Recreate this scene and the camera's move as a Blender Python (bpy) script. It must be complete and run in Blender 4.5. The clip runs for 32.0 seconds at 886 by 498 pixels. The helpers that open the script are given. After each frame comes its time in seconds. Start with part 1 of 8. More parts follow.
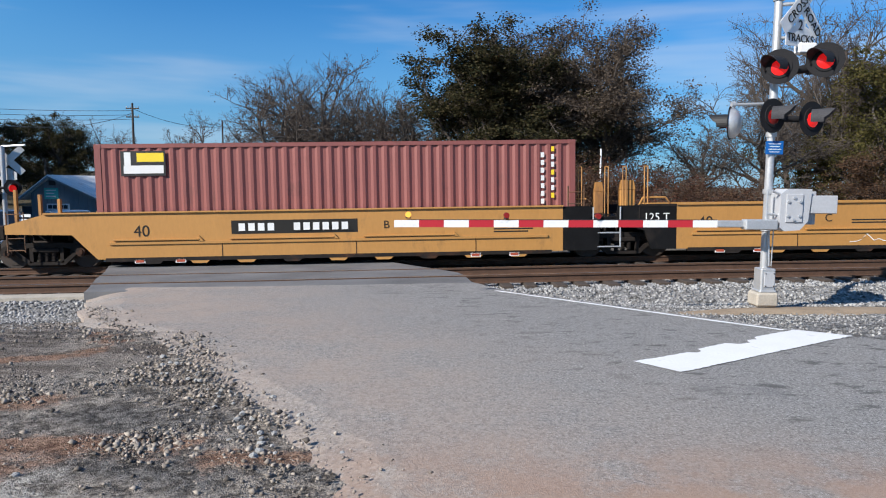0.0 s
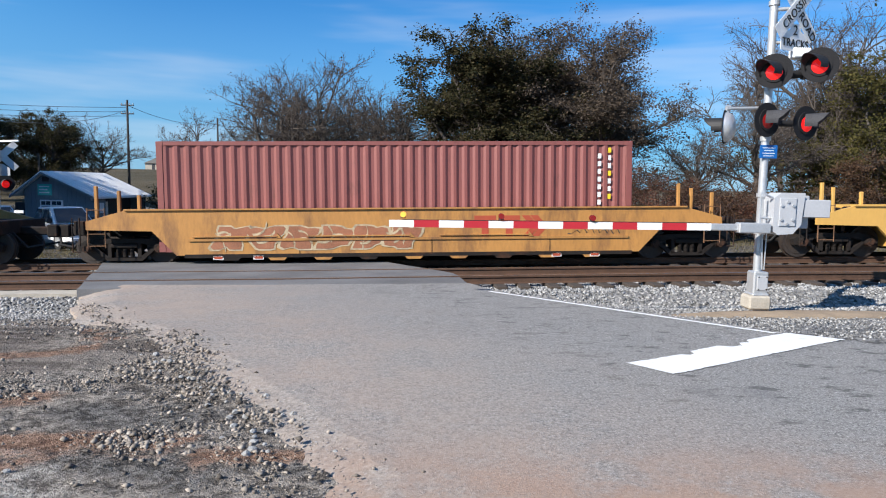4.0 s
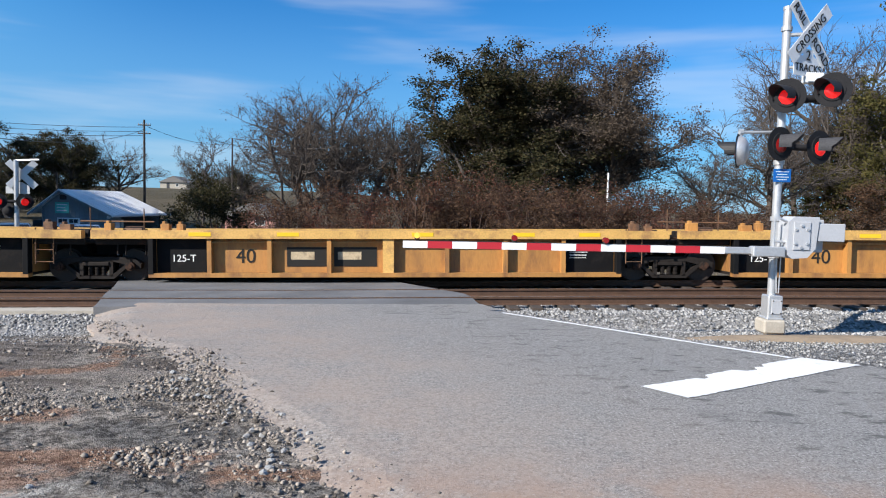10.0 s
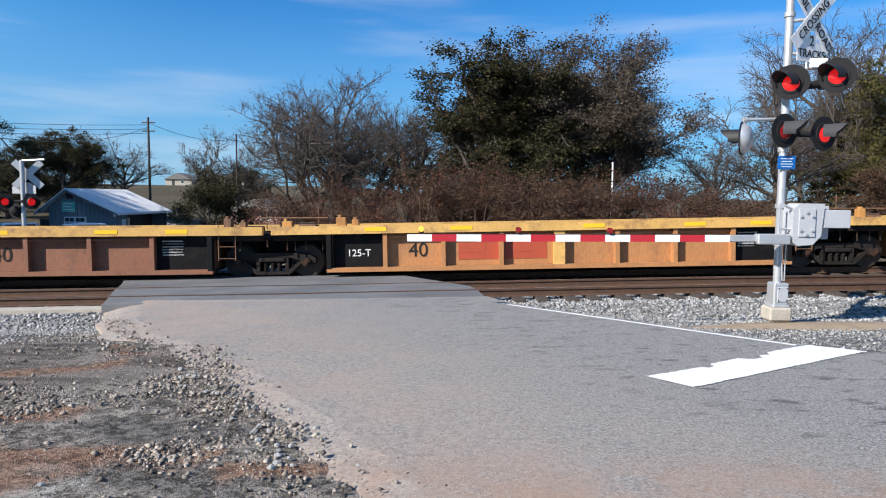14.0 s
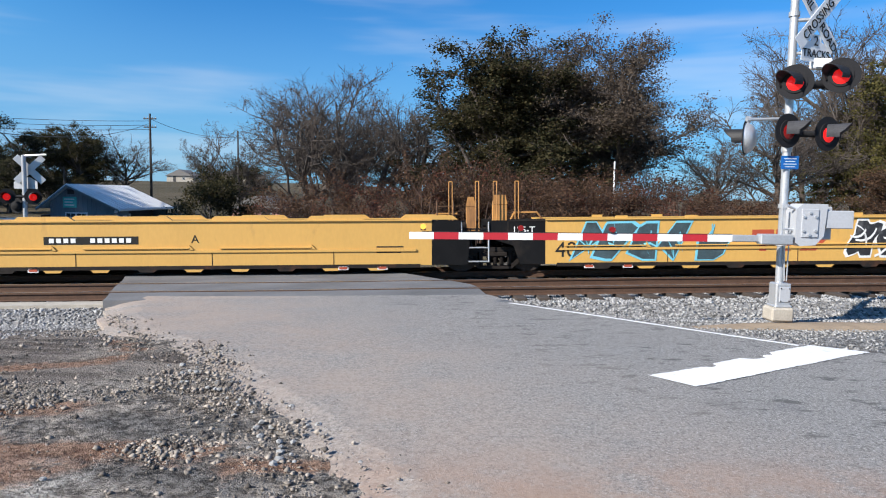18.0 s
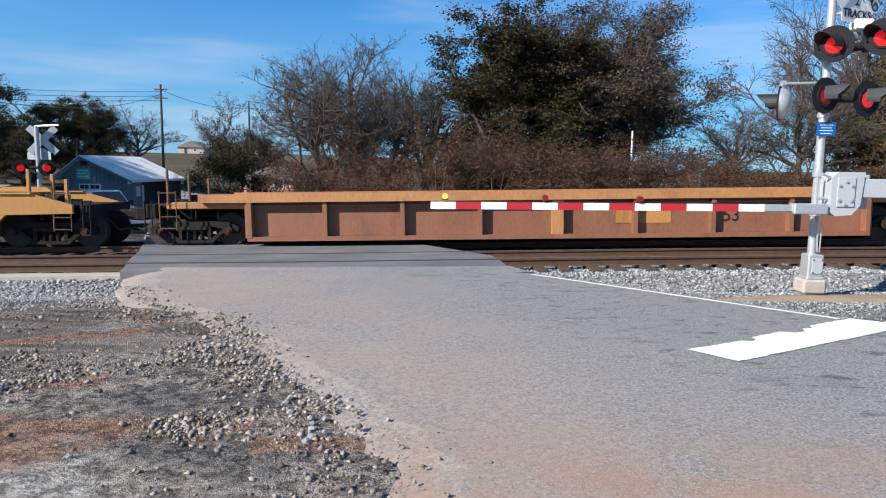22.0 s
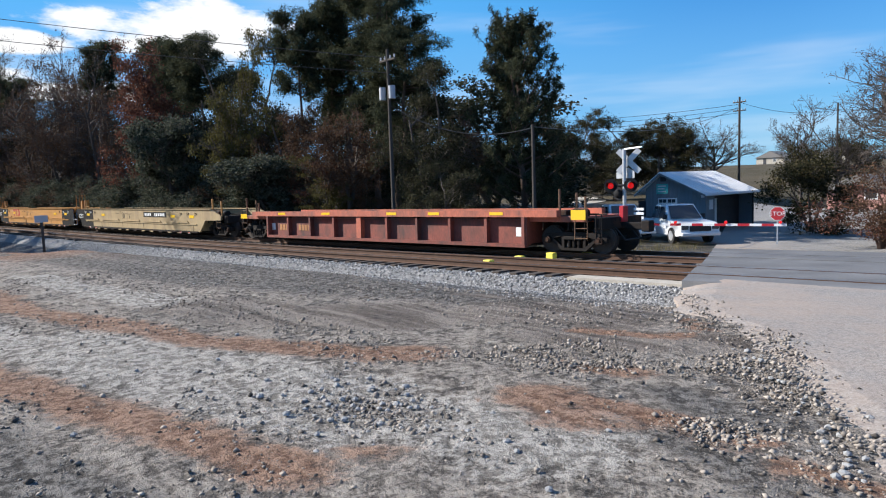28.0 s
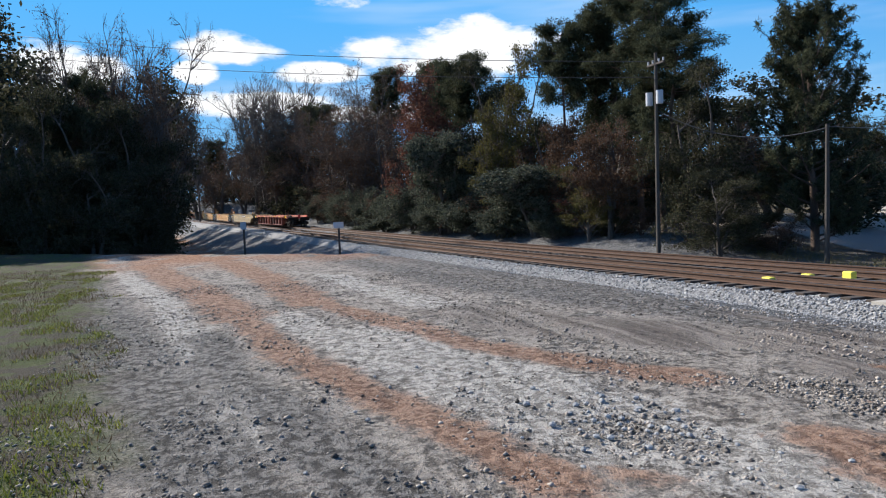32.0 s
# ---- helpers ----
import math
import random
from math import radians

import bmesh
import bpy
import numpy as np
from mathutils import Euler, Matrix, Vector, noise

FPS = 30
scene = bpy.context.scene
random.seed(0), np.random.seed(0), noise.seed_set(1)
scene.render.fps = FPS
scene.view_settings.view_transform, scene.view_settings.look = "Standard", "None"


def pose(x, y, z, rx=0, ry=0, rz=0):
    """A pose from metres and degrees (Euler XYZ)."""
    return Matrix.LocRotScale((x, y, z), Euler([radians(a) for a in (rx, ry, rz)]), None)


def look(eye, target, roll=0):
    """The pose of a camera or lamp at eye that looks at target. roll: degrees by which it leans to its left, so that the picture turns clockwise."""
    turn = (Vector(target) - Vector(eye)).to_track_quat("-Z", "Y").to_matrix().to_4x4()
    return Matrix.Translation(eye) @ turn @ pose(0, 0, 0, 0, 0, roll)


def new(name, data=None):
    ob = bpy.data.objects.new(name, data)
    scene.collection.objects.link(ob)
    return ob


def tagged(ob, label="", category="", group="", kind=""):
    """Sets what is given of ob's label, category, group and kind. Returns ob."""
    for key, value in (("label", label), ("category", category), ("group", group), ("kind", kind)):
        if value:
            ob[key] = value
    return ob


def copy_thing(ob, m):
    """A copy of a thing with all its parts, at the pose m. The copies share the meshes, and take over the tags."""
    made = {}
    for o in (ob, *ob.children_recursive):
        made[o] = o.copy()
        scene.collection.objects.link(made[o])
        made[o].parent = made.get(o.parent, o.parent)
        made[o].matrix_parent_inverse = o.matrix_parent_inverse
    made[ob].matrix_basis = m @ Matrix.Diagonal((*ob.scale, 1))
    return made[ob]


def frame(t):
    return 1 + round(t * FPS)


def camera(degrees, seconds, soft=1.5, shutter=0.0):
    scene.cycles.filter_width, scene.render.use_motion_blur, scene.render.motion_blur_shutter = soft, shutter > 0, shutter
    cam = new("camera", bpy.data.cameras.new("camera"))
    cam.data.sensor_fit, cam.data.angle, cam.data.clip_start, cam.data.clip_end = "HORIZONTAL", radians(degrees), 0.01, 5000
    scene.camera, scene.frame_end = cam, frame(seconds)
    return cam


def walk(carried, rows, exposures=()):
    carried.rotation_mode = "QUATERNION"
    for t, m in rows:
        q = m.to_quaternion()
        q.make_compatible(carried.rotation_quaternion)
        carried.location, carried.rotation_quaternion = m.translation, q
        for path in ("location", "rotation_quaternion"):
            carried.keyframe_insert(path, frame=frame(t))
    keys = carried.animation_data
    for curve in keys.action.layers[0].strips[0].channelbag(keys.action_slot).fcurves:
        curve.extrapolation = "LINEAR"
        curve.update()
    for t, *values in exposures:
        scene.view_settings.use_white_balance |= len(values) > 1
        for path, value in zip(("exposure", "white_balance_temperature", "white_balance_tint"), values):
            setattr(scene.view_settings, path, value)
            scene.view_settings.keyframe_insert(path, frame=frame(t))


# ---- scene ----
cam = camera(68.0, 32.0, soft=1.1)
PATH = [
    (0, (0.02, 0.117, 1.658), (0.024, 2.107, 1.463), 0.5),
    (0.5, (0.021, 0.097, 1.664), (0.027, 2.087, 1.461), 0.5),
    (1, (0.026, 0.087, 1.657), (0.031, 2.077, 1.456), 0.5),
    (1.5, (0.016, 0.115, 1.656), (0.02, 2.105, 1.454), 0.5),
    (2, (0.032, 0.083, 1.657), (0.042, 2.073, 1.456), 0.6),
    (2.5, (0.016, 0.118, 1.66), (0.027, 2.108, 1.46), 0.6),
    (4.5, (0.019, 0.107, 1.656), (0.041, 2.098, 1.469), 1.2),
    (5, (0.003, 0.113, 1.659), (0.024, 2.105, 1.482), 1.1),
    (5.5, (0.016, 0.095, 1.668), (0.031, 2.088, 1.503), 1.1),
    (6, (0.016, 0.079, 1.672), (0.026, 2.073, 1.521), 1.4),
    (6.5, (0.007, 0.081, 1.675), (0.012, 2.076, 1.534), 1.5),
    (7, (0.01, 0.059, 1.68), (0.009, 2.054, 1.538), 1.4),
    (7.5, (0.013, 0.04, 1.68), (0.012, 2.035, 1.542), 1.5),
    (8, (-0.002, 0.08, 1.681), (-0.006, 2.076, 1.551), 1.6),
    (8.5, (-0.01, 0.075, 1.681), (-0.028, 2.071, 1.561), 1.6),
    (9, (-0.009, 0.048, 1.682), (-0.031, 2.044, 1.555), 1.4),
    (9.5, (-0.014, 0.041, 1.677), (-0.029, 2.037, 1.545), 1.4),
    (10, (-0.02, 0.052, 1.673), (-0.034, 2.047, 1.54), 1.5),
    (10.5, (-0.017, 0.043, 1.673), (-0.038, 2.037, 1.528), 1.2),
    (11, (-0.007, -0.007, 1.676), (-0.038, 1.988, 1.529), 1.1),
    (11.5, (-0.008, 0.023, 1.68), (-0.039, 2.017, 1.53), 0.9),
    (12, (-0.005, 0.021, 1.679), (-0.031, 2.015, 1.519), 0.6),
    (12.5, (-0.006, 0.043, 1.681), (-0.035, 2.036, 1.52), 0.5),
    (13, (0.003, 0.043, 1.681), (-0.03, 2.037, 1.525), 0.5),
    (13.5, (0.006, 0.042, 1.686), (-0.027, 2.036, 1.527), 0.4),
    (14, (0.001, 0.035, 1.688), (-0.03, 2.029, 1.531), 0.5),
    (14.5, (-0.011, 0.022, 1.681), (-0.043, 2.015, 1.523), 0.6),
    (16.5, (-0.005, 0.01, 1.686), (-0.046, 2.004, 1.532), 0.7),
    (17, (0.001, 0.017, 1.685), (-0.045, 2.011, 1.539), 0.5),
    (17.5, (-0.009, 0.04, 1.684), (-0.054, 2.033, 1.53), 0.9),
    (18, (-0.019, 0.047, 1.678), (-0.052, 2.04, 1.516), 0.9),
    (18.5, (-0.027, 0.02, 1.674), (-0.047, 2.013, 1.515), 1.0),
    (19, (-0.037, 0.014, 1.664), (-0.041, 2.008, 1.505), 1.2),
    (19.5, (-0.028, 0.038, 1.665), (-0.018, 2.03, 1.482), 0.7),
    (20, (-0.035, 0.031, 1.663), (-0.018, 2.023, 1.478), 0.9),
    (20.5, (-0.068, 0.047, 1.665), (-0.133, 2.037, 1.479), 0.1),
    (21, (-0.089, 0.095, 1.652), (-0.192, 2.082, 1.448), 0.2),
    (21.5, (-0.134, 0.188, 1.646), (-0.191, 2.176, 1.437), 0.8),
    (22, (-0.199, 0.279, 1.633), (-0.263, 2.262, 1.385), 0.8),
    (22.5, (-0.239, 0.445, 1.635), (-0.231, 2.431, 1.406), 0.1),
    (23, (-0.299, 0.631, 1.631), (-0.38, 2.62, 1.431), 1.6),
    (23.5, (-0.281, 0.77, 1.623), (-0.487, 2.757, 1.531), 0.7),
    (24, (-0.352, 0.90, 1.607), (-0.39, 2.897, 1.506), 1.0),
    (24.5, (-0.311, 0.98, 1.60), (-0.275, 2.974, 1.454), 2.1),
    (26.5, (0.122, 0.381, 1.634), (-0.15, 2.353, 1.446), 0.3),
    (27, (0.126, 0.33, 1.64), (-0.482, 2.228, 1.470), -0.7),
    (27.5, (0.119, 0.253, 1.648), (-0.959, 1.929, 1.473), -1.7),
    (28, (0.121, 0.162, 1.651), (-1.39, 1.459, 1.459), -2.0),
    (28.5, (0.109, 0.147, 1.681), (-1.577, 1.211, 1.497), -2.0),
    (29, (0.079, 0.12, 1.688), (-1.695, 1.032, 1.551), -1.7),
    (29.5, (0.066, 0.117, 1.686), (-1.749, 0.948, 1.551), -2.0),
    (30, (0.083, 0.09, 1.694), (-1.757, 0.863, 1.56), -2.3),
    (30.5, (0.077, 0.096, 1.695), (-1.781, 0.822, 1.553), -2.5),
    (31, (0.092, 0.079, 1.698), (-1.779, 0.772, 1.56), -2.2),
    (31.5, (0.089, 0.075, 1.698), (-1.788, 0.75, 1.548), -2.1),
    (32, (0.092, 0.069, 1.698), (-1.801, 0.7, 1.56), -2.2),
]
EXPOSURES = [(0, 0.44), (0.5, 0.56), (1, 0.63), (26.8, 0.63), (28.0, 0.78), (32, 0.80)]
walk(cam, [(t, look(eye, target, roll)) for t, eye, target, roll in PATH], EXPOSURES)

# ---- light: low winter sun from behind and left, blue sky with a few clouds ----
SUN_YAW, SUN_UP = 126.0, 33.0
_a, _e = radians(SUN_YAW), radians(SUN_UP)
SUN_DIR = Vector((-math.sin(_a) * math.cos(_e), math.cos(_a) * math.cos(_e), math.sin(_e)))
lamp = bpy.data.lights.new("sun", "SUN")
lamp.energy, lamp.angle, lamp.color = 5.0, radians(0.53), (1.0, 0.95, 0.88)
sun = new("sun", lamp)
sun.matrix_world = look((0, 0, 60), tuple(Vector((0, 0, 60)) - SUN_DIR))
SKY_STRENGTH = 0.058

world = bpy.data.worlds.new("sky")
scene.world = world
world.use_nodes = True
wn = world.node_tree
wn.nodes.clear()


def wnode(kind, **values):
    n = wn.nodes.new(kind)
    for k, v in values.items():
        n.inputs[k].default_value = v
    return n


w_out = wnode("ShaderNodeOutputWorld")
w_bg = wnode("ShaderNodeBackground")
w_sky = wn.nodes.new("ShaderNodeTexSky")
w_sky.sky_type, w_sky.sun_disc = "NISHITA", False
w_sky.sun_elevation, w_sky.sun_rotation = _e, math.atan2(SUN_DIR.x, SUN_DIR.y)
w_sky.air_density, w_sky.dust_density, w_sky.ozone_density, w_sky.altitude = 1.0, 0.4, 3.0, 300
w_co = wn.nodes.new("ShaderNodeTexCoord")
w_sep = wn.nodes.new("ShaderNodeSeparateXYZ")
wn.links.new(w_co.outputs["Generated"], w_sep.inputs[0])


def wmath(op, a, b=None):
    n = wn.nodes.new("ShaderNodeMath")
    n.operation = op
    for i, v in enumerate((a, b)):
        if v is None:
            continue
        if isinstance(v, (int, float)):
            n.inputs[i].default_value = v
        else:
            wn.links.new(v, n.inputs[i])
    return n.outputs[0]


# cumulus: a few flat clouds over the west, each (bearing, height, half width, half depth) in radians, frayed by noise
w_az, w_el = wmath("ARCTAN2", w_sep.outputs["X"], w_sep.outputs["Y"]), wmath("ARCSINE", w_sep.outputs["Z"])
w_puff = wnode("ShaderNodeTexNoise", Scale=7.0, Detail=7.0, Roughness=0.6)
w_dir = wn.nodes.new("ShaderNodeMapping")
w_dir.inputs["Scale"].default_value = (1.0, 1.0, 2.6)
wn.links.new(w_co.outputs["Generated"], w_dir.inputs[0])
wn.links.new(w_dir.outputs[0], w_puff.inputs["Vector"])
w_heap = None
for az, el, half, deep in ((-1.20, 0.228, 0.17, 0.042), (-1.76, 0.184, 0.075, 0.05), (-1.553, 0.228, 0.075, 0.022), (-1.592, 0.194, 0.03, 0.018), (-1.426, 0.194, 0.075, 0.017), (-1.508, 0.155, 0.14, 0.02), (-1.330, 0.139, 0.12, 0.014), (-1.388, 0.292, 0.06, 0.012), (-2.05, 0.25, 0.16, 0.05), (-2.5, 0.2, 0.2, 0.05)):
    ex = wmath("DIVIDE", wmath("SUBTRACT", w_az, az), half)
    ey = wmath("DIVIDE", wmath("SUBTRACT", w_el, el), deep)
    one = wmath("SUBTRACT", 1.0, wmath("ADD", wmath("MULTIPLY", ex, ex), wmath("MULTIPLY", ey, ey)))
    w_heap = one if w_heap is None else wmath("MAXIMUM", w_heap, one)
w_pr = wn.nodes.new("ShaderNodeMapRange")
w_pr.interpolation_type = "SMOOTHSTEP"
w_pr.inputs["From Min"].default_value, w_pr.inputs["From Max"].default_value = 0.05, 0.85
wn.links.new(wmath("ADD", w_heap, wmath("MULTIPLY", wmath("SUBTRACT", w_puff.outputs[0], 0.46), 4.6)), w_pr.inputs[0])
w_cumulus = wmath("MULTIPLY", w_pr.outputs[0], wmath("GREATER_THAN", w_heap, -1.2))
w_band = wn.nodes.new("ShaderNodeMapping")
w_band.inputs["Scale"].default_value, w_band.inputs["Location"].default_value = (1.3, 1.3, 11.0), (0.2, 0.6, 0.3)
wn.links.new(w_co.outputs["Generated"], w_band.inputs[0])
w_bn = wnode("ShaderNodeTexNoise", Scale=1.5, Detail=4.0, Roughness=0.5)
wn.links.new(w_band.outputs[0], w_bn.inputs["Vector"])
w_br = wn.nodes.new("ShaderNodeMapRange")
w_br.interpolation_type = "SMOOTHSTEP"
w_br.inputs["From Min"].default_value, w_br.inputs["From Max"].default_value = 0.44, 0.66
wn.links.new(w_bn.outputs[0], w_br.inputs[0])
w_cirrus = w_br.outputs[0]
w_mask = wmath("MAXIMUM", w_cumulus, wmath("MULTIPLY", w_cirrus, 0.22))
w_tint = wn.nodes.new("ShaderNodeMix")
w_tint.data_type = "RGBA"
w_tint.blend_type = "MULTIPLY"
w_tint.inputs["Factor"].default_value = 1.0
w_tint.inputs["B"].default_value = (0.25, 1.08, 1.76, 1)
wn.links.new(w_sky.outputs[0], w_tint.inputs["A"])
w_mix = wn.nodes.new("ShaderNodeMix")
w_mix.data_type = "RGBA"
w_mix.inputs["B"].default_value = (10.8, 10.9, 11.1, 1)
wn.links.new(w_mask, w_mix.inputs["Factor"])
# a pale haze low over the land
w_low = wn.nodes.new("ShaderNodeMapRange")
w_low.interpolation_type = "SMOOTHSTEP"
w_low.inputs["From Min"].default_value, w_low.inputs["From Max"].default_value = 0.34, -0.02
w_low.inputs["To Max"].default_value = 0.75
wn.links.new(w_sep.outputs["Z"], w_low.inputs[0])
w_haze = wn.nodes.new("ShaderNodeMix")
w_haze.data_type = "RGBA"
w_haze.inputs["B"].default_value = (3.0, 5.7, 8.6, 1)
# and a paler sky on the sun's side
w_side = wn.nodes.new("ShaderNodeMapRange")
w_side.interpolation_type = "SMOOTHSTEP"
w_side.inputs["From Min"].default_value, w_side.inputs["From Max"].default_value, w_side.inputs["To Max"].default_value = 0.35, 0.85, 0.9
wn.links.new(wmath("MULTIPLY", w_sep.outputs["X"], -1.0), w_side.inputs[0])
w_sunny = wn.nodes.new("ShaderNodeMix")
w_sunny.data_type = "RGBA"
w_sunny.inputs["B"].default_value = (0.95, 4.7, 9.8, 1)
wn.links.new(w_side.outputs[0], w_sunny.inputs["Factor"])
wn.links.new(w_low.outputs[0], w_haze.inputs["Factor"])
wn.links.new(w_tint.outputs["Result"], w_sunny.inputs["A"])
wn.links.new(w_sunny.outputs["Result"], w_haze.inputs["A"])
wn.links.new(w_haze.outputs["Result"], w_mix.inputs["A"])
wn.links.new(w_mix.outputs["Result"], w_bg.inputs["Color"])
w_bg.inputs["Strength"].default_value = SKY_STRENGTH
wn.links.new(w_bg.outputs[0], w_out.inputs["Surface"])


# ---- materials ----
def material(name, color, rough=0.7, metal=0.0, vary=0.25, scale=3.0, fine=40.0, bump=0.2, dirt=None, dirt_amount=0.0, dirt_scale=1.2, spread=0.0, streak=1.0, depth=0.01):
    """A surface of one stuff: base colour with coarse and fine variation, stains, relief, and a shift from object to object."""
    m = bpy.data.materials.new(name)
    m.use_nodes = True
    nt = m.node_tree
    b = nt.nodes["Principled BSDF"]
    b.inputs["Roughness"].default_value, b.inputs["Metallic"].default_value = rough, metal
    co = nt.nodes.new("ShaderNodeTexCoord")
    mp = nt.nodes.new("ShaderNodeMapping")
    mp.inputs["Scale"].default_value = (1, 1, streak)
    nt.links.new(co.outputs["Object"], mp.inputs[0])
    coarse = nt.nodes.new("ShaderNodeTexNoise")
    coarse.inputs["Scale"].default_value, coarse.inputs["Detail"].default_value = scale, 5
    small = nt.nodes.new("ShaderNodeTexNoise")
    small.inputs["Scale"].default_value, small.inputs["Detail"].default_value = fine, 3
    for n in (coarse, small):
        nt.links.new(mp.outputs[0], n.inputs["Vector"])
    add = nt.nodes.new("ShaderNodeMath")
    add.operation = "ADD"
    nt.links.new(coarse.outputs[0], add.inputs[0]), nt.links.new(small.outputs[0], add.inputs[1])
    rng = nt.nodes.new("ShaderNodeMapRange")
    rng.inputs["From Min"].default_value, rng.inputs["From Max"].default_value = 0.65, 1.35
    rng.inputs["To Min"].default_value, rng.inputs["To Max"].default_value = 1 - vary, 1 + vary
    nt.links.new(add.outputs[0], rng.inputs[0])
    hsv = nt.nodes.new("ShaderNodeHueSaturation")
    hsv.inputs["Color"].default_value = (*color, 1)
    nt.links.new(rng.outputs[0], hsv.inputs["Value"])
    out = hsv.outputs[0]
    if spread:
        info = nt.nodes.new("ShaderNodeObjectInfo")
        r2 = nt.nodes.new("ShaderNodeMapRange")
        r2.inputs["To Min"].default_value, r2.inputs["To Max"].default_value = 1 - spread, 1 + spread
        nt.links.new(info.outputs["Random"], r2.inputs[0])
        h2 = nt.nodes.new("ShaderNodeHueSaturation")
        nt.links.new(out, h2.inputs["Color"]), nt.links.new(r2.outputs[0], h2.inputs["Value"])
        out = h2.outputs[0]
    if dirt:
        dn = nt.nodes.new("ShaderNodeTexNoise")
        dn.inputs["Scale"].default_value, dn.inputs["Detail"].default_value, dn.inputs["Roughness"].default_value = dirt_scale, 8, 0.7
        nt.links.new(mp.outputs[0], dn.inputs["Vector"])
        dr = nt.nodes.new("ShaderNodeMapRange")
        dr.inputs["From Min"].default_value, dr.inputs["From Max"].default_value = 0.62 - dirt_amount * 0.3, 0.80 - dirt_amount * 0.2
        nt.links.new(dn.outputs[0], dr.inputs[0])
        mx = nt.nodes.new("ShaderNodeMix")
        mx.data_type = "RGBA"
        nt.links.new(dr.outputs[0], mx.inputs["Factor"]), nt.links.new(out, mx.inputs["A"])
        mx.inputs["B"].default_value = (*dirt, 1)
        out = mx.outputs["Result"]
    nt.links.new(out, b.inputs["Base Color"])
    if bump:
        bp = nt.nodes.new("ShaderNodeBump")
        bp.inputs["Strength"].default_value, bp.inputs["Distance"].default_value = bump, depth
        nt.links.new(add.outputs[0], bp.inputs["Height"])
        nt.links.new(bp.outputs[0], b.inputs["Normal"])
    return m


def glowing(name, color, strength):
    m = bpy.data.materials.new(name)
    m.use_nodes = True
    b = m.node_tree.nodes["Principled BSDF"]
    b.inputs["Base Color"].default_value = (*color, 1)
    b.inputs["Emission Color"].default_value, b.inputs["Emission Strength"].default_value = (*color, 1), strength
    b.inputs["Roughness"].default_value = 0.3
    return m


def leafy(name, a, b2, rough=0.6):
    """Leaves: each its own shade between two colours, some light coming through."""
    m = bpy.data.materials.new(name)
    m.use_nodes = True
    nt = m.node_tree
    b = nt.nodes["Principled BSDF"]
    b.inputs["Roughness"].default_value = max(rough, 0.8)
    b.inputs["Specular IOR Level"].default_value = 0.08
    geo = nt.nodes.new("ShaderNodeNewGeometry")
    mx = nt.nodes.new("ShaderNodeMix")
    mx.data_type = "RGBA"
    mx.inputs["A"].default_value, mx.inputs["B"].default_value = (*a, 1), (*b2, 1)
    nt.links.new(geo.outputs["Random Per Island"], mx.inputs["Factor"])
    nt.links.new(mx.outputs["Result"], b.inputs["Base Color"])
    tr = nt.nodes.new("ShaderNodeBsdfTranslucent")
    nt.links.new(mx.outputs["Result"], tr.inputs["Color"])
    ms = nt.nodes.new("ShaderNodeMixShader")
    ms.inputs[0].default_value = 0.30
    nt.links.new(b.outputs[0], ms.inputs[1]), nt.links.new(tr.outputs[0], ms.inputs[2])
    nt.links.new(ms.outputs[0], nt.nodes["Material Output"].inputs["Surface"])
    return m


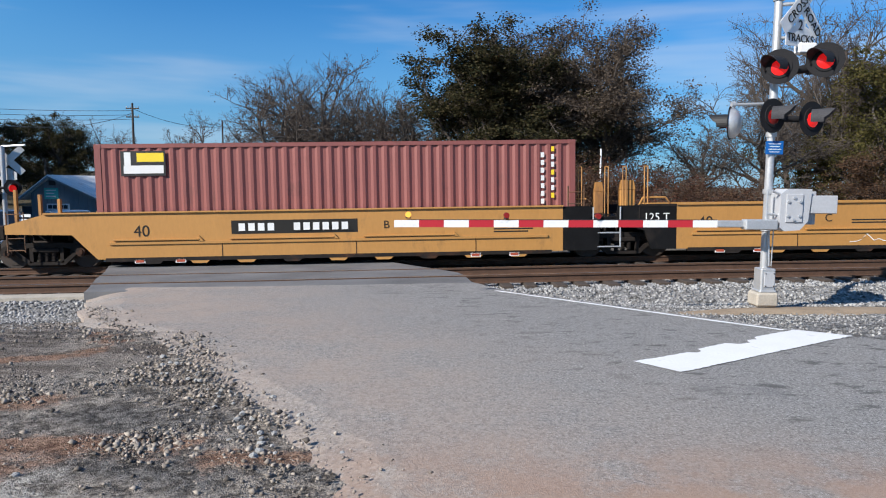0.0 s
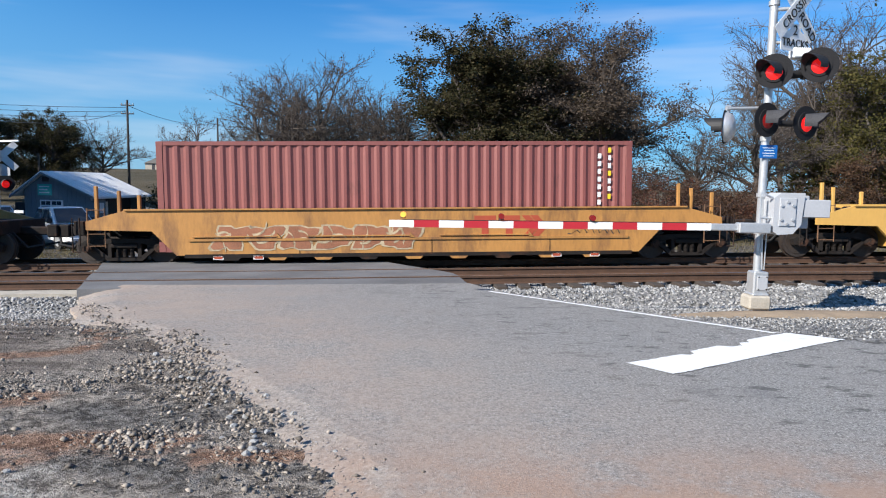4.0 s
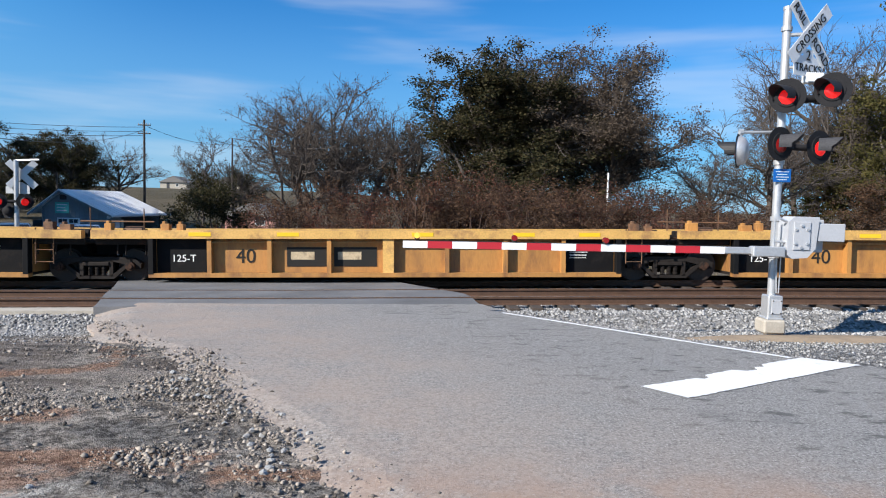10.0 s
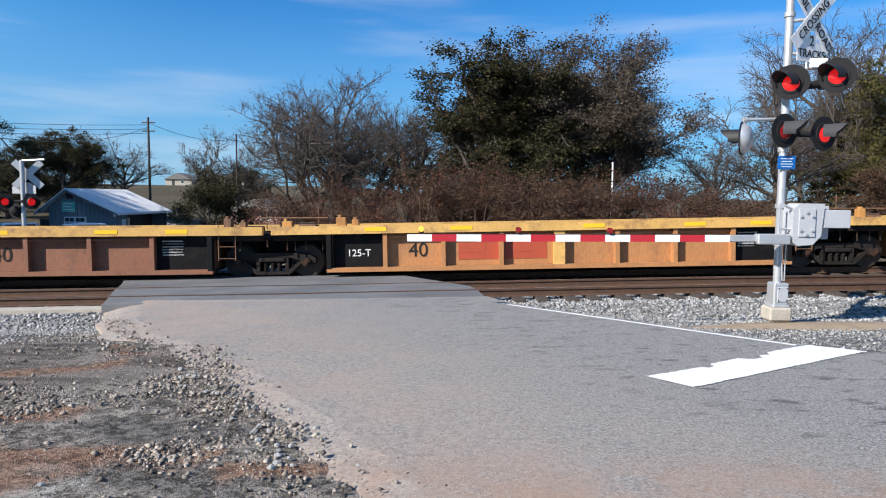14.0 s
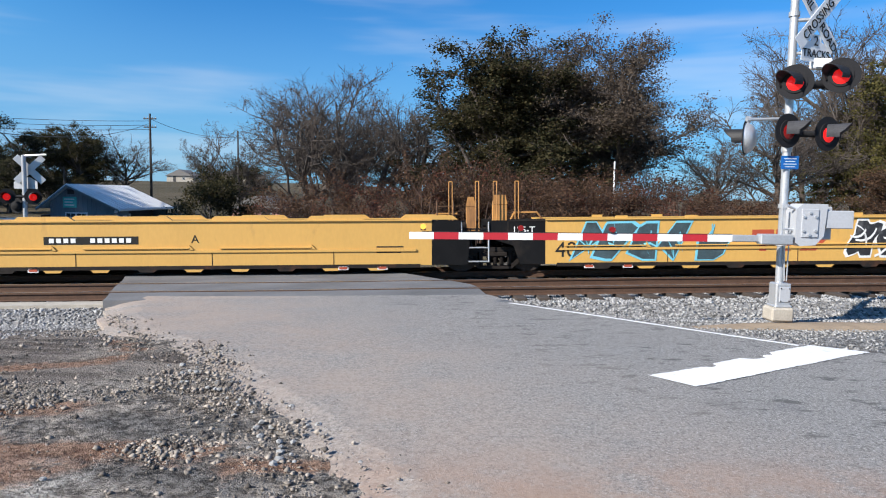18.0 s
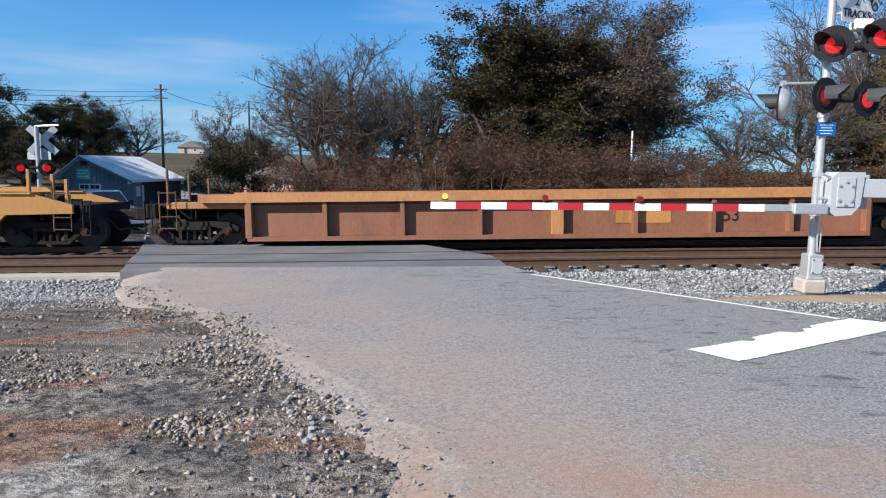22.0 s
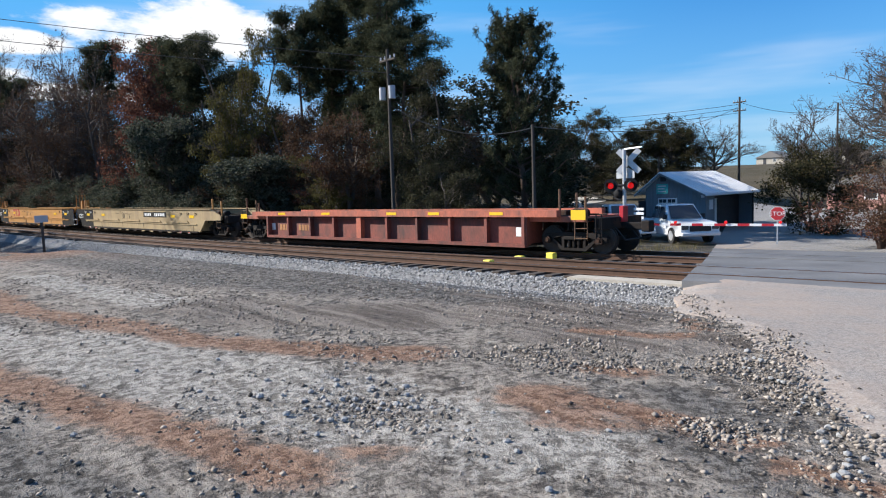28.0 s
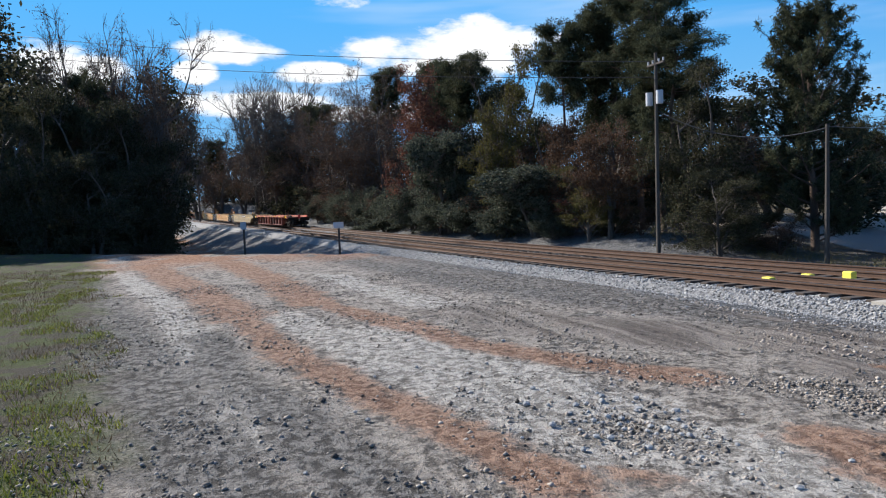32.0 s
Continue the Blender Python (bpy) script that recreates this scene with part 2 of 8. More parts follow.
def asphalt_material():
    """Sun-bleached asphalt: pale aggregate specks, faint patches, red dust where the lot's dirt is carried on to it."""
    m = bpy.data.materials.new("asphalt")
    m.use_nodes = True
    nt = m.node_tree
    b = nt.nodes["Principled BSDF"]
    b.inputs["Roughness"].default_value = 0.92
    co = nt.nodes.new("ShaderNodeTexCoord")

    def noi(scale, detail, rough=0.6):
        n = nt.nodes.new("ShaderNodeTexNoise")
        n.inputs["Scale"].default_value, n.inputs["Detail"].default_value, n.inputs["Roughness"].default_value = scale, detail, rough
        nt.links.new(co.outputs["Object"], n.inputs["Vector"])
        return n.outputs[0]

    def rmp(v, lo, hi, to=1.0):
        r = nt.nodes.new("ShaderNodeMapRange")
        r.interpolation_type = "SMOOTHSTEP"
        r.inputs["From Min"].default_value, r.inputs["From Max"].default_value, r.inputs["To Max"].default_value = lo, hi, to
        nt.links.new(v, r.inputs[0])
        return r.outputs[0]

    def mixc(f, a, c):
        n = nt.nodes.new("ShaderNodeMix")
        n.data_type = "RGBA"
        nt.links.new(f, n.inputs["Factor"])
        for key, v in (("A", a), ("B", c)):
            if isinstance(v, tuple):
                n.inputs[key].default_value = (*v, 1)
            else:
                nt.links.new(v, n.inputs[key])
        return n.outputs["Result"]

    def mul(a, c):
        n = nt.nodes.new("ShaderNodeMath")
        n.operation = "MULTIPLY"
        nt.links.new(a, n.inputs[0]), nt.links.new(c, n.inputs[1])
        return n.outputs[0]

    fine, mid, broad = noi(48, 4, 0.88), noi(20, 4, 0.7), noi(0.6, 5, 0.6)
    col = mixc(rmp(mid, 0.3, 0.7), (0.19, 0.182, 0.172), (0.285, 0.273, 0.258))
    col = mixc(rmp(fine, 0.54, 0.63), col, (0.50, 0.485, 0.46))
    col = mixc(rmp(fine, 0.47, 0.38), col, (0.055, 0.054, 0.055))
    col = mixc(rmp(broad, 0.60, 0.72, 0.5), col, (0.12, 0.12, 0.125))
    sep = nt.nodes.new("ShaderNodeSeparateXYZ")
    nt.links.new(co.outputs["Object"], sep.inputs[0])
    add = nt.nodes.new("ShaderNodeMath")
    add.operation = "MULTIPLY_ADD"
    nt.links.new(sep.outputs["Y"], add.inputs[0])
    add.inputs[1].default_value = 0.55
    nt.links.new(sep.outputs["X"], add.inputs[2])
    mp = nt.nodes.new("ShaderNodeMapping")
    mp.inputs["Rotation"].default_value, mp.inputs["Scale"].default_value = (0, 0, radians(-16)), (1.0, 2.3, 1)
    nt.links.new(co.outputs["Object"], mp.inputs[0])
    scuff = nt.nodes.new("ShaderNodeTexNoise")
    scuff.inputs["Scale"].default_value, scuff.inputs["Detail"].default_value, scuff.inputs["Roughness"].default_value = 2.3, 6, 0.72
    nt.links.new(mp.outputs[0], scuff.inputs["Vector"])
    col = mixc(mul(rmp(scuff.outputs[0], 0.555, 0.63, 0.75), rmp(add.outputs[0], 3.6, 5.4)), col, (0.06, 0.058, 0.057))
    west = rmp(add.outputs[0], 6.0, 0.6)
    dust = mul(west, rmp(noi(0.7, 6, 0.7), 0.22, 0.74, 0.85))
    col = mixc(dust, col, (0.37, 0.275, 0.215))
    dusty_grain = rmp(mid, 0.42, 0.58, 0.35)
    col = mixc(mul(west, dusty_grain), col, (0.42, 0.36, 0.30))
    south = rmp(sep.outputs["Y"], 4.5, 3.3)
    col = mixc(mul(south, rmp(noi(1.6, 5, 0.7), 0.34, 0.6, 0.7)), col, (0.36, 0.225, 0.155))
    nt.links.new(col, b.inputs["Base Color"])
    bp = nt.nodes.new("ShaderNodeBump")
    bp.inputs["Strength"].default_value, bp.inputs["Distance"].default_value = 0.6, 0.012
    nt.links.new(fine, bp.inputs["Height"])
    nt.links.new(bp.outputs[0], b.inputs["Normal"])
    return m


RUST = (0.12, 0.05, 0.025)
DULL = ("carblack", "under", "truckmetal", "hood", "visor", "markblack")     # dark surfaces with little sheen
M = dict(
    asphalt=asphalt_material(),
    fitting=material("rusty_fittings", (0.17, 0.085, 0.04), 0.7, vary=0.45, scale=4, dirt=(0.05, 0.032, 0.025), dirt_amount=0.45, dirt_scale=3),
    crossing=material("crossing_asphalt", (0.135, 0.135, 0.138), 0.9, vary=0.4, scale=0.9, fine=70, bump=0.5, depth=0.012),
    patch=material("worn_asphalt", (0.14, 0.137, 0.133), 0.9, vary=0.5, scale=8, fine=70, bump=0.5),
    ballast=material("ballast", (0.22, 0.215, 0.21), 0.9, vary=0.6, scale=9, fine=28, bump=1.0, depth=0.05),
    stone=material("stone", (0.34, 0.335, 0.325), 0.85, vary=0.35, scale=12, fine=60, bump=0.4),
    tie=material("wood_tie", (0.06, 0.045, 0.035), 0.9, vary=0.5, scale=4, fine=50, bump=0.6),
    rail=material("rusty_rail", (0.10, 0.055, 0.035), 0.75, metal=0.3, vary=0.3, scale=5),
    railtop=material("worn_rail_top", (0.32, 0.29, 0.27), 0.35, metal=0.8, vary=0.15, bump=0.0),
    white=material("white_paint", (0.78, 0.78, 0.77), 0.6, vary=0.06, dirt=(0.35, 0.34, 0.33), dirt_amount=0.1, dirt_scale=3),
    red=material("red_sheeting", (0.45, 0.02, 0.03), 0.45, vary=0.06),
    galv=material("galvanised_metal", (0.52, 0.53, 0.54), 0.45, metal=0.55, vary=0.12, scale=6, bump=0.05),
    greybox=material("grey_painted_metal", (0.42, 0.43, 0.45), 0.5, vary=0.08, bump=0.03),
    black=material("black_paint", (0.015, 0.015, 0.016), 0.6, vary=0.3),
    hood=material("dark_grey_paint", (0.020, 0.020, 0.022), 0.8, vary=0.2),
    # black visor hoods lightened to grey: sunlight on their outside put into the colour
    visor=material("sunlit_visor_grey", (0.055, 0.055, 0.06), 0.7, vary=0.25),
    lampred=glowing("lit_red_lens", (0.75, 0.012, 0.012), 0.40),
    lampdim=material("dark_red_lens", (0.22, 0.01, 0.01), 0.2, vary=0.1),
    lampamber=glowing("lit_amber_lens", (0.9, 0.42, 0.06), 0.5),
    blue=material("blue_sign", (0.0, 0.10, 0.36), 0.5, vary=0.05),
    yellow=material("yellow_car_paint", (0.46, 0.228, 0.062), 0.5, vary=0.08, scale=1.2, fine=20, bump=0.03, dirt=(0.16, 0.09, 0.04), dirt_amount=0.12, dirt_scale=1.3, spread=0.08, streak=0.35),
    yellow_old=material("weathered_yellow_paint", (0.44, 0.21, 0.055), 0.6, vary=0.14, scale=1.2, fine=20, bump=0.05, dirt=(0.15, 0.07, 0.035), dirt_amount=0.45, dirt_scale=1.6, spread=0.08, streak=0.3),
    chord=material("worn_yellow_chord", (0.60, 0.35, 0.10), 0.6, vary=0.22, scale=1.6, fine=24, bump=0.06, dirt=(0.24, 0.12, 0.06), dirt_amount=0.4, dirt_scale=1.8, spread=0.1),
    # yellow car paint dulled to beige: backlight put into the colour, plus dirt
    beige=material("dusty_backlit_yellow_paint", (0.37, 0.27, 0.14), 0.6, vary=0.15, scale=1.2, fine=20, bump=0.03, dirt=(0.22, 0.15, 0.09), dirt_amount=0.4, dirt_scale=1.0, streak=0.3),
    yellow_bright=material("clean_yellow_paint", (0.60, 0.345, 0.088), 0.5, vary=0.06, scale=1.2, fine=20, bump=0.03, dirt=(0.3, 0.17, 0.06), dirt_amount=0.05, dirt_scale=1.0, streak=0.35),
    brown=material("oxide_brown_paint", (0.23, 0.095, 0.05), 0.65, vary=0.2, scale=1.2, fine=20, bump=0.05, dirt=(0.10, 0.05, 0.035), dirt_amount=0.25, dirt_scale=1.0, streak=0.4),
    tan=material("faded_orange_brown_paint", (0.42, 0.19, 0.07), 0.65, vary=0.2, scale=1.2, fine=20, bump=0.05, dirt=(0.2, 0.09, 0.05), dirt_amount=0.25, dirt_scale=1.0, streak=0.4),
    carpanel=material("grimy_red_paint", (0.22, 0.055, 0.036), 0.7, vary=0.3, scale=1.4, fine=20, bump=0.05, dirt=(0.045, 0.03, 0.026), dirt_amount=0.6, dirt_scale=1.0, streak=0.4),
    carred=material("faded_red_paint", (0.46, 0.12, 0.065), 0.65, vary=0.2, scale=1.2, fine=20, bump=0.05, dirt=(0.10, 0.055, 0.045), dirt_amount=0.55, dirt_scale=1.0, streak=0.4),
    carblack=material("black_car_paint", (0.007, 0.007, 0.0075), 0.7, vary=0.3, dirt=(0.028, 0.022, 0.018), dirt_amount=0.25),
    under=material("dirty_steel", (0.022, 0.018, 0.016), 0.75, vary=0.35, scale=5, dirt=RUST, dirt_amount=0.3),
    truckmetal=material("dusty_cast_steel", (0.020, 0.016, 0.014), 0.7, vary=0.4, scale=5, dirt=(0.025, 0.022, 0.02), dirt_amount=0.5, dirt_scale=4),
    wheel=material("wheel_steel", (0.045, 0.034, 0.028), 0.6, metal=0.3, vary=0.35, dirt=(0.11, 0.05, 0.025), dirt_amount=0.2, dirt_scale=3),
    markwhite=material("white_marking", (0.75, 0.75, 0.73), 0.6, vary=0.06),
    markblack=material("black_marking", (0.025, 0.024, 0.022), 0.6, vary=0.1),
    markfaded=material("faded_pale_marking", (0.48, 0.38, 0.24), 0.6, vary=0.3, scale=4, dirt=(0.12, 0.08, 0.05), dirt_amount=0.4, dirt_scale=5),
    markred=material("red_marking", (0.40, 0.07, 0.03), 0.6, vary=0.1),
    reflect=material("yellow_reflector", (0.85, 0.52, 0.02), 0.4, vary=0.05),
    grafteal=material("teal_spray", (0.02, 0.30, 0.30), 0.6, vary=0.2),
    grafblue=material("pale_blue_spray", (0.16, 0.50, 0.62), 0.6, vary=0.15),
    grafblack=material("black_spray", (0.02, 0.02, 0.022), 0.6, vary=0.3, dirt=(0.12, 0.12, 0.12), dirt_amount=0.3, dirt_scale=2),
    grafslate=material("slate_spray", (0.045, 0.075, 0.085), 0.6, vary=0.35, dirt=(0.02, 0.03, 0.035), dirt_amount=0.4, dirt_scale=2),
    grafrust=material("rust_spray", (0.30, 0.12, 0.06), 0.6, vary=0.3),
    grafpink=material("pale_pink_spray", (0.55, 0.30, 0.24), 0.6, vary=0.25),
    grafwhite=material("white_spray", (0.72, 0.72, 0.70), 0.6, vary=0.1),
    grafbrown=material("brick_red_spray", (0.36, 0.10, 0.05), 0.6, vary=0.25, dirt=(0.55, 0.25, 0.15), dirt_amount=0.35, dirt_scale=2),
    c_brown=material("red_brown_container_paint", (0.235, 0.075, 0.065), 0.55, vary=0.1, scale=1.5, dirt=(0.10, 0.04, 0.03), dirt_amount=0.1, streak=0.4),
    c_orange=material("orange_container_paint", (0.72, 0.27, 0.03), 0.5, vary=0.06, scale=1.5, dirt=(0.4, 0.17, 0.04), dirt_amount=0.05, streak=0.4),
    c_red=material("red_container_paint", (0.55, 0.085, 0.045), 0.5, vary=0.08, scale=1.5, streak=0.4),
    c_blue=material("blue_container_paint", (0.015, 0.06, 0.22), 0.5, vary=0.1, scale=1.5, streak=0.4),
    c_brand=material("blue_brand_paint", (0.01, 0.06, 0.42), 0.5, vary=0.05),
    c_yellow=material("yellow_brand_paint", (0.85, 0.62, 0.03), 0.5, vary=0.05),
    siding=material("blue_grey_siding", (0.195, 0.22, 0.24), 0.7, vary=0.12, scale=2, fine=25, streak=0.3, bump=0.1),
    tin=material("pale_metal_roof", (0.80, 0.79, 0.77), 0.9, vary=0.08, scale=1.0, dirt=(0.55, 0.52, 0.49), dirt_amount=0.2),
    darkwall=material("dark_shed_boards", (0.045, 0.045, 0.05), 0.8, vary=0.3),
    teal=material("teal_sign", (0.10, 0.50, 0.44), 0.5, vary=0.05),
    glass=material("window_glass", (0.05, 0.06, 0.07), 0.08, vary=0.05, bump=0.0),
    pink=material("pink_plaster", (0.42, 0.22, 0.19), 0.8, vary=0.1),
    greyroof=material("grey_shingles", (0.17, 0.16, 0.15), 0.85, vary=0.2),
    carwhite=material("white_car_paint", (0.78, 0.78, 0.77), 0.25, vary=0.03, bump=0.0),
    rubber=material("black_rubber", (0.02, 0.02, 0.02), 0.8, vary=0.3),
    pole=material("weathered_pole_wood", (0.06, 0.05, 0.042), 0.9, vary=0.25, scale=2, streak=0.1, bump=0.5),
    wire=material("dark_cable", (0.03, 0.03, 0.03), 0.6, bump=0.0),
    stopred=material("red_sign", (0.50, 0.03, 0.035), 0.45, vary=0.05),
    concrete=material("concrete", (0.40, 0.36, 0.30), 0.9, vary=0.2, scale=4, bump=0.4),
    sand=material("sandy_soil", (0.30, 0.225, 0.15), 0.95, vary=0.3, scale=3, bump=0.6),
    markyellow=material("yellow_paint_mark", (0.80, 0.66, 0.08), 0.6, vary=0.1),
    bark=material("grey_bark", (0.085, 0.07, 0.06), 0.9, vary=0.35, scale=3, fine=25, bump=0.6, streak=0.3),
    barkdark=material("pine_bark", (0.09, 0.06, 0.045), 0.9, vary=0.35, scale=3, fine=25, bump=0.6, streak=0.3),
    twig=material("twigs", (0.085, 0.068, 0.058), 0.9, vary=0.2, bump=0.0),
    twigred=material("red_brown_twigs", (0.075, 0.044, 0.032), 0.9, vary=0.2, bump=0.0),
    oakleaf=leafy("oak_leaves", (0.022, 0.027, 0.013), (0.088, 0.072, 0.036)),
    brownleaf=leafy("dry_brown_leaves", (0.06, 0.034, 0.022), (0.15, 0.09, 0.056)),
    greyleaf=leafy("grey_brown_leaves", (0.06, 0.045, 0.034), (0.16, 0.125, 0.095)),
    rustleaf=leafy("rust_red_leaves", (0.09, 0.032, 0.024), (0.20, 0.095, 0.062)),
    oliveleaf=leafy("olive_leaves", (0.06, 0.06, 0.022), (0.12, 0.10, 0.035)),
    dullleaf=leafy("dull_green_leaves", (0.022, 0.028, 0.016), (0.082, 0.074, 0.042)),
    ivy=leafy("pale_evergreen_leaves", (0.022, 0.034, 0.022), (0.13, 0.135, 0.10), 0.45),
    needle=leafy("pine_needles", (0.024, 0.032, 0.018), (0.095, 0.098, 0.055), 0.55),
    deadgrass=leafy("dead_grass", (0.05, 0.036, 0.022), (0.17, 0.13, 0.075)),
    drygrass=leafy("dry_grass", (0.22, 0.17, 0.09), (0.14, 0.13, 0.05)),
    grass=leafy("winter_grass", (0.08, 0.105, 0.02), (0.24, 0.25, 0.05)),
)


for _k in DULL:
    M[_k].node_tree.nodes["Principled BSDF"].inputs["Specular IOR Level"].default_value = 0.15


# ---- shapes ----
def mesh_of(name, verts, faces, mats, slots=None, smooth=False):
    me = bpy.data.meshes.new(name)
    me.from_pydata([tuple(v) for v in verts], [], [tuple(f) for f in faces])
    for m in mats if isinstance(mats, (list, tuple)) else [mats]:
        me.materials.append(m)
    if slots is not None:
        me.polygons.foreach_set("material_index", np.asarray(slots, np.int32))
    if smooth:
        me.polygons.foreach_set("use_smooth", np.ones(len(me.polygons), bool))
    me.update()
    return me


def fast_mesh(name, verts, faces, mats, slots=None):
    """A mesh from arrays; all faces have the same number of corners."""
    verts, faces = np.asarray(verts, np.float32), np.asarray(faces, np.int32)
    n, k = faces.shape
    me = bpy.data.meshes.new(name)
    me.vertices.add(len(verts)), me.loops.add(n * k), me.polygons.add(n)
    me.vertices.foreach_set("co", verts.ravel())
    me.loops.foreach_set("vertex_index", faces.ravel())
    me.polygons.foreach_set("loop_start", np.arange(n, dtype=np.int32) * k)
    for m in mats if isinstance(mats, (list, tuple)) else [mats]:
        me.materials.append(m)
    if slots is not None:
        me.polygons.foreach_set("material_index", np.asarray(slots, np.int32))
    me.update(calc_edges=True)
    me.validate()
    return me


def part(name, me, parent=None, label="", m=None):
    """A mesh, or a bmesh with its material, as one object under a thing or a part."""
    if isinstance(me, tuple):
        bm, mat = me
        me = bpy.data.meshes.new(name)
        bm.to_mesh(me)
        bm.free()
        me.materials.append(mat)
    ob = new(name, me)
    ob.parent = parent
    if m is not None:
        ob.matrix_basis = m
    return tagged(ob, label) if label else ob


def thing(name, label, category, m=None, group="", kind=""):
    ob = new(name)
    ob.empty_display_size = 0.1
    if m is not None:
        ob.matrix_basis = m
    return tagged(ob, label, category, group, kind)


def box(bm, x0, x1, y0, y1, z0, z1, bevel=0.0):
    """Adds a box, with its edges taken off by bevel, to a bmesh."""
    c = Matrix.Translation(((x0 + x1) / 2, (y0 + y1) / 2, (z0 + z1) / 2)) @ Matrix.Diagonal((abs(x1 - x0), abs(y1 - y0), abs(z1 - z0), 1))
    made = bmesh.ops.create_cube(bm, size=1, matrix=c)
    if bevel:
        edges = list({e for v in made["verts"] for e in v.link_edges})
        bmesh.ops.bevel(bm, geom=edges, offset=bevel, segments=1, affect="EDGES", profile=0.5)
    return bm


def boxes(*rows, bevel=0.0):
    bm = bmesh.new()
    for r in rows:
        box(bm, *r, bevel=bevel)
    return bm


def rod(bm, a, b, r0, r1=None, n=8):
    a, b = Vector(a), Vector(b)
    d = b - a
    m = Matrix.Translation((a + b) / 2) @ d.to_track_quat("Z", "Y").to_matrix().to_4x4()
    bmesh.ops.create_cone(bm, cap_ends=True, segments=n, radius1=r0, radius2=r0 if r1 is None else r1, depth=d.length, matrix=m)
    return bm


def rods(*rows, n=8):
    bm = bmesh.new()
    for a, b, r in rows:
        rod(bm, a, b, r, n=n)
    return bm


def slab(bm, outline, y0, y1, axis="y"):
    """A plate: an outline of (u, v) points, drawn out from y0 to y1 along the axis."""
    def put(u, v, w):
        return (u, w, v) if axis == "y" else (u, v, w) if axis == "z" else (w, u, v)
    a = [bm.verts.new(put(u, v, y0)) for u, v in outline]
    b = [bm.verts.new(put(u, v, y1)) for u, v in outline]
    bm.faces.new(a), bm.faces.new(b[::-1])
    for i in range(len(a)):
        j = (i + 1) % len(a)
        bm.faces.new((a[i], b[i], b[j], a[j]))
    bmesh.ops.recalc_face_normals(bm, faces=bm.faces[:])
    return bm


def plate(outline, y0, y1, axis="y"):
    return slab(bmesh.new(), outline, y0, y1, axis)


_texts = {}


def text_mesh(words, mat, high=1.0, deep=0.004, bold=0.0):
    """The words as a mesh, standing in the xz plane, facing -y, from the left baseline; high: a capital's height."""
    key = (words, mat.name, high, bold)
    if key not in _texts:
        cu = bpy.data.curves.new("words", "FONT")
        cu.body, cu.size, cu.extrude, cu.offset = words, high / 0.7, deep, bold
        ob = bpy.data.objects.new("words", cu)
        scene.collection.objects.link(ob)
        me = bpy.data.meshes.new_from_object(ob.evaluated_get(bpy.context.evaluated_depsgraph_get()))
        me.transform(Matrix.Rotation(radians(90), 4, "X"))
        me.materials.clear()
        me.materials.append(mat)
        bpy.data.objects.remove(ob)
        bpy.data.curves.remove(cu)
        _texts[key] = me
    return _texts[key]


def tubes(p0, p1, r0, r1, sides=3):
    """Tapered tubes, all at once: vertices and four-cornered faces."""
    p0, p1 = np.asarray(p0, float), np.asarray(p1, float)
    d = p1 - p0
    d /= np.linalg.norm(d, axis=1, keepdims=True) + 1e-9
    up = np.where(np.abs(d[:, 2:3]) > 0.9, [[1.0, 0, 0]], [[0, 0, 1.0]])
    u = np.cross(d, up)
    u /= np.linalg.norm(u, axis=1, keepdims=True) + 1e-9
    v = np.cross(d, u)
    a = np.arange(sides) * 2 * np.pi / sides
    ring = u[:, None] * np.cos(a)[None, :, None] + v[:, None] * np.sin(a)[None, :, None]
    lo = p0[:, None] + ring * np.asarray(r0)[:, None, None]
    hi = p1[:, None] + ring * np.asarray(r1)[:, None, None]
    verts = np.concatenate([lo, hi], 1).reshape(-1, 3)
    base = (np.arange(len(p0)) * 2 * sides)[:, None, None]
    i = np.arange(sides)
    j = (i + 1) % sides
    quad = np.stack([i, j, j + sides, i + sides], -1)[None]
    return verts, (base + quad).reshape(-1, 4)


def leaf_quads(rng, at, size, flat=0.0, long=1.4):
    """A small four-cornered leaf at each point, turned at random."""
    n = len(at)
    a = rng.normal(size=(n, 3))
    a[:, 2] *= 1 - flat
    a /= np.linalg.norm(a, axis=1, keepdims=True)
    b = np.cross(a, rng.normal(size=(n, 3)))
    b /= np.linalg.norm(b, axis=1, keepdims=True) + 1e-9
    s = (size * rng.uniform(0.6, 1.3, n))[:, None]
    a, b = a * s * long * 0.5, b * s * 0.5
    verts = np.stack([at - a, at + b * 0.9, at + a, at - b * 0.9], 1).reshape(-1, 3)
    return verts, np.arange(4 * n).reshape(-1, 4)


def joined(*pieces):
    """Joins (vertices, faces, slot) pieces into arrays."""
    vs, fs, ss, n = [], [], [], 0
    for v, f, s in pieces:
        if not len(v):
            continue
        vs.append(v), fs.append(f + n), ss.append(np.full(len(f), s))
        n += len(v)
    return np.concatenate(vs), np.concatenate(fs), np.concatenate(ss)


# ---- the lie of the land ----
CURVE_X = 8.0
# the line's heading, in degrees, at distances along it: a curve at the crossing, then nearly straight
_hs = np.array([8.0, 0, -10, -20, -30, -45, -60, -100, -150, -400])
_hd = np.array([0.0, 2.3, 5.8, 7.6, 7.0, 7.0, 7.4, 8.2, 8.8, 9.6])
_hh = np.radians(np.interp(-np.arange(CURVE_X, -400, -0.5), -_hs, _hd))
_bx = CURVE_X - np.concatenate([[0], np.cumsum(np.cos(_hh) * 0.5)])
_by = np.concatenate([[0], np.cumsum(np.sin(_hh) * 0.5)])
_bs = np.concatenate([np.tan(_hh), [math.tan(_hh[-1])]])


def bend(x):
    """How far the line has curved towards the camera's side at x."""
    return float(np.interp(-x, -_bx, _by)) if x < CURVE_X else 0.0


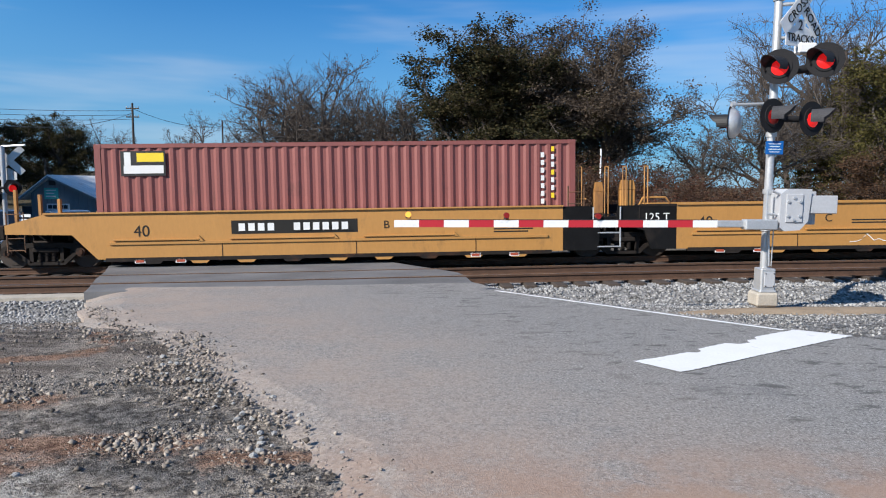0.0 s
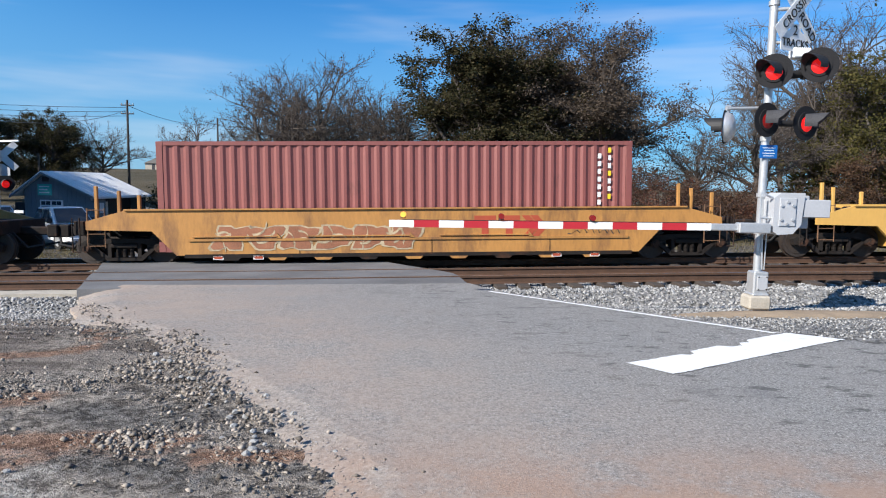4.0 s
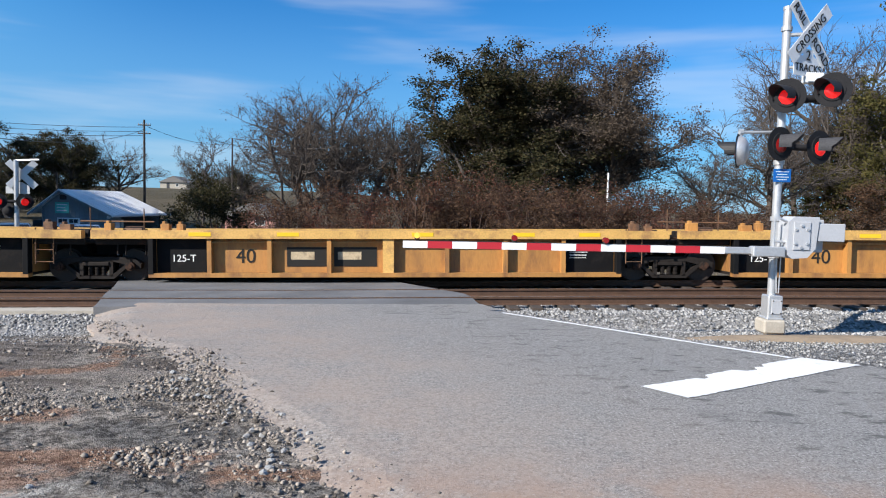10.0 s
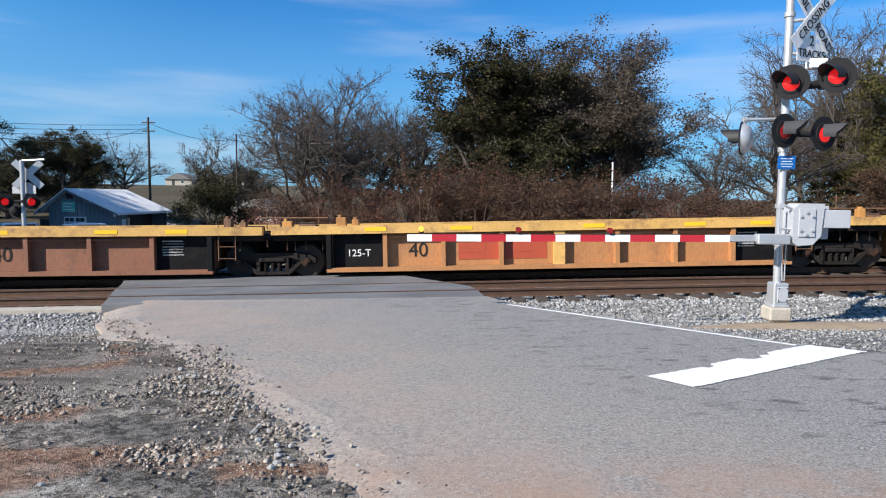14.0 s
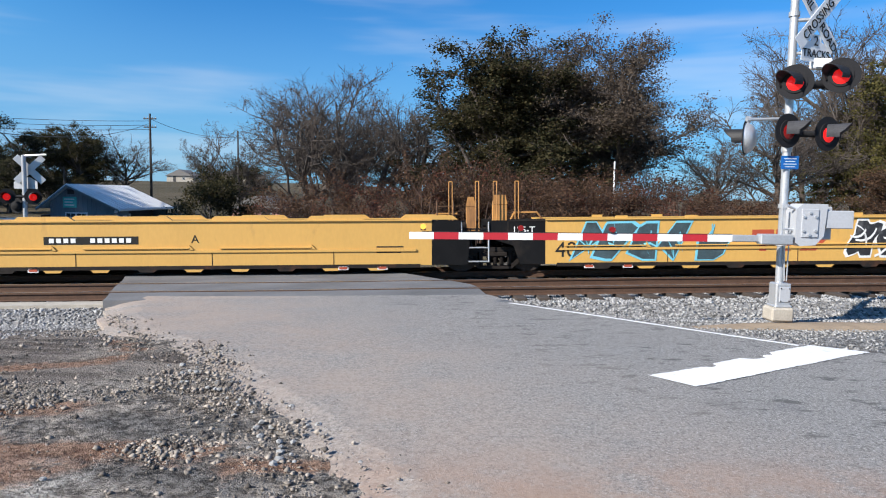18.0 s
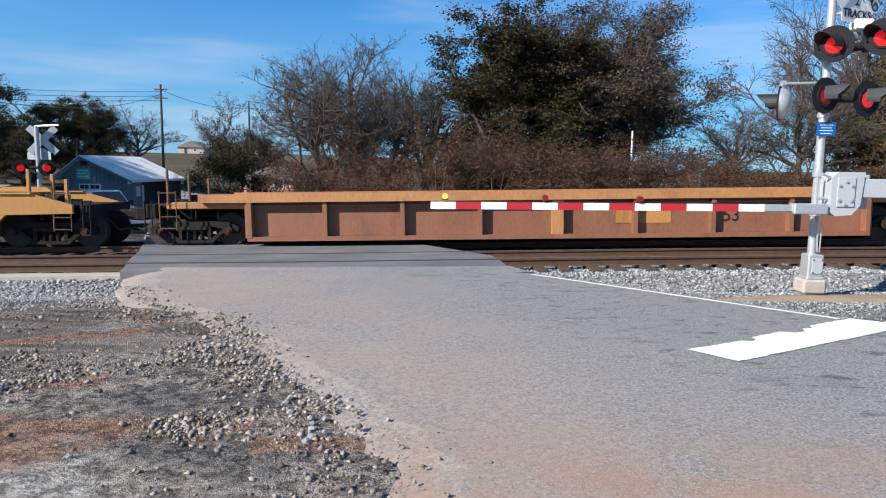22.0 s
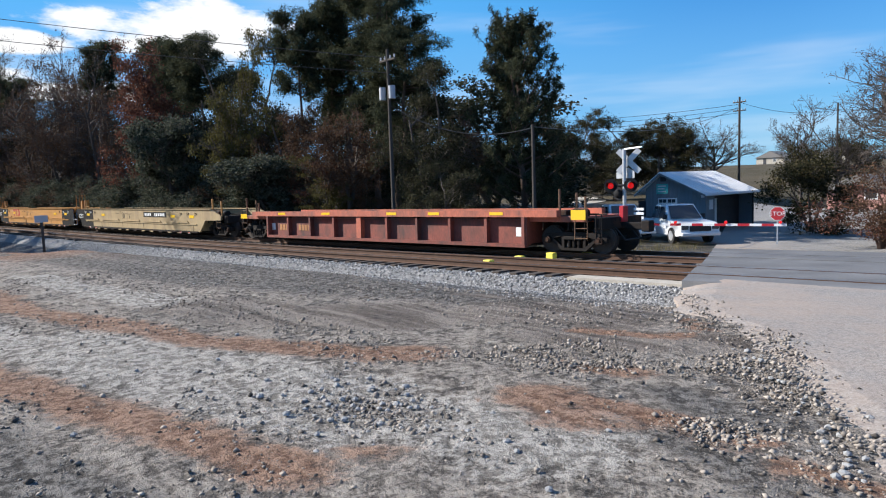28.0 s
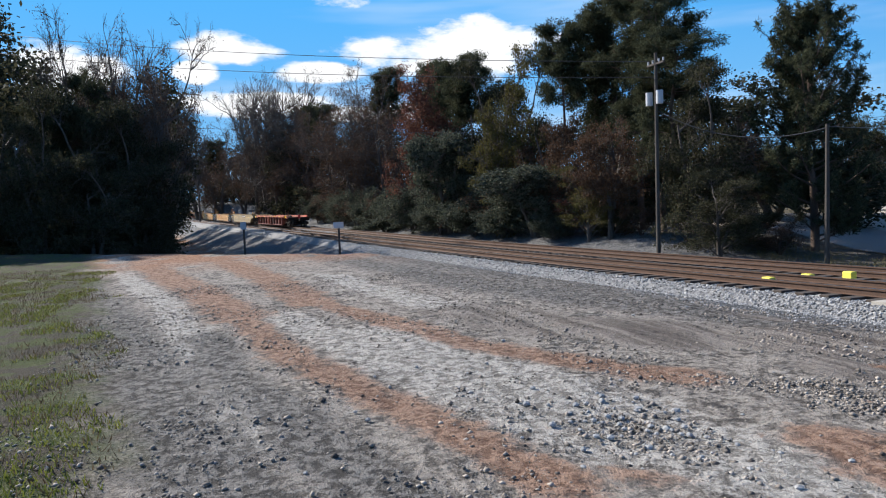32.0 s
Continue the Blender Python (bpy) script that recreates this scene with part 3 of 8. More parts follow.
def lean(x):
    """The line's slope in plan at x."""
    return float(np.interp(-x, -_bx, _bs)) if x < CURVE_X else 0.0


_LX = np.array([-260, -220, -180, -150, -125, -100, -80, -60, -40, -31, -22, -17, -14, -10, -7, -3.5, 0, 5.8, 14, 30, 60, 200.0])
_LZ = np.array([1.9, 1.2, 0.56, 0.17, -0.09, -0.19, -0.26, -0.36, -0.48, -0.5, -0.5, -0.48, -0.46, -0.42, -0.37, -0.31, -0.22, -0.06, 0.14, 0.40, 0.6, 0.8])


def line_z(x):
    """Height of the near track's rails at x."""
    return float(np.interp(x, _LX, _LZ))


NEAR_Y, FAR_Y, FAR_DROP = 14.35, 18.62, 0.16


def smooth01(v):
    v = min(1.0, max(0.0, v))
    return v * v * (3 - 2 * v)


def land_z(x, y):
    """Height of the bare ground."""
    lz = line_z(x)
    q = y + bend(x)          # distance across the line, as if it were straight
    near = 0.0
    crest = -x - 27.2 + 0.98 * min(y, 4.0)
    near -= 2.6 * smooth01(crest / 13)      # the dirt road falls away in the west
    near += (0.03 * math.sin(x * 0.7 + 1) * math.sin(y * 0.6) + 0.02 * math.sin(x * 1.9) * math.sin(y * 1.7 + 2)) * smooth01((-x - 1.5) / 3)
    mid = lz - 0.42
    if q < 12.2:
        z = near + (mid - near) * min(1.0, max(0.0, (q - 7.5) / 4.7))
        if x < -26 and q > 7:
            z = min(z, near + (mid - near) * min(1.0, max(0.0, (q - 7.5) / 4.7)))
    elif q < 21.0:
        z = mid - 0.016 * (q - 12.2)
    else:
        far_base = -1.32 if x > -60 else lz - 0.6
        if x < -22:
            far_base = far_base + (-0.35 - far_base) * smooth01((-22 - x) / 8) * (1 if x > -60 else 0.5)
        if x > -6:
            far_base = -1.32 + 0.87 * smooth01((x + 6) / 12)
        z = mid - 0.14 + (far_base - mid + 0.14) * smooth01((q - 21.0) / 4.0)
        z += -0.20 * smooth01((y - 24) / 6) * smooth01((x + 32) / 8) * (1 - smooth01((x + 6) / 8)) * (1 - smooth01((y - 46) / 14))
        far = math.hypot(x, y)
        side = smooth01((0.30 - x / max(far, 1)) / 0.5)
        z += (0.5 + 4.6 * side) * smooth01((far - 62) / 150)
    return z


# ---- ground: one sheet to the horizon ----
def ground_material():
    m = bpy.data.materials.new("gravelly_dirt")
    m.use_nodes = True
    nt = m.node_tree
    b = nt.nodes["Principled BSDF"]
    b.inputs["Roughness"].default_value = 0.95
    b.inputs["Specular IOR Level"].default_value = 0.2
    co = nt.nodes.new("ShaderNodeTexCoord")
    sep = nt.nodes.new("ShaderNodeSeparateXYZ")
    nt.links.new(co.outputs["Object"], sep.inputs[0])

    def noise_(scale, detail=6, rough=0.6, stretch=None):
        n = nt.nodes.new("ShaderNodeTexNoise")
        n.inputs["Scale"].default_value, n.inputs["Detail"].default_value, n.inputs["Roughness"].default_value = scale, detail, rough
        if stretch:
            mp = nt.nodes.new("ShaderNodeMapping")
            mp.inputs["Rotation"].default_value, mp.inputs["Scale"].default_value = (0, 0, radians(stretch[0])), (stretch[1], stretch[2], 1)
            nt.links.new(co.outputs["Object"], mp.inputs[0])
            nt.links.new(mp.outputs[0], n.inputs["Vector"])
        else:
            nt.links.new(co.outputs["Object"], n.inputs["Vector"])
        return n.outputs[0]

    def ramp(v, lo, hi):
        r = nt.nodes.new("ShaderNodeMapRange")
        r.interpolation_type = "SMOOTHSTEP"
        r.inputs["From Min"].default_value, r.inputs["From Max"].default_value = lo, hi
        nt.links.new(v, r.inputs[0])
        return r.outputs[0]

    def mix(f, a, b2):
        n = nt.nodes.new("ShaderNodeMix")
        n.data_type = "RGBA"
        for key, v in (("Factor", f), ("A", a), ("B", b2)):
            if isinstance(v, tuple):
                n.inputs[key].default_value = (*v, 1)
            elif isinstance(v, (int, float)):
                n.inputs[key].default_value = v
            else:
                nt.links.new(v, n.inputs[key])
        return n.outputs["Result"]

    def arith(op, a, b2=0.0):
        n = nt.nodes.new("ShaderNodeMath")
        n.operation = op
        for i, v in enumerate((a, b2)):
            if isinstance(v, (int, float)):
                n.inputs[i].default_value = v
            else:
                nt.links.new(v, n.inputs[i])
        return n.outputs[0]

    def worn(name):
        n = nt.nodes.new("ShaderNodeAttribute")
        n.attribute_name = name
        return n.outputs["Fac"]

    x, y = sep.outputs["X"], sep.outputs["Y"]
    grit = noise_(30, 4, 0.85)
    speck = noise_(8, 6, 0.8)
    broad = noise_(0.45, 5, 0.6)
    patchy = noise_(1.9, 7, 0.78)
    pebble = nt.nodes.new("ShaderNodeTexVoronoi")
    pebble.inputs["Scale"].default_value = 38
    nt.links.new(co.outputs["Object"], pebble.inputs["Vector"])
    # grey gravel and pale dust
    base = mix(ramp(speck, 0.42, 0.58), (0.12, 0.103, 0.088), (0.47, 0.41, 0.35))
    base = mix(arith("MULTIPLY", ramp(patchy, 0.47, 0.62), 0.6), base, (0.48, 0.43, 0.375))
    shade = mix(ramp(speck, 0.42, 0.58), (0.052, 0.047, 0.043), (0.27, 0.25, 0.228))
    base = mix(arith("MULTIPLY", ramp(patchy, 0.48, 0.38), 0.9), base, shade)

    def soft(name):
        """A worn track with a frayed rim."""
        v = arith("ADD", worn(name), arith("MULTIPLY", arith("SUBTRACT", patchy, 0.5), 2.3))
        v = arith("ADD", v, arith("MULTIPLY", arith("SUBTRACT", speck, 0.5), 1.3))
        return ramp(v, 0.36, 0.88)

    pale = mix(ramp(speck, 0.42, 0.58), (0.26, 0.235, 0.205), (0.62, 0.575, 0.52))
    base = mix(arith("MULTIPLY", soft("dust"), 0.9), base, pale)
    base = mix(arith("MULTIPLY", soft("dark_gravel"), 0.9), base, shade)
    streaks = noise_(1.1, 5, 0.6, (-38, 0.28, 3.0))
    silt = mix(ramp(streaks, 0.42, 0.6), (0.13, 0.105, 0.09), (0.33, 0.285, 0.245))
    base = mix(arith("MULTIPLY", soft("silt"), 0.85), base, silt)
    clay = mix(ramp(speck, 0.42, 0.58), (0.21, 0.103, 0.060), (0.43, 0.245, 0.155))
    base = mix(arith("MULTIPLY", soft("clay"), 0.78), base, clay)
    # grains: pale and dark chips
    chip = arith("MULTIPLY", ramp(grit, 0.56, 0.70), ramp(pebble.outputs["Distance"], 0.55, 0.30))
    base = mix(arith("MULTIPLY", chip, 0.8), base, (0.47, 0.45, 0.42))
    base = mix(arith("MULTIPLY", ramp(grit, 0.45, 0.33), 0.75), base, (0.035, 0.032, 0.03))
    # crushed stone in a broad strip along the line
    acrs = worn("across")
    strip = arith("MULTIPLY", ramp(arith("ADD", acrs, arith("MULTIPLY", broad, 2.0)), 8.8, 10.6), ramp(arith("MULTIPLY", x, -1.0), 5.0, 8.0))
    stony = mix(ramp(speck, 0.42, 0.58), (0.07, 0.07, 0.072), (0.22, 0.215, 0.21))
    stony = mix(ramp(grit, 0.56, 0.70), stony, (0.36, 0.355, 0.345))
    base = mix(strip, base, stony)
    west = ramp(arith("MULTIPLY", x, -1.0), 18, 27)
    base = mix(arith("MULTIPLY", arith("MULTIPLY", west, ramp(acrs, 9.0, 7.5)), ramp(broad, 0.40, 0.52)), base, clay)
    apron = ramp(arith("ADD", x, arith("MULTIPLY", y, -0.2)), -0.2, 1.0)
    apron = arith("MULTIPLY", apron, ramp(y, 6.0, 7.0))
    base = mix(arith("MULTIPLY", apron, ramp(acrs, 12.5, 11.5)), base, mix(ramp(speck, 0.4, 0.6), (0.13, 0.125, 0.12), (0.42, 0.41, 0.395)))
    # grass south of the dirt road, and on the banks and the field beyond the line
    edge = arith("ADD", arith("MULTIPLY", y, -1.0), arith("MULTIPLY", x, 0.17))
    edge = arith("ADD", edge, arith("MULTIPLY", arith("SUBTRACT", broad, 0.5), 2.0))
    turf = mix(ramp(noise_(1.7), 0.44, 0.58), (0.060, 0.048, 0.034), (0.065, 0.085, 0.018))
    turf = mix(ramp(grit, 0.52, 0.7), turf, (0.14, 0.12, 0.07))
    turf = mix(ramp(grit, 0.46, 0.34), turf, (0.03, 0.03, 0.018))
    base = mix(arith("MULTIPLY", ramp(edge, -0.55, 0.5), ramp(arith("MULTIPLY", x, -1.0), 3.0, 4.6)), base, turf)
    field = mix(ramp(noise_(0.05, 4), 0.4, 0.6), (0.105, 0.082, 0.05), (0.075, 0.062, 0.036))
    base = mix(ramp(y, 44, 50), base, field)
    verge = mix(ramp(patchy, 0.42, 0.58), (0.13, 0.115, 0.095), (0.06, 0.052, 0.038))
    east = arith("MULTIPLY", ramp(y, 21.5, 23.5), ramp(y, 50, 44))
    base = mix(arith("MULTIPLY", east, 0.8), base, verge)
    nt.links.new(base, b.inputs["Base Color"])
    bp = nt.nodes.new("ShaderNodeBump")
    bp.inputs["Strength"].default_value, bp.inputs["Distance"].default_value = 1.0, 0.10
    nt.links.new(arith("ADD", arith("MULTIPLY", grit, 0.5), speck), bp.inputs["Height"])
    nt.links.new(bp.outputs[0], b.inputs["Normal"])
    return m


def grid_lines(fine, coarse):
    """Coordinates that lie close together near 0 and spread outwards."""
    out = [0.0]
    step = fine
    while out[-1] < coarse:
        out.append(out[-1] + step)
        step = min(step * (1.0 if out[-1] < 16 else 1.07), 260)
    return out


_pos = grid_lines(0.22, 2600)
_gx = np.array([-v for v in reversed(_pos[1:])] + _pos)
_gy = np.array([-v for v in reversed(_pos[1:])] + _pos)
_r = np.random.RandomState(5)
_gv = []
for yy in _gy:
    for xx in _gx:
        zz = land_z(xx, yy)
        if abs(xx) < 30 and -12 < yy < 12.5:
            zz += 0.022 * noise.noise((xx * 1.1, yy * 1.1, 0)) + 0.022 * noise.noise((xx * 3.1, yy * 3.1, 4))
        _gv.append((xx, yy, zz))
_n = len(_gx)
_i = (np.arange(len(_gy) - 1)[:, None] * _n + np.arange(_n - 1)[None]).ravel()
ground_me = fast_mesh("ground", _gv, np.stack([_i, _i + 1, _i + 1 + _n, _i + _n], 1), ground_material())
ground_me.polygons.foreach_set("use_smooth", np.ones(len(ground_me.polygons), bool))
# where wheels and water have sorted the lot's surface: (kind, half width, way)
WORN = (
    ("clay", 0.50, (-36, -6), (-30, -2.5), (-24.1, 0.06), (-16.5, 1.09), (-11.8, 1.58)), ("clay", 0.30, (-11.8, 1.58), (-9.18, 2.28), (-7.41, 2.71), (-6.33, 3.18), (-5.65, 3.54), (-4.87, 4.19)),
    ("clay", 0.50, (-36, -4), (-24.8, -2.66), (-15.1, -0.51), (-10.9, 0.25)), ("clay", 0.26, (-10.9, 0.25), (-7.42, 0.73), (-6.14, 1.15), (-5.17, 1.46), (-4.31, 1.65), (-3.79, 1.81), (-3.29, 1.90)),
    ("clay", 0.26, (-3.3, 3.95), (-3.05, 3.80), (-2.77, 3.76), (-2.56, 3.81)), ("clay", 0.12, (-3.26, 2.36), (-3.15, 2.53)), ("clay", 0.16, (-3.0, 4.25), (-2.76, 4.18), (-1.99, 4.09), (-1.57, 4.15)),
    ("clay", 0.14, (-1.31, 3.90), (-0.99, 3.98), (-0.75, 3.93)), ("clay", 0.16, (-4.4, 5.95), (-4.02, 6.06), (-3.35, 6.27)), ("clay", 0.15, (-3.78, 7.23), (-3.29, 6.73)), ("clay", 0.14, (-3.6, 4.85), (-3.25, 4.90), (-2.96, 4.99)), ("clay", 0.2, (-9.9, 9.0), (-8.6, 8.6)),
    ("dark_gravel", 0.75, (-30, 2.6), (-21.0, 3.89), (-12.7, 4.95), (-9.51, 5.95), (-7.59, 6.75), (-6.0, 7.1)), ("dark_gravel", 0.9, (-30, 4.6), (-21, 5.6), (-12.7, 6.4), (-9, 7.4), (-7.0, 7.9)),
    ("dark_gravel", 0.55, (-20.4, -3.90), (-10.2, -1.45), (-6.64, -0.64)), ("dark_gravel", 0.40, (-6.64, -0.64), (-4.78, -0.21), (-4.08, -0.01), (-3.0, 0.2)),
    ("dark_gravel", 0.30, (-9.5, -0.2), (-7.14, -0.05), (-5.77, 0.36), (-4.39, 0.70), (-3.74, 0.90), (-2.8, 1.1)),
    ("dark_gravel", 0.22, (-2.3, 4.00), (-1.81, 3.87), (-1.31, 3.69)), ("dark_gravel", 0.3, (-4.68, 7.05), (-3.97, 7.42)), ("dark_gravel", 0.25, (-2.5, 4.7), (-1.9, 4.6), (-1.5, 4.5)),
    ("dust", 0.30, (-20.6, -2.71), (-13.2, -1.0), (-8.26, -0.38), (-5.66, 0.06), (-4.91, 0.21)), ("dust", 0.55, (-8.5, 1.9), (-6.62, 2.35), (-4.37, 2.9), (-3.11, 3.1), (-2.56, 3.2)),
    ("dust", 0.35, (-10.7, 0.85), (-6.63, 1.70), (-4.85, 2.2), (-3.6, 2.6)), ("dust", 0.16, (-2.58, 3.91), (-2.22, 3.69)), ("dust", 0.4, (-16, 2.6), (-11, 3.3), (-8.5, 4.0)),
    ("silt", 0.75, (-9.5, 3.6), (-8.03, 4.1), (-6.81, 4.93), (-5.88, 6.0), (-4.64, 6.70)), ("silt", 0.5, (-7.6, 7.4), (-5.4, 7.7), (-4.3, 7.7)), ("silt", 0.4, (-4.6, 5.5), (-3.6, 5.9), (-2.9, 6.3)),
)
_gp = np.array(_gv)[:, :2]
for _kind in ("clay", "dark_gravel", "dust", "silt"):
    _val = np.zeros(len(_gp))
    for k, half, *way in WORN:
        if k == _kind:
            for p, r in zip(way, way[1:]):
                p, d = np.array(p), np.array(r) - np.array(p)
                u = np.clip(((_gp - p) @ d) / (d @ d), 0, 1)
                off = np.linalg.norm(_gp - p - u[:, None] * d, axis=1)
                _val = np.maximum(_val, np.clip(1.35 - off / (half * 1.25), 0, 1))
    ground_me.attributes.new(_kind, "FLOAT", "POINT").data.foreach_set("value", _val.astype(np.float32))
_val = np.array([yy + bend(xx) for xx, yy in _gp], np.float32)
ground_me.attributes.new("across", "FLOAT", "POINT").data.foreach_set("value", _val)
ground = tagged(new("ground", ground_me), "grey gravel and red dirt lot with tyre tracks", "ground", kind="structure")

# ---- the road over the crossing ----
ROAD_YAW = 28.0
ROAD_T = Vector((-math.sin(radians(ROAD_YAW)), math.cos(radians(ROAD_YAW)), 0))
ROAD_N = Vector((math.cos(radians(ROAD_YAW)), math.sin(radians(ROAD_YAW)), 0))


def top_z(x, y):
    """Height of the road's surface: level with the land, then an even grade up to the rails of the crossing."""
    q = y + bend(x)
    if q < 7.0:
        return land_z(x, y) + 0.03
    rails = line_z(x) - 0.035 * max(0.0, q - NEAR_Y)
    if q < 12.6:
        u = (q - 7.0) / 5.6
        return (land_z(x, 7.0 - bend(x)) + 0.03) * (1 - u) + rails * u
    f = 1 - smooth01((q - 21.2) / 4)
    return (land_z(x, y) + 0.03) * (1 - f) + rails * f


def sheet(name, rows, thick, mat, label, lift=0.0, category="road", rim=0.0):
    """A slab that follows the road's surface: rows of outline points from the left edge to the right one."""
    verts, faces = [], []
    cols = len(rows[0])
    for dz in (0.0, -thick):
        for row in rows:
            verts += [(x, y, top_z(x, y) + lift + dz - (rim if k == 0 else rim * 0.35 if k == 1 else 0.0)) for k, (x, y) in enumerate(row)]
    n = len(rows) * cols
    for r in range(len(rows) - 1):
        for c in range(cols - 1):
            a = r * cols + c
            faces += [(a, a + 1, a + 1 + cols, a + cols), (n + a, n + a + cols, n + a + 1 + cols, n + a + 1)]
    for r in range(len(rows) - 1):
        a, b = r * cols, (r + 1) * cols
        faces += [(a, b, n + b, n + a), (a + cols - 1, n + a + cols - 1, n + b + cols - 1, b + cols - 1)]
    for c in range(cols - 1):
        a, b = c, (len(rows) - 1) * cols + c
        faces += [(a, n + a, n + a + 1, a + 1), (b, b + 1, n + b + 1, n + b)]
    return tagged(new(name, mesh_of(name, verts, faces, mat, smooth=False)), label, category, kind="structure")


def road_edges(y):
    """Left and right edge of the pavement at y; the left one flares towards the camera into the gravel lot."""
    right = float(np.interp(y, [-30, 0, 6.9, 7.54, 8.15, 8.91, 9.88, 11.16, 12.6, 14, 15.3, 17, 21, 26], [24.5, 9.6, 4.95, 4.09, 3.52, 2.86, 2.06, 1.08, 0.62, 0.45, -0.27, -1.17, -3.2, -5.0]))
    pts_y = [-30, -4, 0.0, 2.6, 3.6, 4.4, 5.2, 6.1, 7.1, 8.2, 9.0, 11.4, 13.0, 14.45, 15.6, 21, 26]
    pts_x = [0.8, -0.2, -0.55, -0.7, -0.80, -1.25, -1.9, -2.55, -3.45, -4.45, -4.95, -6.08, -6.68, -7.26, -7.68, -10.0, -13.0]
    left = float(np.interp(y, pts_y, pts_x))
    if y > 21:
        right = right + (y - 21) * 0.55
    return left, right


_rows = []
for yy in np.concatenate([np.arange(-28, 0, 2.0), np.arange(0, 12.6, 0.12)]):
    lft, rgt = road_edges(yy)
    wob = 0.16 * noise.noise((0, yy * 1.3, 2)) + 0.10 * noise.noise((0, yy * 4.3, 7)) + 0.05 * noise.noise((0, yy * 11.0, 3))
    _rows.append([(lft + wob + (rgt - lft - wob) * u, yy) for u in np.linspace(0, 1, 26)])
road = sheet("road", _rows, 0.06, M["asphalt"], "worn grey asphalt road up to the level crossing", 0.012, rim=0.09)


def across(q0, q1, n):
    """Rows of the crossing between two distances across the line."""
    out = []
    for q in np.linspace(q0, q1, n):
        row = []
        l, r = road_edges(q)
        for u in np.linspace(0, 1, 14):
            x = l + (r - l) * u
            row.append((x, q - bend(x)))
        out.append(row)
    return out


GAUGE = 0.755
for a, b in ((12.45, NEAR_Y - GAUGE - 0.10), (NEAR_Y - GAUGE + 0.12, NEAR_Y + GAUGE - 0.12), (NEAR_Y + GAUGE + 0.10, FAR_Y - GAUGE - 0.10), (FAR_Y - GAUGE + 0.12, FAR_Y + GAUGE - 0.12), (FAR_Y + GAUGE + 0.10, 21.4)):
    sheet("pavement", across(a, b, 4), 0.22, M["crossing"], "dark asphalt strip of the crossing between rails", 0.006, "pavement")
_far = []
for yy in np.arange(21.0, 60, 1.0):
    l, r = road_edges(min(yy, 26))
    sh = max(0, yy - 26)
    _far.append([(l - sh * 0.45 + (r - l + sh * 0.1) * u, yy) for u in np.linspace(0, 1, 10)])
road_far = sheet("road", _far, 0.05, M["asphalt"], "grey asphalt road beyond the crossing", 0.02)
_side = [[(x, yy) for yy in np.linspace(29.5, 35.5, 6)] for x in np.arange(-46, 22, 2.0)]
road_side = sheet("road", _side, 0.05, M["asphalt"], "side street in front of the grey house", 0.028)
_drive = [[(-27.0 - u * 0.62 - 1.5 * math.sin(u * 0.2) + w, 35.0 + u * 0.8) for w in np.linspace(-2.2, 2.2, 5)] for u in np.arange(0, 34, 2.0)]
drive = sheet("driveway", _drive, 0.04, M["concrete"], "pale concrete drive up between the trees", 0.03)


def painted(name, quad, mat, label, lift=0.02, n=10, ragged=0.0, worn_by=((0, 0.0), (1, 0.0))):
    """Paint laid on the road: a four-cornered patch, thin, with a ragged rim."""
    rng = np.random.RandomState(len(name) + int(abs(quad[0][0]) * 7))
    a, b, c, d = [Vector((*p, 0)) for p in quad]
    verts, faces = [], []
    for i in range(n + 1):
        u = i / n
        p, q = a.lerp(b, u), d.lerp(c, u)
        w = (q - p).normalized()
        p = p.lerp(q, float(np.interp(u, [k[0] for k in worn_by], [k[1] for k in worn_by])))
        p, q = p + w * rng.uniform(-1, 1) * ragged, q + w * rng.uniform(-1, 1) * ragged
        for s in (0, 0.33, 0.67, 1):
            r = p.lerp(q, s)
            verts.append((r.x, r.y, top_z(r.x, r.y) + lift))
    for i in range(n):
        for k in range(3):
            j = i * 4 + k
            faces.append((j, j + 1, j + 5, j + 4))
    return tagged(new(name, mesh_of(name, verts, faces, mat)), label, "marking", kind="structure")


painted("stop_line", [(1.79, 6.07), (4.08, 7.54), (4.55, 7.20), (2.12, 5.71)], M["white"], "broad white stop line worn at its rim", 0.02, 90, 0.010, ((0, 0.04), (0.12, 0.10), (0.26, 0.12), (0.28, 0.26), (0.31, 0.24), (0.33, 0.06), (0.50, 0.05), (0.53, 0.24), (0.58, 0.30), (0.62, 0.10), (0.66, 0.20), (0.70, 0.02), (1, 0.0)))
EDGE = [Vector((float(np.interp(u, [0, 1, 2, 3, 4], [0.97, 1.95, 2.75, 3.41, 3.98])), float(np.interp(u, [0, 1, 2, 3, 4], [11.16, 9.88, 8.91, 8.15, 7.54])))) for u in np.linspace(0, 4, 12)]
for p, r in zip(EDGE, EDGE[1:]):
    painted("edge_line", [p[:], r[:], (r.x - 0.07, r.y - 0.05), (p.x - 0.07, p.y - 0.05)], M["white"], "thin white edge line of the road", 0.018, 4, 0.008)
# pale concrete between the near rails and in front of them, short of the crossing
for qa, qb in ((NEAR_Y - 1.50, NEAR_Y - 1.05),):
    rows_ = []
    for x in np.arange(-9.4, -6.6, 0.4):
        rows_.append([(x, q - bend(x)) for q in np.linspace(qa, qb, 3)])
    sheet("pavement", rows_, 0.16, M["concrete"], "pale concrete strip along the near rail", -0.13, "pavement")

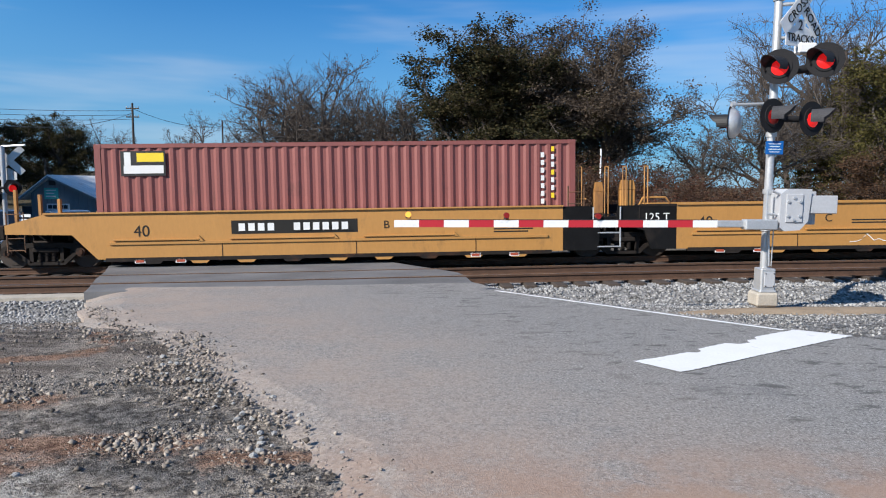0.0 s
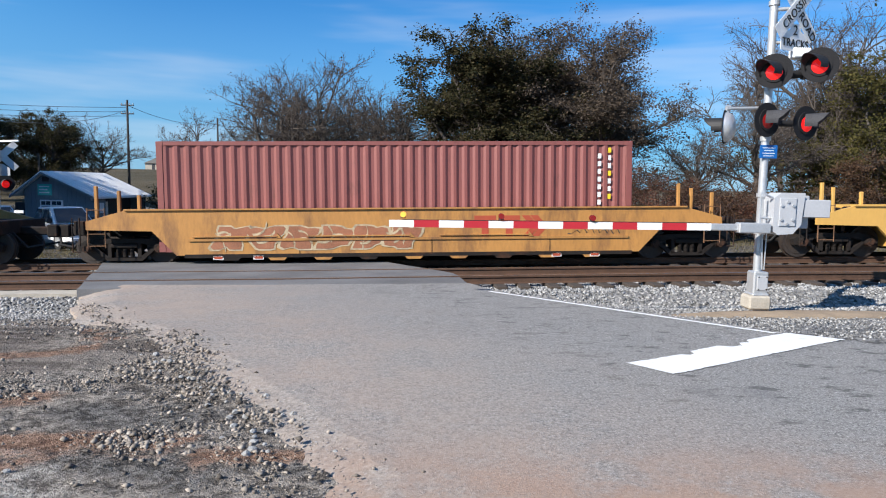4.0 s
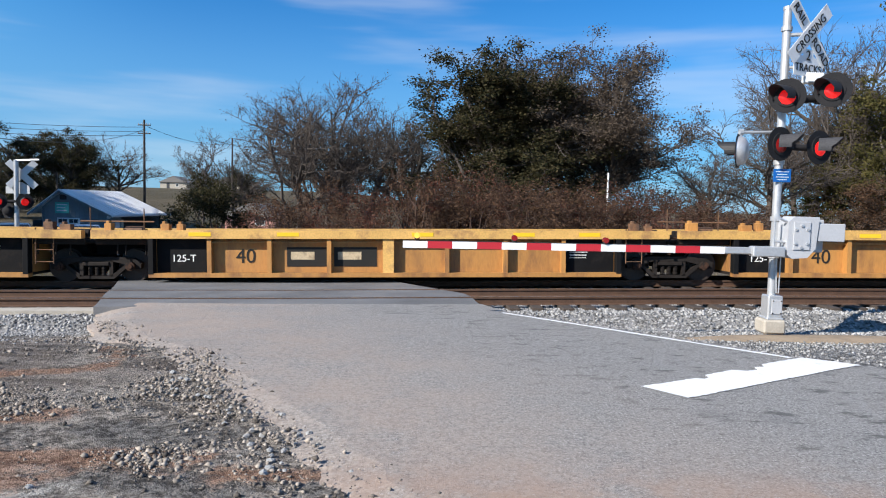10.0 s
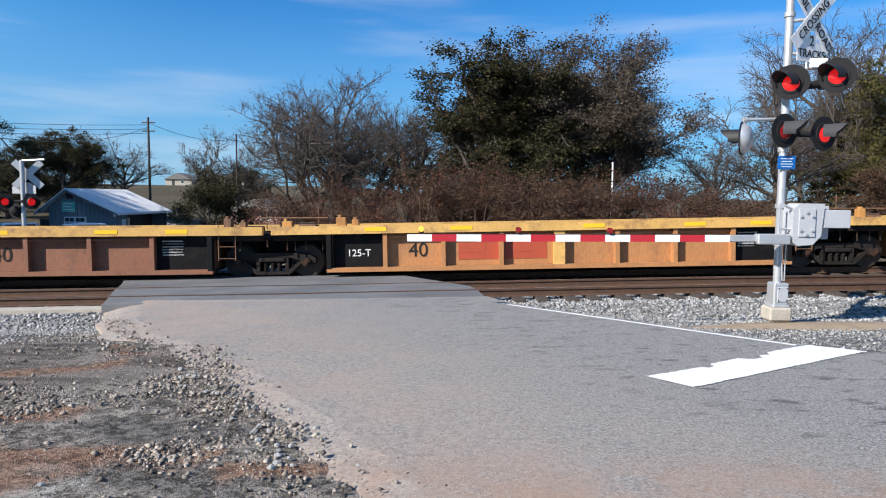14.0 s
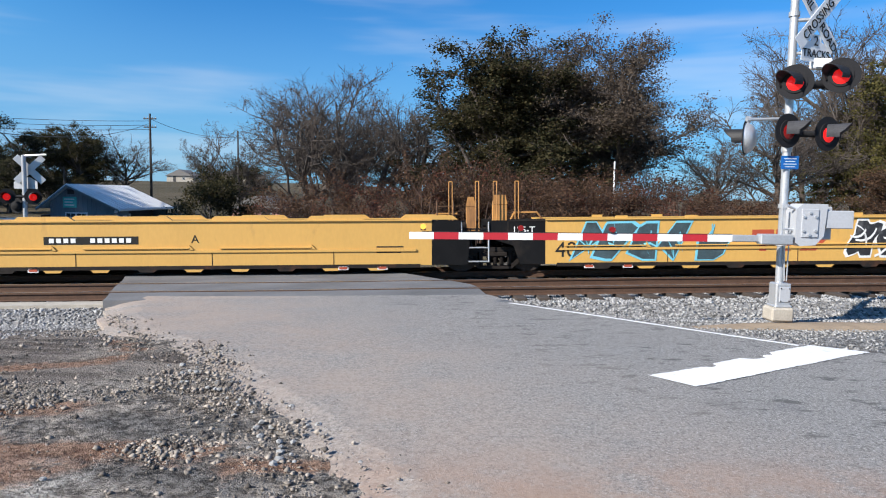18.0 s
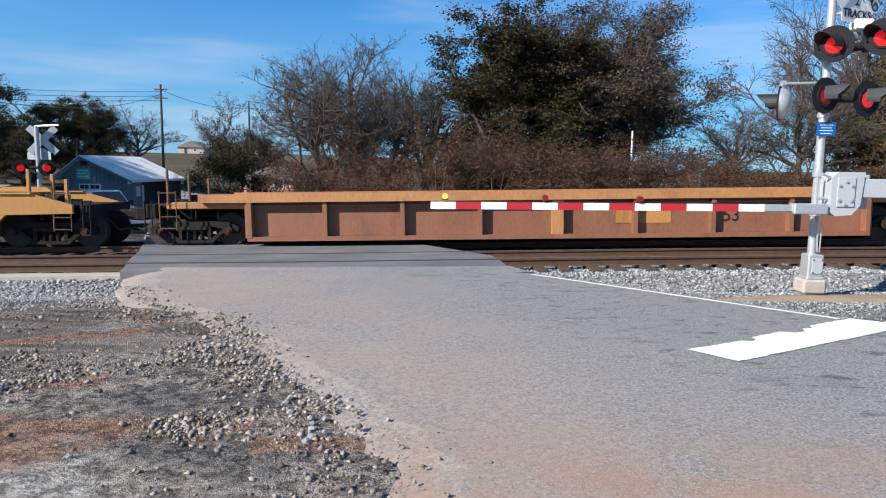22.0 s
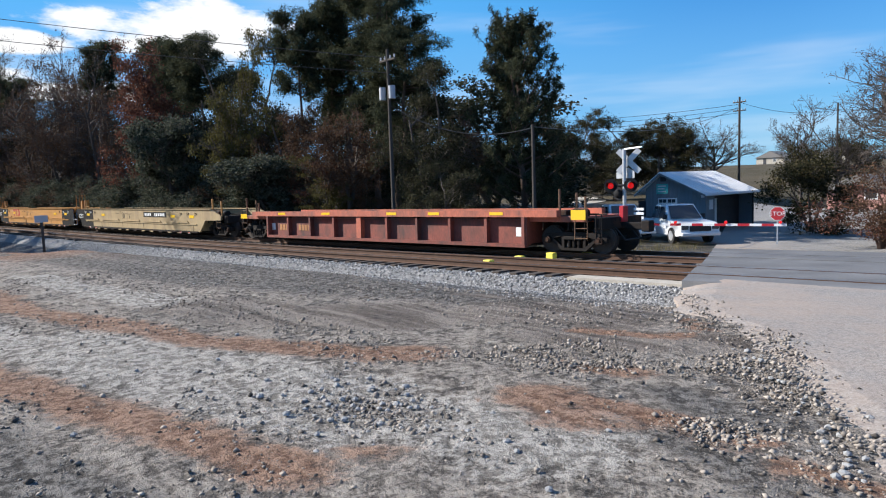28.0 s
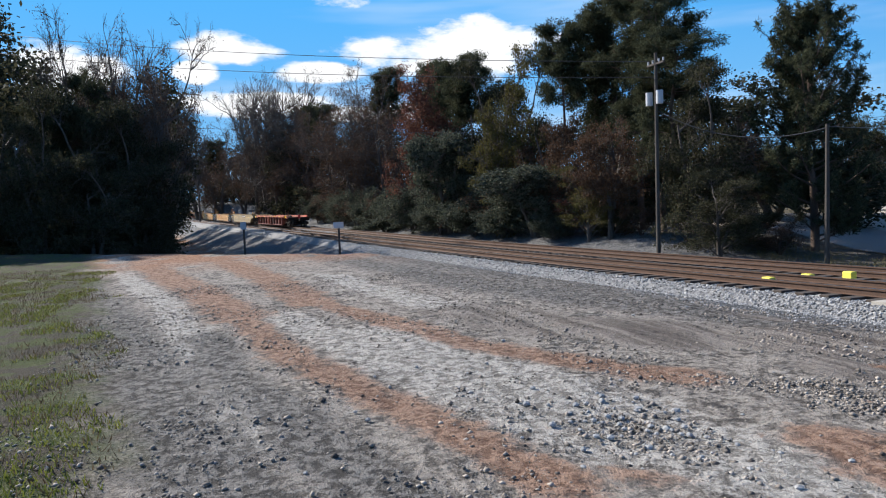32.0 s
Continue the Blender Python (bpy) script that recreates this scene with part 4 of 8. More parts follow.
# ---- the two tracks ----
def line_at(x, y0, dq, dz):
    """A point of the line: across it by dq from the middle of the track at y0, dz over the rails."""
    sl = lean(x)
    k = 1 / math.hypot(1, sl)
    drop = FAR_DROP if y0 > 16 else 0.0
    return (x - dq * sl * k, y0 - bend(x) + dq * k, line_z(x) - drop - 0.022 * dq + dz)


LINE_X = np.concatenate([np.arange(-250, -60, 4.0), np.arange(-60, 40, 1.5), np.arange(40, 160, 8.0)])


def extrude_line(name, y0, profile, mats, slots=None, xs=None):
    xs = LINE_X if xs is None else xs
    k = len(profile)
    verts = [line_at(x, y0, q, z) for x in xs for q, z in profile]
    faces, ss = [], []
    for i in range(len(xs) - 1):
        for j in range(k):
            a, b = i * k + j, i * k + (j + 1) % k
            faces.append((a, a + k, b + k, b))
            ss.append(slots[j] if slots else 0)
    return mesh_of(name, verts, faces, mats, ss)


for y0, words in ((NEAR_Y, "near"), (FAR_Y, "far")):
    track = thing("railway_track", "rusty steel rails on dark timber ties in grey ballast", "track", group="railway tracks", kind="structure")
    for s in (-1, 1):
        c = s * GAUGE
        prof = [(c - 0.036, 0), (c + 0.036, 0), (c + 0.036, -0.04), (c + 0.01, -0.05), (c + 0.01, -0.14), (c + 0.07, -0.165), (c - 0.07, -0.165), (c - 0.01, -0.14), (c - 0.01, -0.05), (c - 0.036, -0.04)]
        part("rail", extrude_line("rail", y0, prof, [M["rail"], M["railtop"]], [1] + [0] * 9), track)
    bed = [(-2.75, -0.75), (-1.75, -0.24), (1.75, -0.24), (2.75, -0.75)] if y0 < 16 else [(-2.4, -0.75), (-2.35, -0.26), (1.75, -0.24), (2.75, -0.75)]
    part("ballast_bed", extrude_line("ballast_bed", y0, bed, M["ballast"]), track)
    tie_me = bpy.data.meshes.new("tie")
    bm = boxes((-0.115, 0.115, -1.3, 1.3, -0.14, 0.0), bevel=0.012)
    bm.to_mesh(tie_me)
    bm.free()
    tie_me.materials.append(M["tie"])
    rng = np.random.RandomState(3 if y0 < 16 else 4)
    x = 26.0
    while x > -62:
        dx = 0.54 + rng.uniform(-0.04, 0.04)
        x -= dx
        l, r = road_edges(y0)
        if l + 0.1 < x < r - 0.1:
            continue
        a = Vector(line_at(x, y0, rng.uniform(-0.06, 0.06), -0.168))
        o = part("tie", tie_me, track)
        sl = lean(x)
        o.matrix_basis = Matrix.Translation(a) @ pose(0, 0, 0, -1.3, 0, math.degrees(math.atan(sl)) + rng.uniform(-1.5, 1.5))

# yellow paint blocks on the ties
for i, (x, q, y0) in enumerate(((-12.84, -0.3, NEAR_Y), (-12.8, 1.1, NEAR_Y), (-12.6, 2.45, NEAR_Y), (-12.6, -0.5, FAR_Y))):
    p = line_at(x, y0, q, -0.10)
    o = part("paint_mark", (boxes((-0.14, 0.14, -0.10, 0.10, -0.07 if abs(q) < 2 else -0.16, 0.10), bevel=0.02), M["markyellow"]))
    o.matrix_basis = Matrix.Translation(p)
    tagged(o, "yellow painted block lying on the track", "marker", "yellow track markers")


# ---- the train: well cars, coupled in a long string ----
WHEEL_R = 0.42
HALF = 1.42         # half width of a car's sides
_wheel_me = {}


def wheel_mesh():
    if "w" not in _wheel_me:
        bm = bmesh.new()
        for y0, y1, r in ((-0.07, 0.05, WHEEL_R), (0.05, 0.08, WHEEL_R + 0.03), (-0.085, -0.05, WHEEL_R * 0.80), (-0.12, -0.07, 0.13)):
            rod(bm, (0, y0, 0), (0, y1, 0), r, n=24)
        me = bpy.data.meshes.new("wheel")
        bm.to_mesh(me)
        bm.free()
        me.materials.append(M["wheel"])
        _wheel_me["w"] = me
        # cast side frame with its window for the springs
        bm = bmesh.new()
        slab(bm, [(-1.15, 0.50), (-0.95, 0.62), (-0.42, 0.66), (0.42, 0.66), (0.95, 0.62), (1.15, 0.50), (1.12, 0.34), (0.92, 0.34), (0.80, 0.44), (0.42, 0.54), (-0.42, 0.54), (-0.80, 0.44), (-0.92, 0.34), (-1.12, 0.34)], -0.09, 0.09)
        slab(bm, [(-0.86, 0.46), (-0.74, 0.46), (-0.36, 0.17), (0.36, 0.17), (0.74, 0.46), (0.86, 0.46), (0.44, 0.09), (-0.44, 0.09)], -0.08, 0.08)
        box(bm, -0.42, -0.33, -0.08, 0.08, 0.15, 0.56)
        box(bm, 0.33, 0.42, -0.08, 0.08, 0.15, 0.56)
        box(bm, -0.34, 0.34, -0.12, 0.10, 0.42, 0.53, bevel=0.02)
        me = bpy.data.meshes.new("side_frame")
        bm.to_mesh(me)
        bm.free()
        me.materials.append(M["truckmetal"])
        _wheel_me["f"] = me
        bm = bmesh.new()
        prof = [(0.040, 0.17)]
        for k in range(6):
            prof += [(0.062, 0.185 + 0.038 * k), (0.062, 0.205 + 0.038 * k), (0.045, 0.213 + 0.038 * k)]
        ring = [[bm.verts.new((r * math.cos(2 * math.pi * j / 10), r * math.sin(2 * math.pi * j / 10), z)) for j in range(10)] for r, z in prof]
        for i in range(len(ring) - 1):
            for j in range(10):
                bm.faces.new((ring[i][j], ring[i][(j + 1) % 10], ring[i + 1][(j + 1) % 10], ring[i + 1][j]))
        me = bpy.data.meshes.new("spring")
        bm.to_mesh(me)
        bm.free()
        me.materials.append(M["truckmetal"])
        _wheel_me["s"] = me
        me = bpy.data.meshes.new("bearing")
        bm = rods(((0, -0.14, 0), (0, 0.02, 0), 0.115), ((0, -0.17, 0), (0, -0.12, 0), 0.07), n=14)
        bm.to_mesh(me)
        bm.free()
        me.materials.append(M["under"])
        _wheel_me["b"] = me
        me = bpy.data.meshes.new("bolster")
        bm = boxes((-0.22, 0.22, -1.0, 1.0, 0.36, 0.62), (-0.10, 0.10, -0.9, 0.9, 0.30, 0.38), bevel=0.03)
        for x in (-0.89, 0.89):
            rod(bm, (x, -0.72, WHEEL_R), (x, 0.72, WHEEL_R), 0.075)
        for x in (-0.55, 0.55):
            box(bm, x - 0.04, x + 0.04, -0.85, 0.85, 0.28, 0.42)
        bm.to_mesh(me)
        bm.free()
        me.materials.append(M["under"])
        _wheel_me["c"] = me
    return _wheel_me


def add_truck(unit, x):
    w = wheel_mesh()
    truck = part("truck", w["c"], unit, "dark cast-steel four-wheel truck", pose(x, 0, 0))
    for s in (-1, 1):
        part("side_frame", w["f"], truck, m=pose(0, s * 0.98, 0, 0, 0, 0 if s < 0 else 180))
        for k in (-0.17, 0.0, 0.17) if s < 0 else (0.0,):
            part("spring", w["s"], truck, m=pose(k, s * 1.0, 0))
        for k in (-0.89, 0.89):
            part("wheel", w["w"], truck, m=pose(k, s * 0.76, WHEEL_R, 0, 0, 0 if s < 0 else 180))
            part("bearing", w["b"], truck, m=pose(k, s * 1.04, WHEEL_R, 0, 0, 0 if s < 0 else 180))
    return truck


def side_pair(unit, name, outline, thick, mat, inset=0.0, label=""):
    for s in (-1, 1):
        y = s * (HALF - inset)
        part(name, (plate(outline, y - thick / 2, y + thick / 2), mat), unit, label)


def ladder(unit, x, mat, z0=0.45, z1=1.45, wide=0.42, s=-1):
    y = s * (HALF + 0.03)
    rows = [((x - wide / 2, y, z0), (x - wide / 2, y, z1), 0.018), ((x + wide / 2, y, z0), (x + wide / 2, y, z1), 0.013)]
    rows += [((x - wide / 2, y, z), (x + wide / 2, y, z), 0.011) for z in np.arange(z0 + 0.05, z1, 0.30)]
    part("ladder", (rods(*rows, n=6), mat), unit)


def posts(unit, xs, mat, z0=1.25, z1=2.05, r=0.05, s=-1):
    for i, x in enumerate(xs):
        y = s * (HALF - 0.15 - 0.25 * (i % 2))
        hgt = z1 - 0.12 * (i % 3)
        part("guide_post", (boxes((x - r, x + r, y - 0.04, y + 0.04, z0, hgt), bevel=0.01), mat), unit)


def tall_rail(unit, x, mat, z1=2.40, y=-1.15):
    """A thin hooped hand rail standing at a platform's rim."""
    part("hand_rail", (rods(((x, y, 1.05), (x, y, z1), 0.015), ((x + 0.09, y, 1.05), (x + 0.09, y, z1), 0.015), ((x, y, z1), (x + 0.09, y, z1), 0.015), n=6), mat), unit)


def low_gear(unit, a, mat, seed):
    """Low fittings over the joint of two ribbed units: rails, posts, locks and a short step."""
    rng = np.random.RandomState(seed + 5)
    part("hand_rail", (rods(((a - 0.35, -1.1, 1.58), (a + 1.5, -1.1, 1.56), 0.02), ((a - 0.1, -1.1, 1.3), (a - 0.1, -1.1, 1.92), 0.015), ((a + 1.25, -1.1, 1.3), (a + 1.25, -1.1, 1.90), 0.015), n=6), M["fitting"]), unit)
    for k in (-1.15, -0.75, 0.35, 1.75, 2.15):
        h = rng.uniform(0.10, 0.24)
        part("container_lock", (boxes((a + k, a + k + rng.uniform(0.16, 0.3), -1.35, -1.15, 1.34, 1.36 + h), (a + k + 0.04, a + k + 0.12, -1.33, -1.18, 1.36, 1.42 + h), bevel=0.01), mat if k > 0 else M["fitting"]), unit)
    part("brake_cylinder", (rods(((a + 0.7, -0.9, 1.32), (a + 1.15, -0.9, 1.32), 0.12), n=12), M["fitting"]), unit)


def sagging_pipe(unit, x):
    """The dark brake pipe that dips under the side's ledge."""
    y = -HALF - 0.085
    part("brake_pipe", (rods(((x, y, 0.62), (x + 0.42, y, 0.44), 0.03), ((x + 0.42, y, 0.44), (x + 0.72, y, 0.44), 0.03), ((x + 0.72, y, 0.44), (x + 1.15, y, 0.62), 0.03), n=6), M["under"]), unit)


def gear(unit, x0, x1, mat, seed, guides=0):
    """What stands on the platform over a truck: brake gear, pipes, walkway and container guides."""
    rng = np.random.RandomState(seed)
    part("end_platform", (boxes((x0, x1, -1.25, 1.25, 1.02, 1.10), (x0 + 0.1, x1 - 0.1, -0.5, 0.5, 0.68, 1.04), bevel=0.015), M["carblack"]), unit)
    for k in range(3):
        y = -1.2 + 0.55 * k
        z = 1.16 + 0.05 * (k % 2)
        part("brake_pipe", (rods(((x0 + 0.05, y, z), (x1 - 0.05, y, z + rng.uniform(-0.03, 0.03)), 0.022), n=6), M["under"]), unit)
    for k in range(4):
        x = rng.uniform(x0 + 0.1, x1 - 0.1)
        part("bracket", (rods(((x, -1.25, 0.72), (x, -1.22, 1.18), 0.02), n=6), M["under"]), unit)
    cx = (x0 + x1) / 2
    bm = boxes((cx - 0.38, cx - 0.05, -0.95, -0.55, 1.08, 1.34), bevel=0.03)
    rod(bm, (cx + 0.10, -0.8, 1.24), (cx + 0.62, -0.8, 1.24), 0.13, n=14)
    part("brake_cylinder", (bm, mat if guides else M["under"]), unit)
    for k in range(guides):
        x = x0 + (x1 - x0) * (k + 0.7) / (guides + 0.4)
        y = -0.75 + 0.5 * (k % 2)
        part("container_guide", (slab(boxes((x - 0.13, x + 0.13, y - 0.1, y + 0.1, 1.06, 1.55), bevel=0.02), [(x - 0.13, 1.55), (x + 0.13, 1.55), (x + 0.1, 1.82), (x - 0.1, 1.82)], y - 0.1, y + 0.1), mat), unit)


def hand_wheel(unit, x, mat):
    me = rods(((x, -1.02, 1.62), (x, -0.98, 1.62), 0.06), n=10)
    n = 16
    for i in range(n):
        a, b = 2 * math.pi * i / n, 2 * math.pi * (i + 1) / n
        p, q = (x + 0.29 * math.cos(a), -1.0, 1.62 + 0.29 * math.sin(a)), (x + 0.29 * math.cos(b), -1.0, 1.62 + 0.29 * math.sin(b))
        rod(me, p, q, 0.032, n=6)
        if i % 3 == 0:
            rod(me, (x, -1.0, 1.62), p, 0.022, n=6)
    rod(me, (x, -0.95, 1.1), (x, -0.95, 1.62), 0.05, n=8)
    part("brake_wheel", (me, mat), unit, "round spoked hand-brake wheel")


def marks(unit, rows):
    """Writing and plain marks on the near side: (kind, x, z, ...)."""
    y = -HALF - 0.052
    for r in rows:
        kind, x, z = r[:3]
        if kind == "text":
            part("lettering", text_mesh(r[3], r[5], r[4]), unit, m=pose(x, y + r[6] if len(r) > 6 else y, z))
        else:
            w, h, mat = r[3:6]
            off = r[6] if len(r) > 6 else 0.0
            part("marking", (boxes((x, x + w, y - 0.003 + off, y + 0.003 + off, z, z + h)), mat), unit)


def number_plate(unit, x, z, mat_bg, mat_fg, w=3.15, h=0.34, off=0.0):
    """The dark band of the car's number, its characters as plain bars."""
    marks(unit, [("bar", x, z, w, h, mat_bg, off)])
    k = [0.18 + 0.24 * i for i in range(4)] + [1.55 + 0.24 * i for i in range(6)]
    s = w / 3.15
    for u in k:
        marks(unit, [("bar", x + u * s, z + h * 0.22, 0.16 * s, h * 0.56, mat_fg, off - 0.006)])


def brand_mark(unit, x, z, mat, h=0.58, off=0.0):
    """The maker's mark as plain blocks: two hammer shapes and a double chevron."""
    y = -HALF - 0.052 + off
    bm = bmesh.new()
    for k in (0, 0.62):
        box(bm, x + k, x + k + 0.56, y - 0.003, y + 0.003, z + h * 0.72, z + h)
        box(bm, x + k + 0.19, x + k + 0.37, y - 0.003, y + 0.003, z, z + h * 0.74)
    for k in (1.22, 1.44):
        slab(bm, [(x + k, z), (x + k + 0.26, z + h / 2), (x + k, z + h), (x + k + 0.20, z + h), (x + k + 0.46, z + h / 2), (x + k + 0.20, z)], y - 0.003, y + 0.003)
    part("emblem", (bm, mat), unit, "faded red painted emblem")


def small_print(unit, x, z, lines, w, mat, seed, off=0.0):
    rng = np.random.RandomState(seed)
    bm = bmesh.new()
    y = -HALF - 0.053 + off
    for i in range(lines):
        box(bm, x, x + w * rng.uniform(0.7, 1), y - 0.002, y + 0.002, z - i * 0.07, z - i * 0.07 + 0.032)
    part("small_print", (bm, mat), unit)


def graffiti(unit, x0, x1, z0, z1, fill, rim, seed, n, sharp=False, lean_=0.15, extra=None):
    """A sprayed piece: bold overlapping shapes with a paler rim and inner strokes, no readable words."""
    rng = np.random.RandomState(seed)
    y = -HALF - 0.056
    w = (x1 - x0) / n
    hgt = z1 - z0
    for i in range(n):
        cx, cz = x0 + w * (i + 0.5), (z0 + z1) / 2
        k = 7 if sharp else 22
        ang = np.sort(rng.uniform(0, 2 * np.pi, k)) if sharp else np.linspace(0, 2 * np.pi, k, endpoint=False)
        lobe, ph = rng.randint(2, 5), rng.uniform(0, 6.3)
        out = []
        for a in ang:
            r = rng.uniform(0.82, 1.12) if sharp else 0.86 + 0.20 * math.sin(lobe * a + ph) + 0.05 * rng.normal()
            q = max(abs(math.cos(a)), abs(math.sin(a))) ** 0.6
            px, pz = r / q * math.cos(a) * w * 0.60, r / q * math.sin(a) * hgt * 0.62
            pz = min(max(pz, -hgt / 2), hgt / 2)
            out.append((cx + px + lean_ * pz * 2, cz + pz))
        d = 0.0016 * (i % 3)
        form = part("graffiti", (plate(out, y - 0.001 - d, y + 0.001 - d), rim), unit, "sprayed graffiti shape")
        mx, mz = sum(v[0] for v in out) / k, sum(v[1] for v in out) / k
        inner = [(mx + (px - mx) * 0.86, mz + (pz - mz) * 0.88) for px, pz in out]
        part("graffiti_fill", (plate(inner, y - 0.0045 - d, y - 0.003 - d), (extra if extra and i % 2 else fill)), form)
        for j in range(3):
            # inner strokes: short bent bands
            bx, bz, turn, size = cx + rng.uniform(-0.22, 0.22) * w, cz + rng.uniform(-0.25, 0.25) * hgt, rng.uniform(0, 3.1), rng.uniform(0.22, 0.42) * hgt
            arc = np.linspace(-0.9, 0.9, 6) if not sharp else np.array([-0.6, 0.0, 0.6])
            t0, t1 = 0.055, 0.02
            path = [(bx + size * (math.cos(turn) * v - math.sin(turn) * 0.5 * v * v), bz + size * (math.sin(turn) * v + math.cos(turn) * 0.5 * v * v)) for v in arc]
            band = [(px, pz + t0 / 2) for px, pz in path] + [(px + t1, pz - t0 / 2) for px, pz in reversed(path)]
            part("graffiti_stroke", (plate(band, y - 0.0075 - d, y - 0.0062 - d), rim), form)


def sprayed_words(unit, words, x0, x1, z0, high, fill, rim):
    """Large sprayed letters, each with a dark edge behind it."""
    y = -HALF - 0.056
    step = (x1 - x0) / len(words)
    for i, ch in enumerate(words):
        if ch == " ":
            continue
        dz = 0.03 * math.sin(i * 2.3)
        x = x0 + step * i
        wide = 1.12 if ch in "WEND" else 1.0
        low = part("graffiti", text_mesh(ch, rim, high, 0.001, 0.03), unit, "sprayed letter", pose(x + 0.05, y, z0 - 0.03 + dz) @ Matrix.Diagonal((wide, 1, 1, 1)))
        part("graffiti_fill", text_mesh(ch, fill, high, 0.001, 0.012), low, m=pose(-0.05, -0.004, 0.03))


def scrawl(unit, x, z, w, h, mat, seed, off=0.0):
    """A thin hand-drawn line, as chalk or spray."""
    rng = np.random.RandomState(seed)
    y = -HALF - 0.056 + off
    n = 16
    pts = []
    for i in range(n + 1):
        pts.append((x + w * i / n + rng.uniform(-0.03, 0.03), z + (rng.uniform(0, h) if i % 2 else rng.uniform(0, 0.25 * h)) * (1 - 0.6 * i / n)))
    bm = bmesh.new()
    rows = [[bm.verts.new((px + dx, yy, pz + dz)) for dx, dz in ((-0.007, -0.009), (0.007, 0.009)) for yy in (y - 0.002, y + 0.002)] for px, pz in pts]
    for p, q in zip(rows, rows[1:]):
        for j, k in ((0, 1), (1, 3), (3, 2), (2, 0)):
            bm.faces.new((p[j], p[k], q[k], q[j]))
    part("scrawl", (bm, mat), unit, "thin hand-drawn scrawl")


TOP, SILL = 1.38, 0.24


def smooth_unit(name, label, length, paint, front, rear, black_ends, over=0.0, dark_panel=0.0):
    """A smooth-sided well car unit, length from pivot to pivot; front and rear: whether that end has a coupler of its own."""
    u = thing(name, label, "railcar", group="well cars of the train")
    a, b = -length / 2, length / 2
    la = a + (1.35 if front else 1.05 if dark_panel else 1.27)
    rb = b - (1.35 if rear else 1.55 if dark_panel else 1.78)
    top = TOP + over
    left = [(la, SILL), (la, top)] if not front else [(a + 1.45, SILL), (a + 0.85, 0.86), (a - 0.75, 0.90), (a - 0.75, 1.12), (a + 0.2, top)]
    right = [(rb, top), (rb, SILL)] if not rear else [(b - 0.2, top), (b + 0.75, 1.12), (b + 0.75, 0.90), (b - 0.85, 0.86), (b - 1.45, SILL)]
    side_pair(u, "side_wall", left + right, 0.10, paint)
    side_pair(u, "top_chord", [(la if not front else a + 0.2, top), (rb if not rear else b - 0.2, top), (rb if not rear else b - 0.2, top + 0.035), (la if not front else a + 0.2, top + 0.035)], 0.20, paint)
    side_pair(u, "side_ledge", [(la + 0.4, 0.60), (rb - 0.4, 0.60), (rb - 0.4, 0.66), (la + 0.4, 0.66)], 0.17, paint)
    side_pair(u, "side_sill", [(la + 0.3, SILL - 0.06), (rb - 0.3, SILL - 0.06), (rb - 0.3, SILL + 0.03), (la + 0.3, SILL + 0.03)], 0.15, M["under"])
    x, k = la + 0.5, 0
    while x < rb - 2.6:
        w = (2.1, 2.6, 2.3)[k % 3]
        part("shelf", (slab(boxes((x, x + w, -HALF - 0.115, -HALF - 0.04, 0.70, 0.725)), [(x + w, 0.665), (x + w + 0.12, 0.665), (x + w, 0.80)], -HALF - 0.10, -HALF - 0.06), paint), u)
        part("panel_joint", (boxes((x + w + 0.55, x + w + 0.565, -HALF - 0.058, -HALF - 0.04, SILL + 0.02, 0.60)), M["under"]), u)
        x, k = x + w + 0.75, k + 1
    for k, x in enumerate(np.arange(la + 1.2, rb - 1.2, 1.15)):
        part("tab", (plate([(x, SILL - 0.05), (x + 0.5, SILL - 0.05), (x + 0.42, SILL - 0.13), (x + 0.08, SILL - 0.13)], -HALF - 0.07, -HALF - 0.02), paint if k % 3 else M["under"]), u)
    part("well_floor", (boxes((la + 0.2, rb - 0.2, -1.38, 1.38, 0.24, 0.30), *[(x, x + 0.12, -1.38, 1.38, 0.14, 0.30) for x in np.arange(la + 1.0, rb - 1, 2.0)]), M["under"]), u)
    part("end_bulkhead", (boxes((la, la + 0.10, -1.36, 1.36, 0.3, top), bevel=0.01), paint), u)
    part("end_bulkhead", (boxes((rb - 0.10, rb, -1.36, 1.36, 0.3, top), bevel=0.01), paint), u)
    if black_ends:
        if not front:
            side_pair(u, "end_panel", [(a + 0.62, SILL), (la, SILL), (la, top), (a - 0.25, top), (a - 0.25, 0.95), (a + 0.45, 0.72)], 0.104, M["carblack"])
        if not rear:
            side_pair(u, "end_panel", [(rb, SILL), (b - 0.85, SILL), (b - 0.80, 0.85), (b - 1.05, 1.0), (b - 1.05, top), (rb, top)], 0.104, M["carblack"])
        if dark_panel and not front:
            marks(u, [("bar", la, SILL + 0.02, dark_panel, top - SILL - 0.04, M["carblack"])])
        if dark_panel and not rear:
            marks(u, [("bar", rb - dark_panel, SILL + 0.02, dark_panel, top - SILL - 0.04, M["carblack"])])
    for x in (la + 1.0, la + 2.0, rb - 2.4, rb - 1.4):
        marks(u, [("bar", x, 0.13, 0.26, 0.10, M["markwhite"], -0.02), ("bar", x + 0.03, 0.15, 0.20, 0.06, M["markred"], -0.026)])
    add_truck(u, a)
    if rear:
        add_truck(u, b)
    return u, la, rb


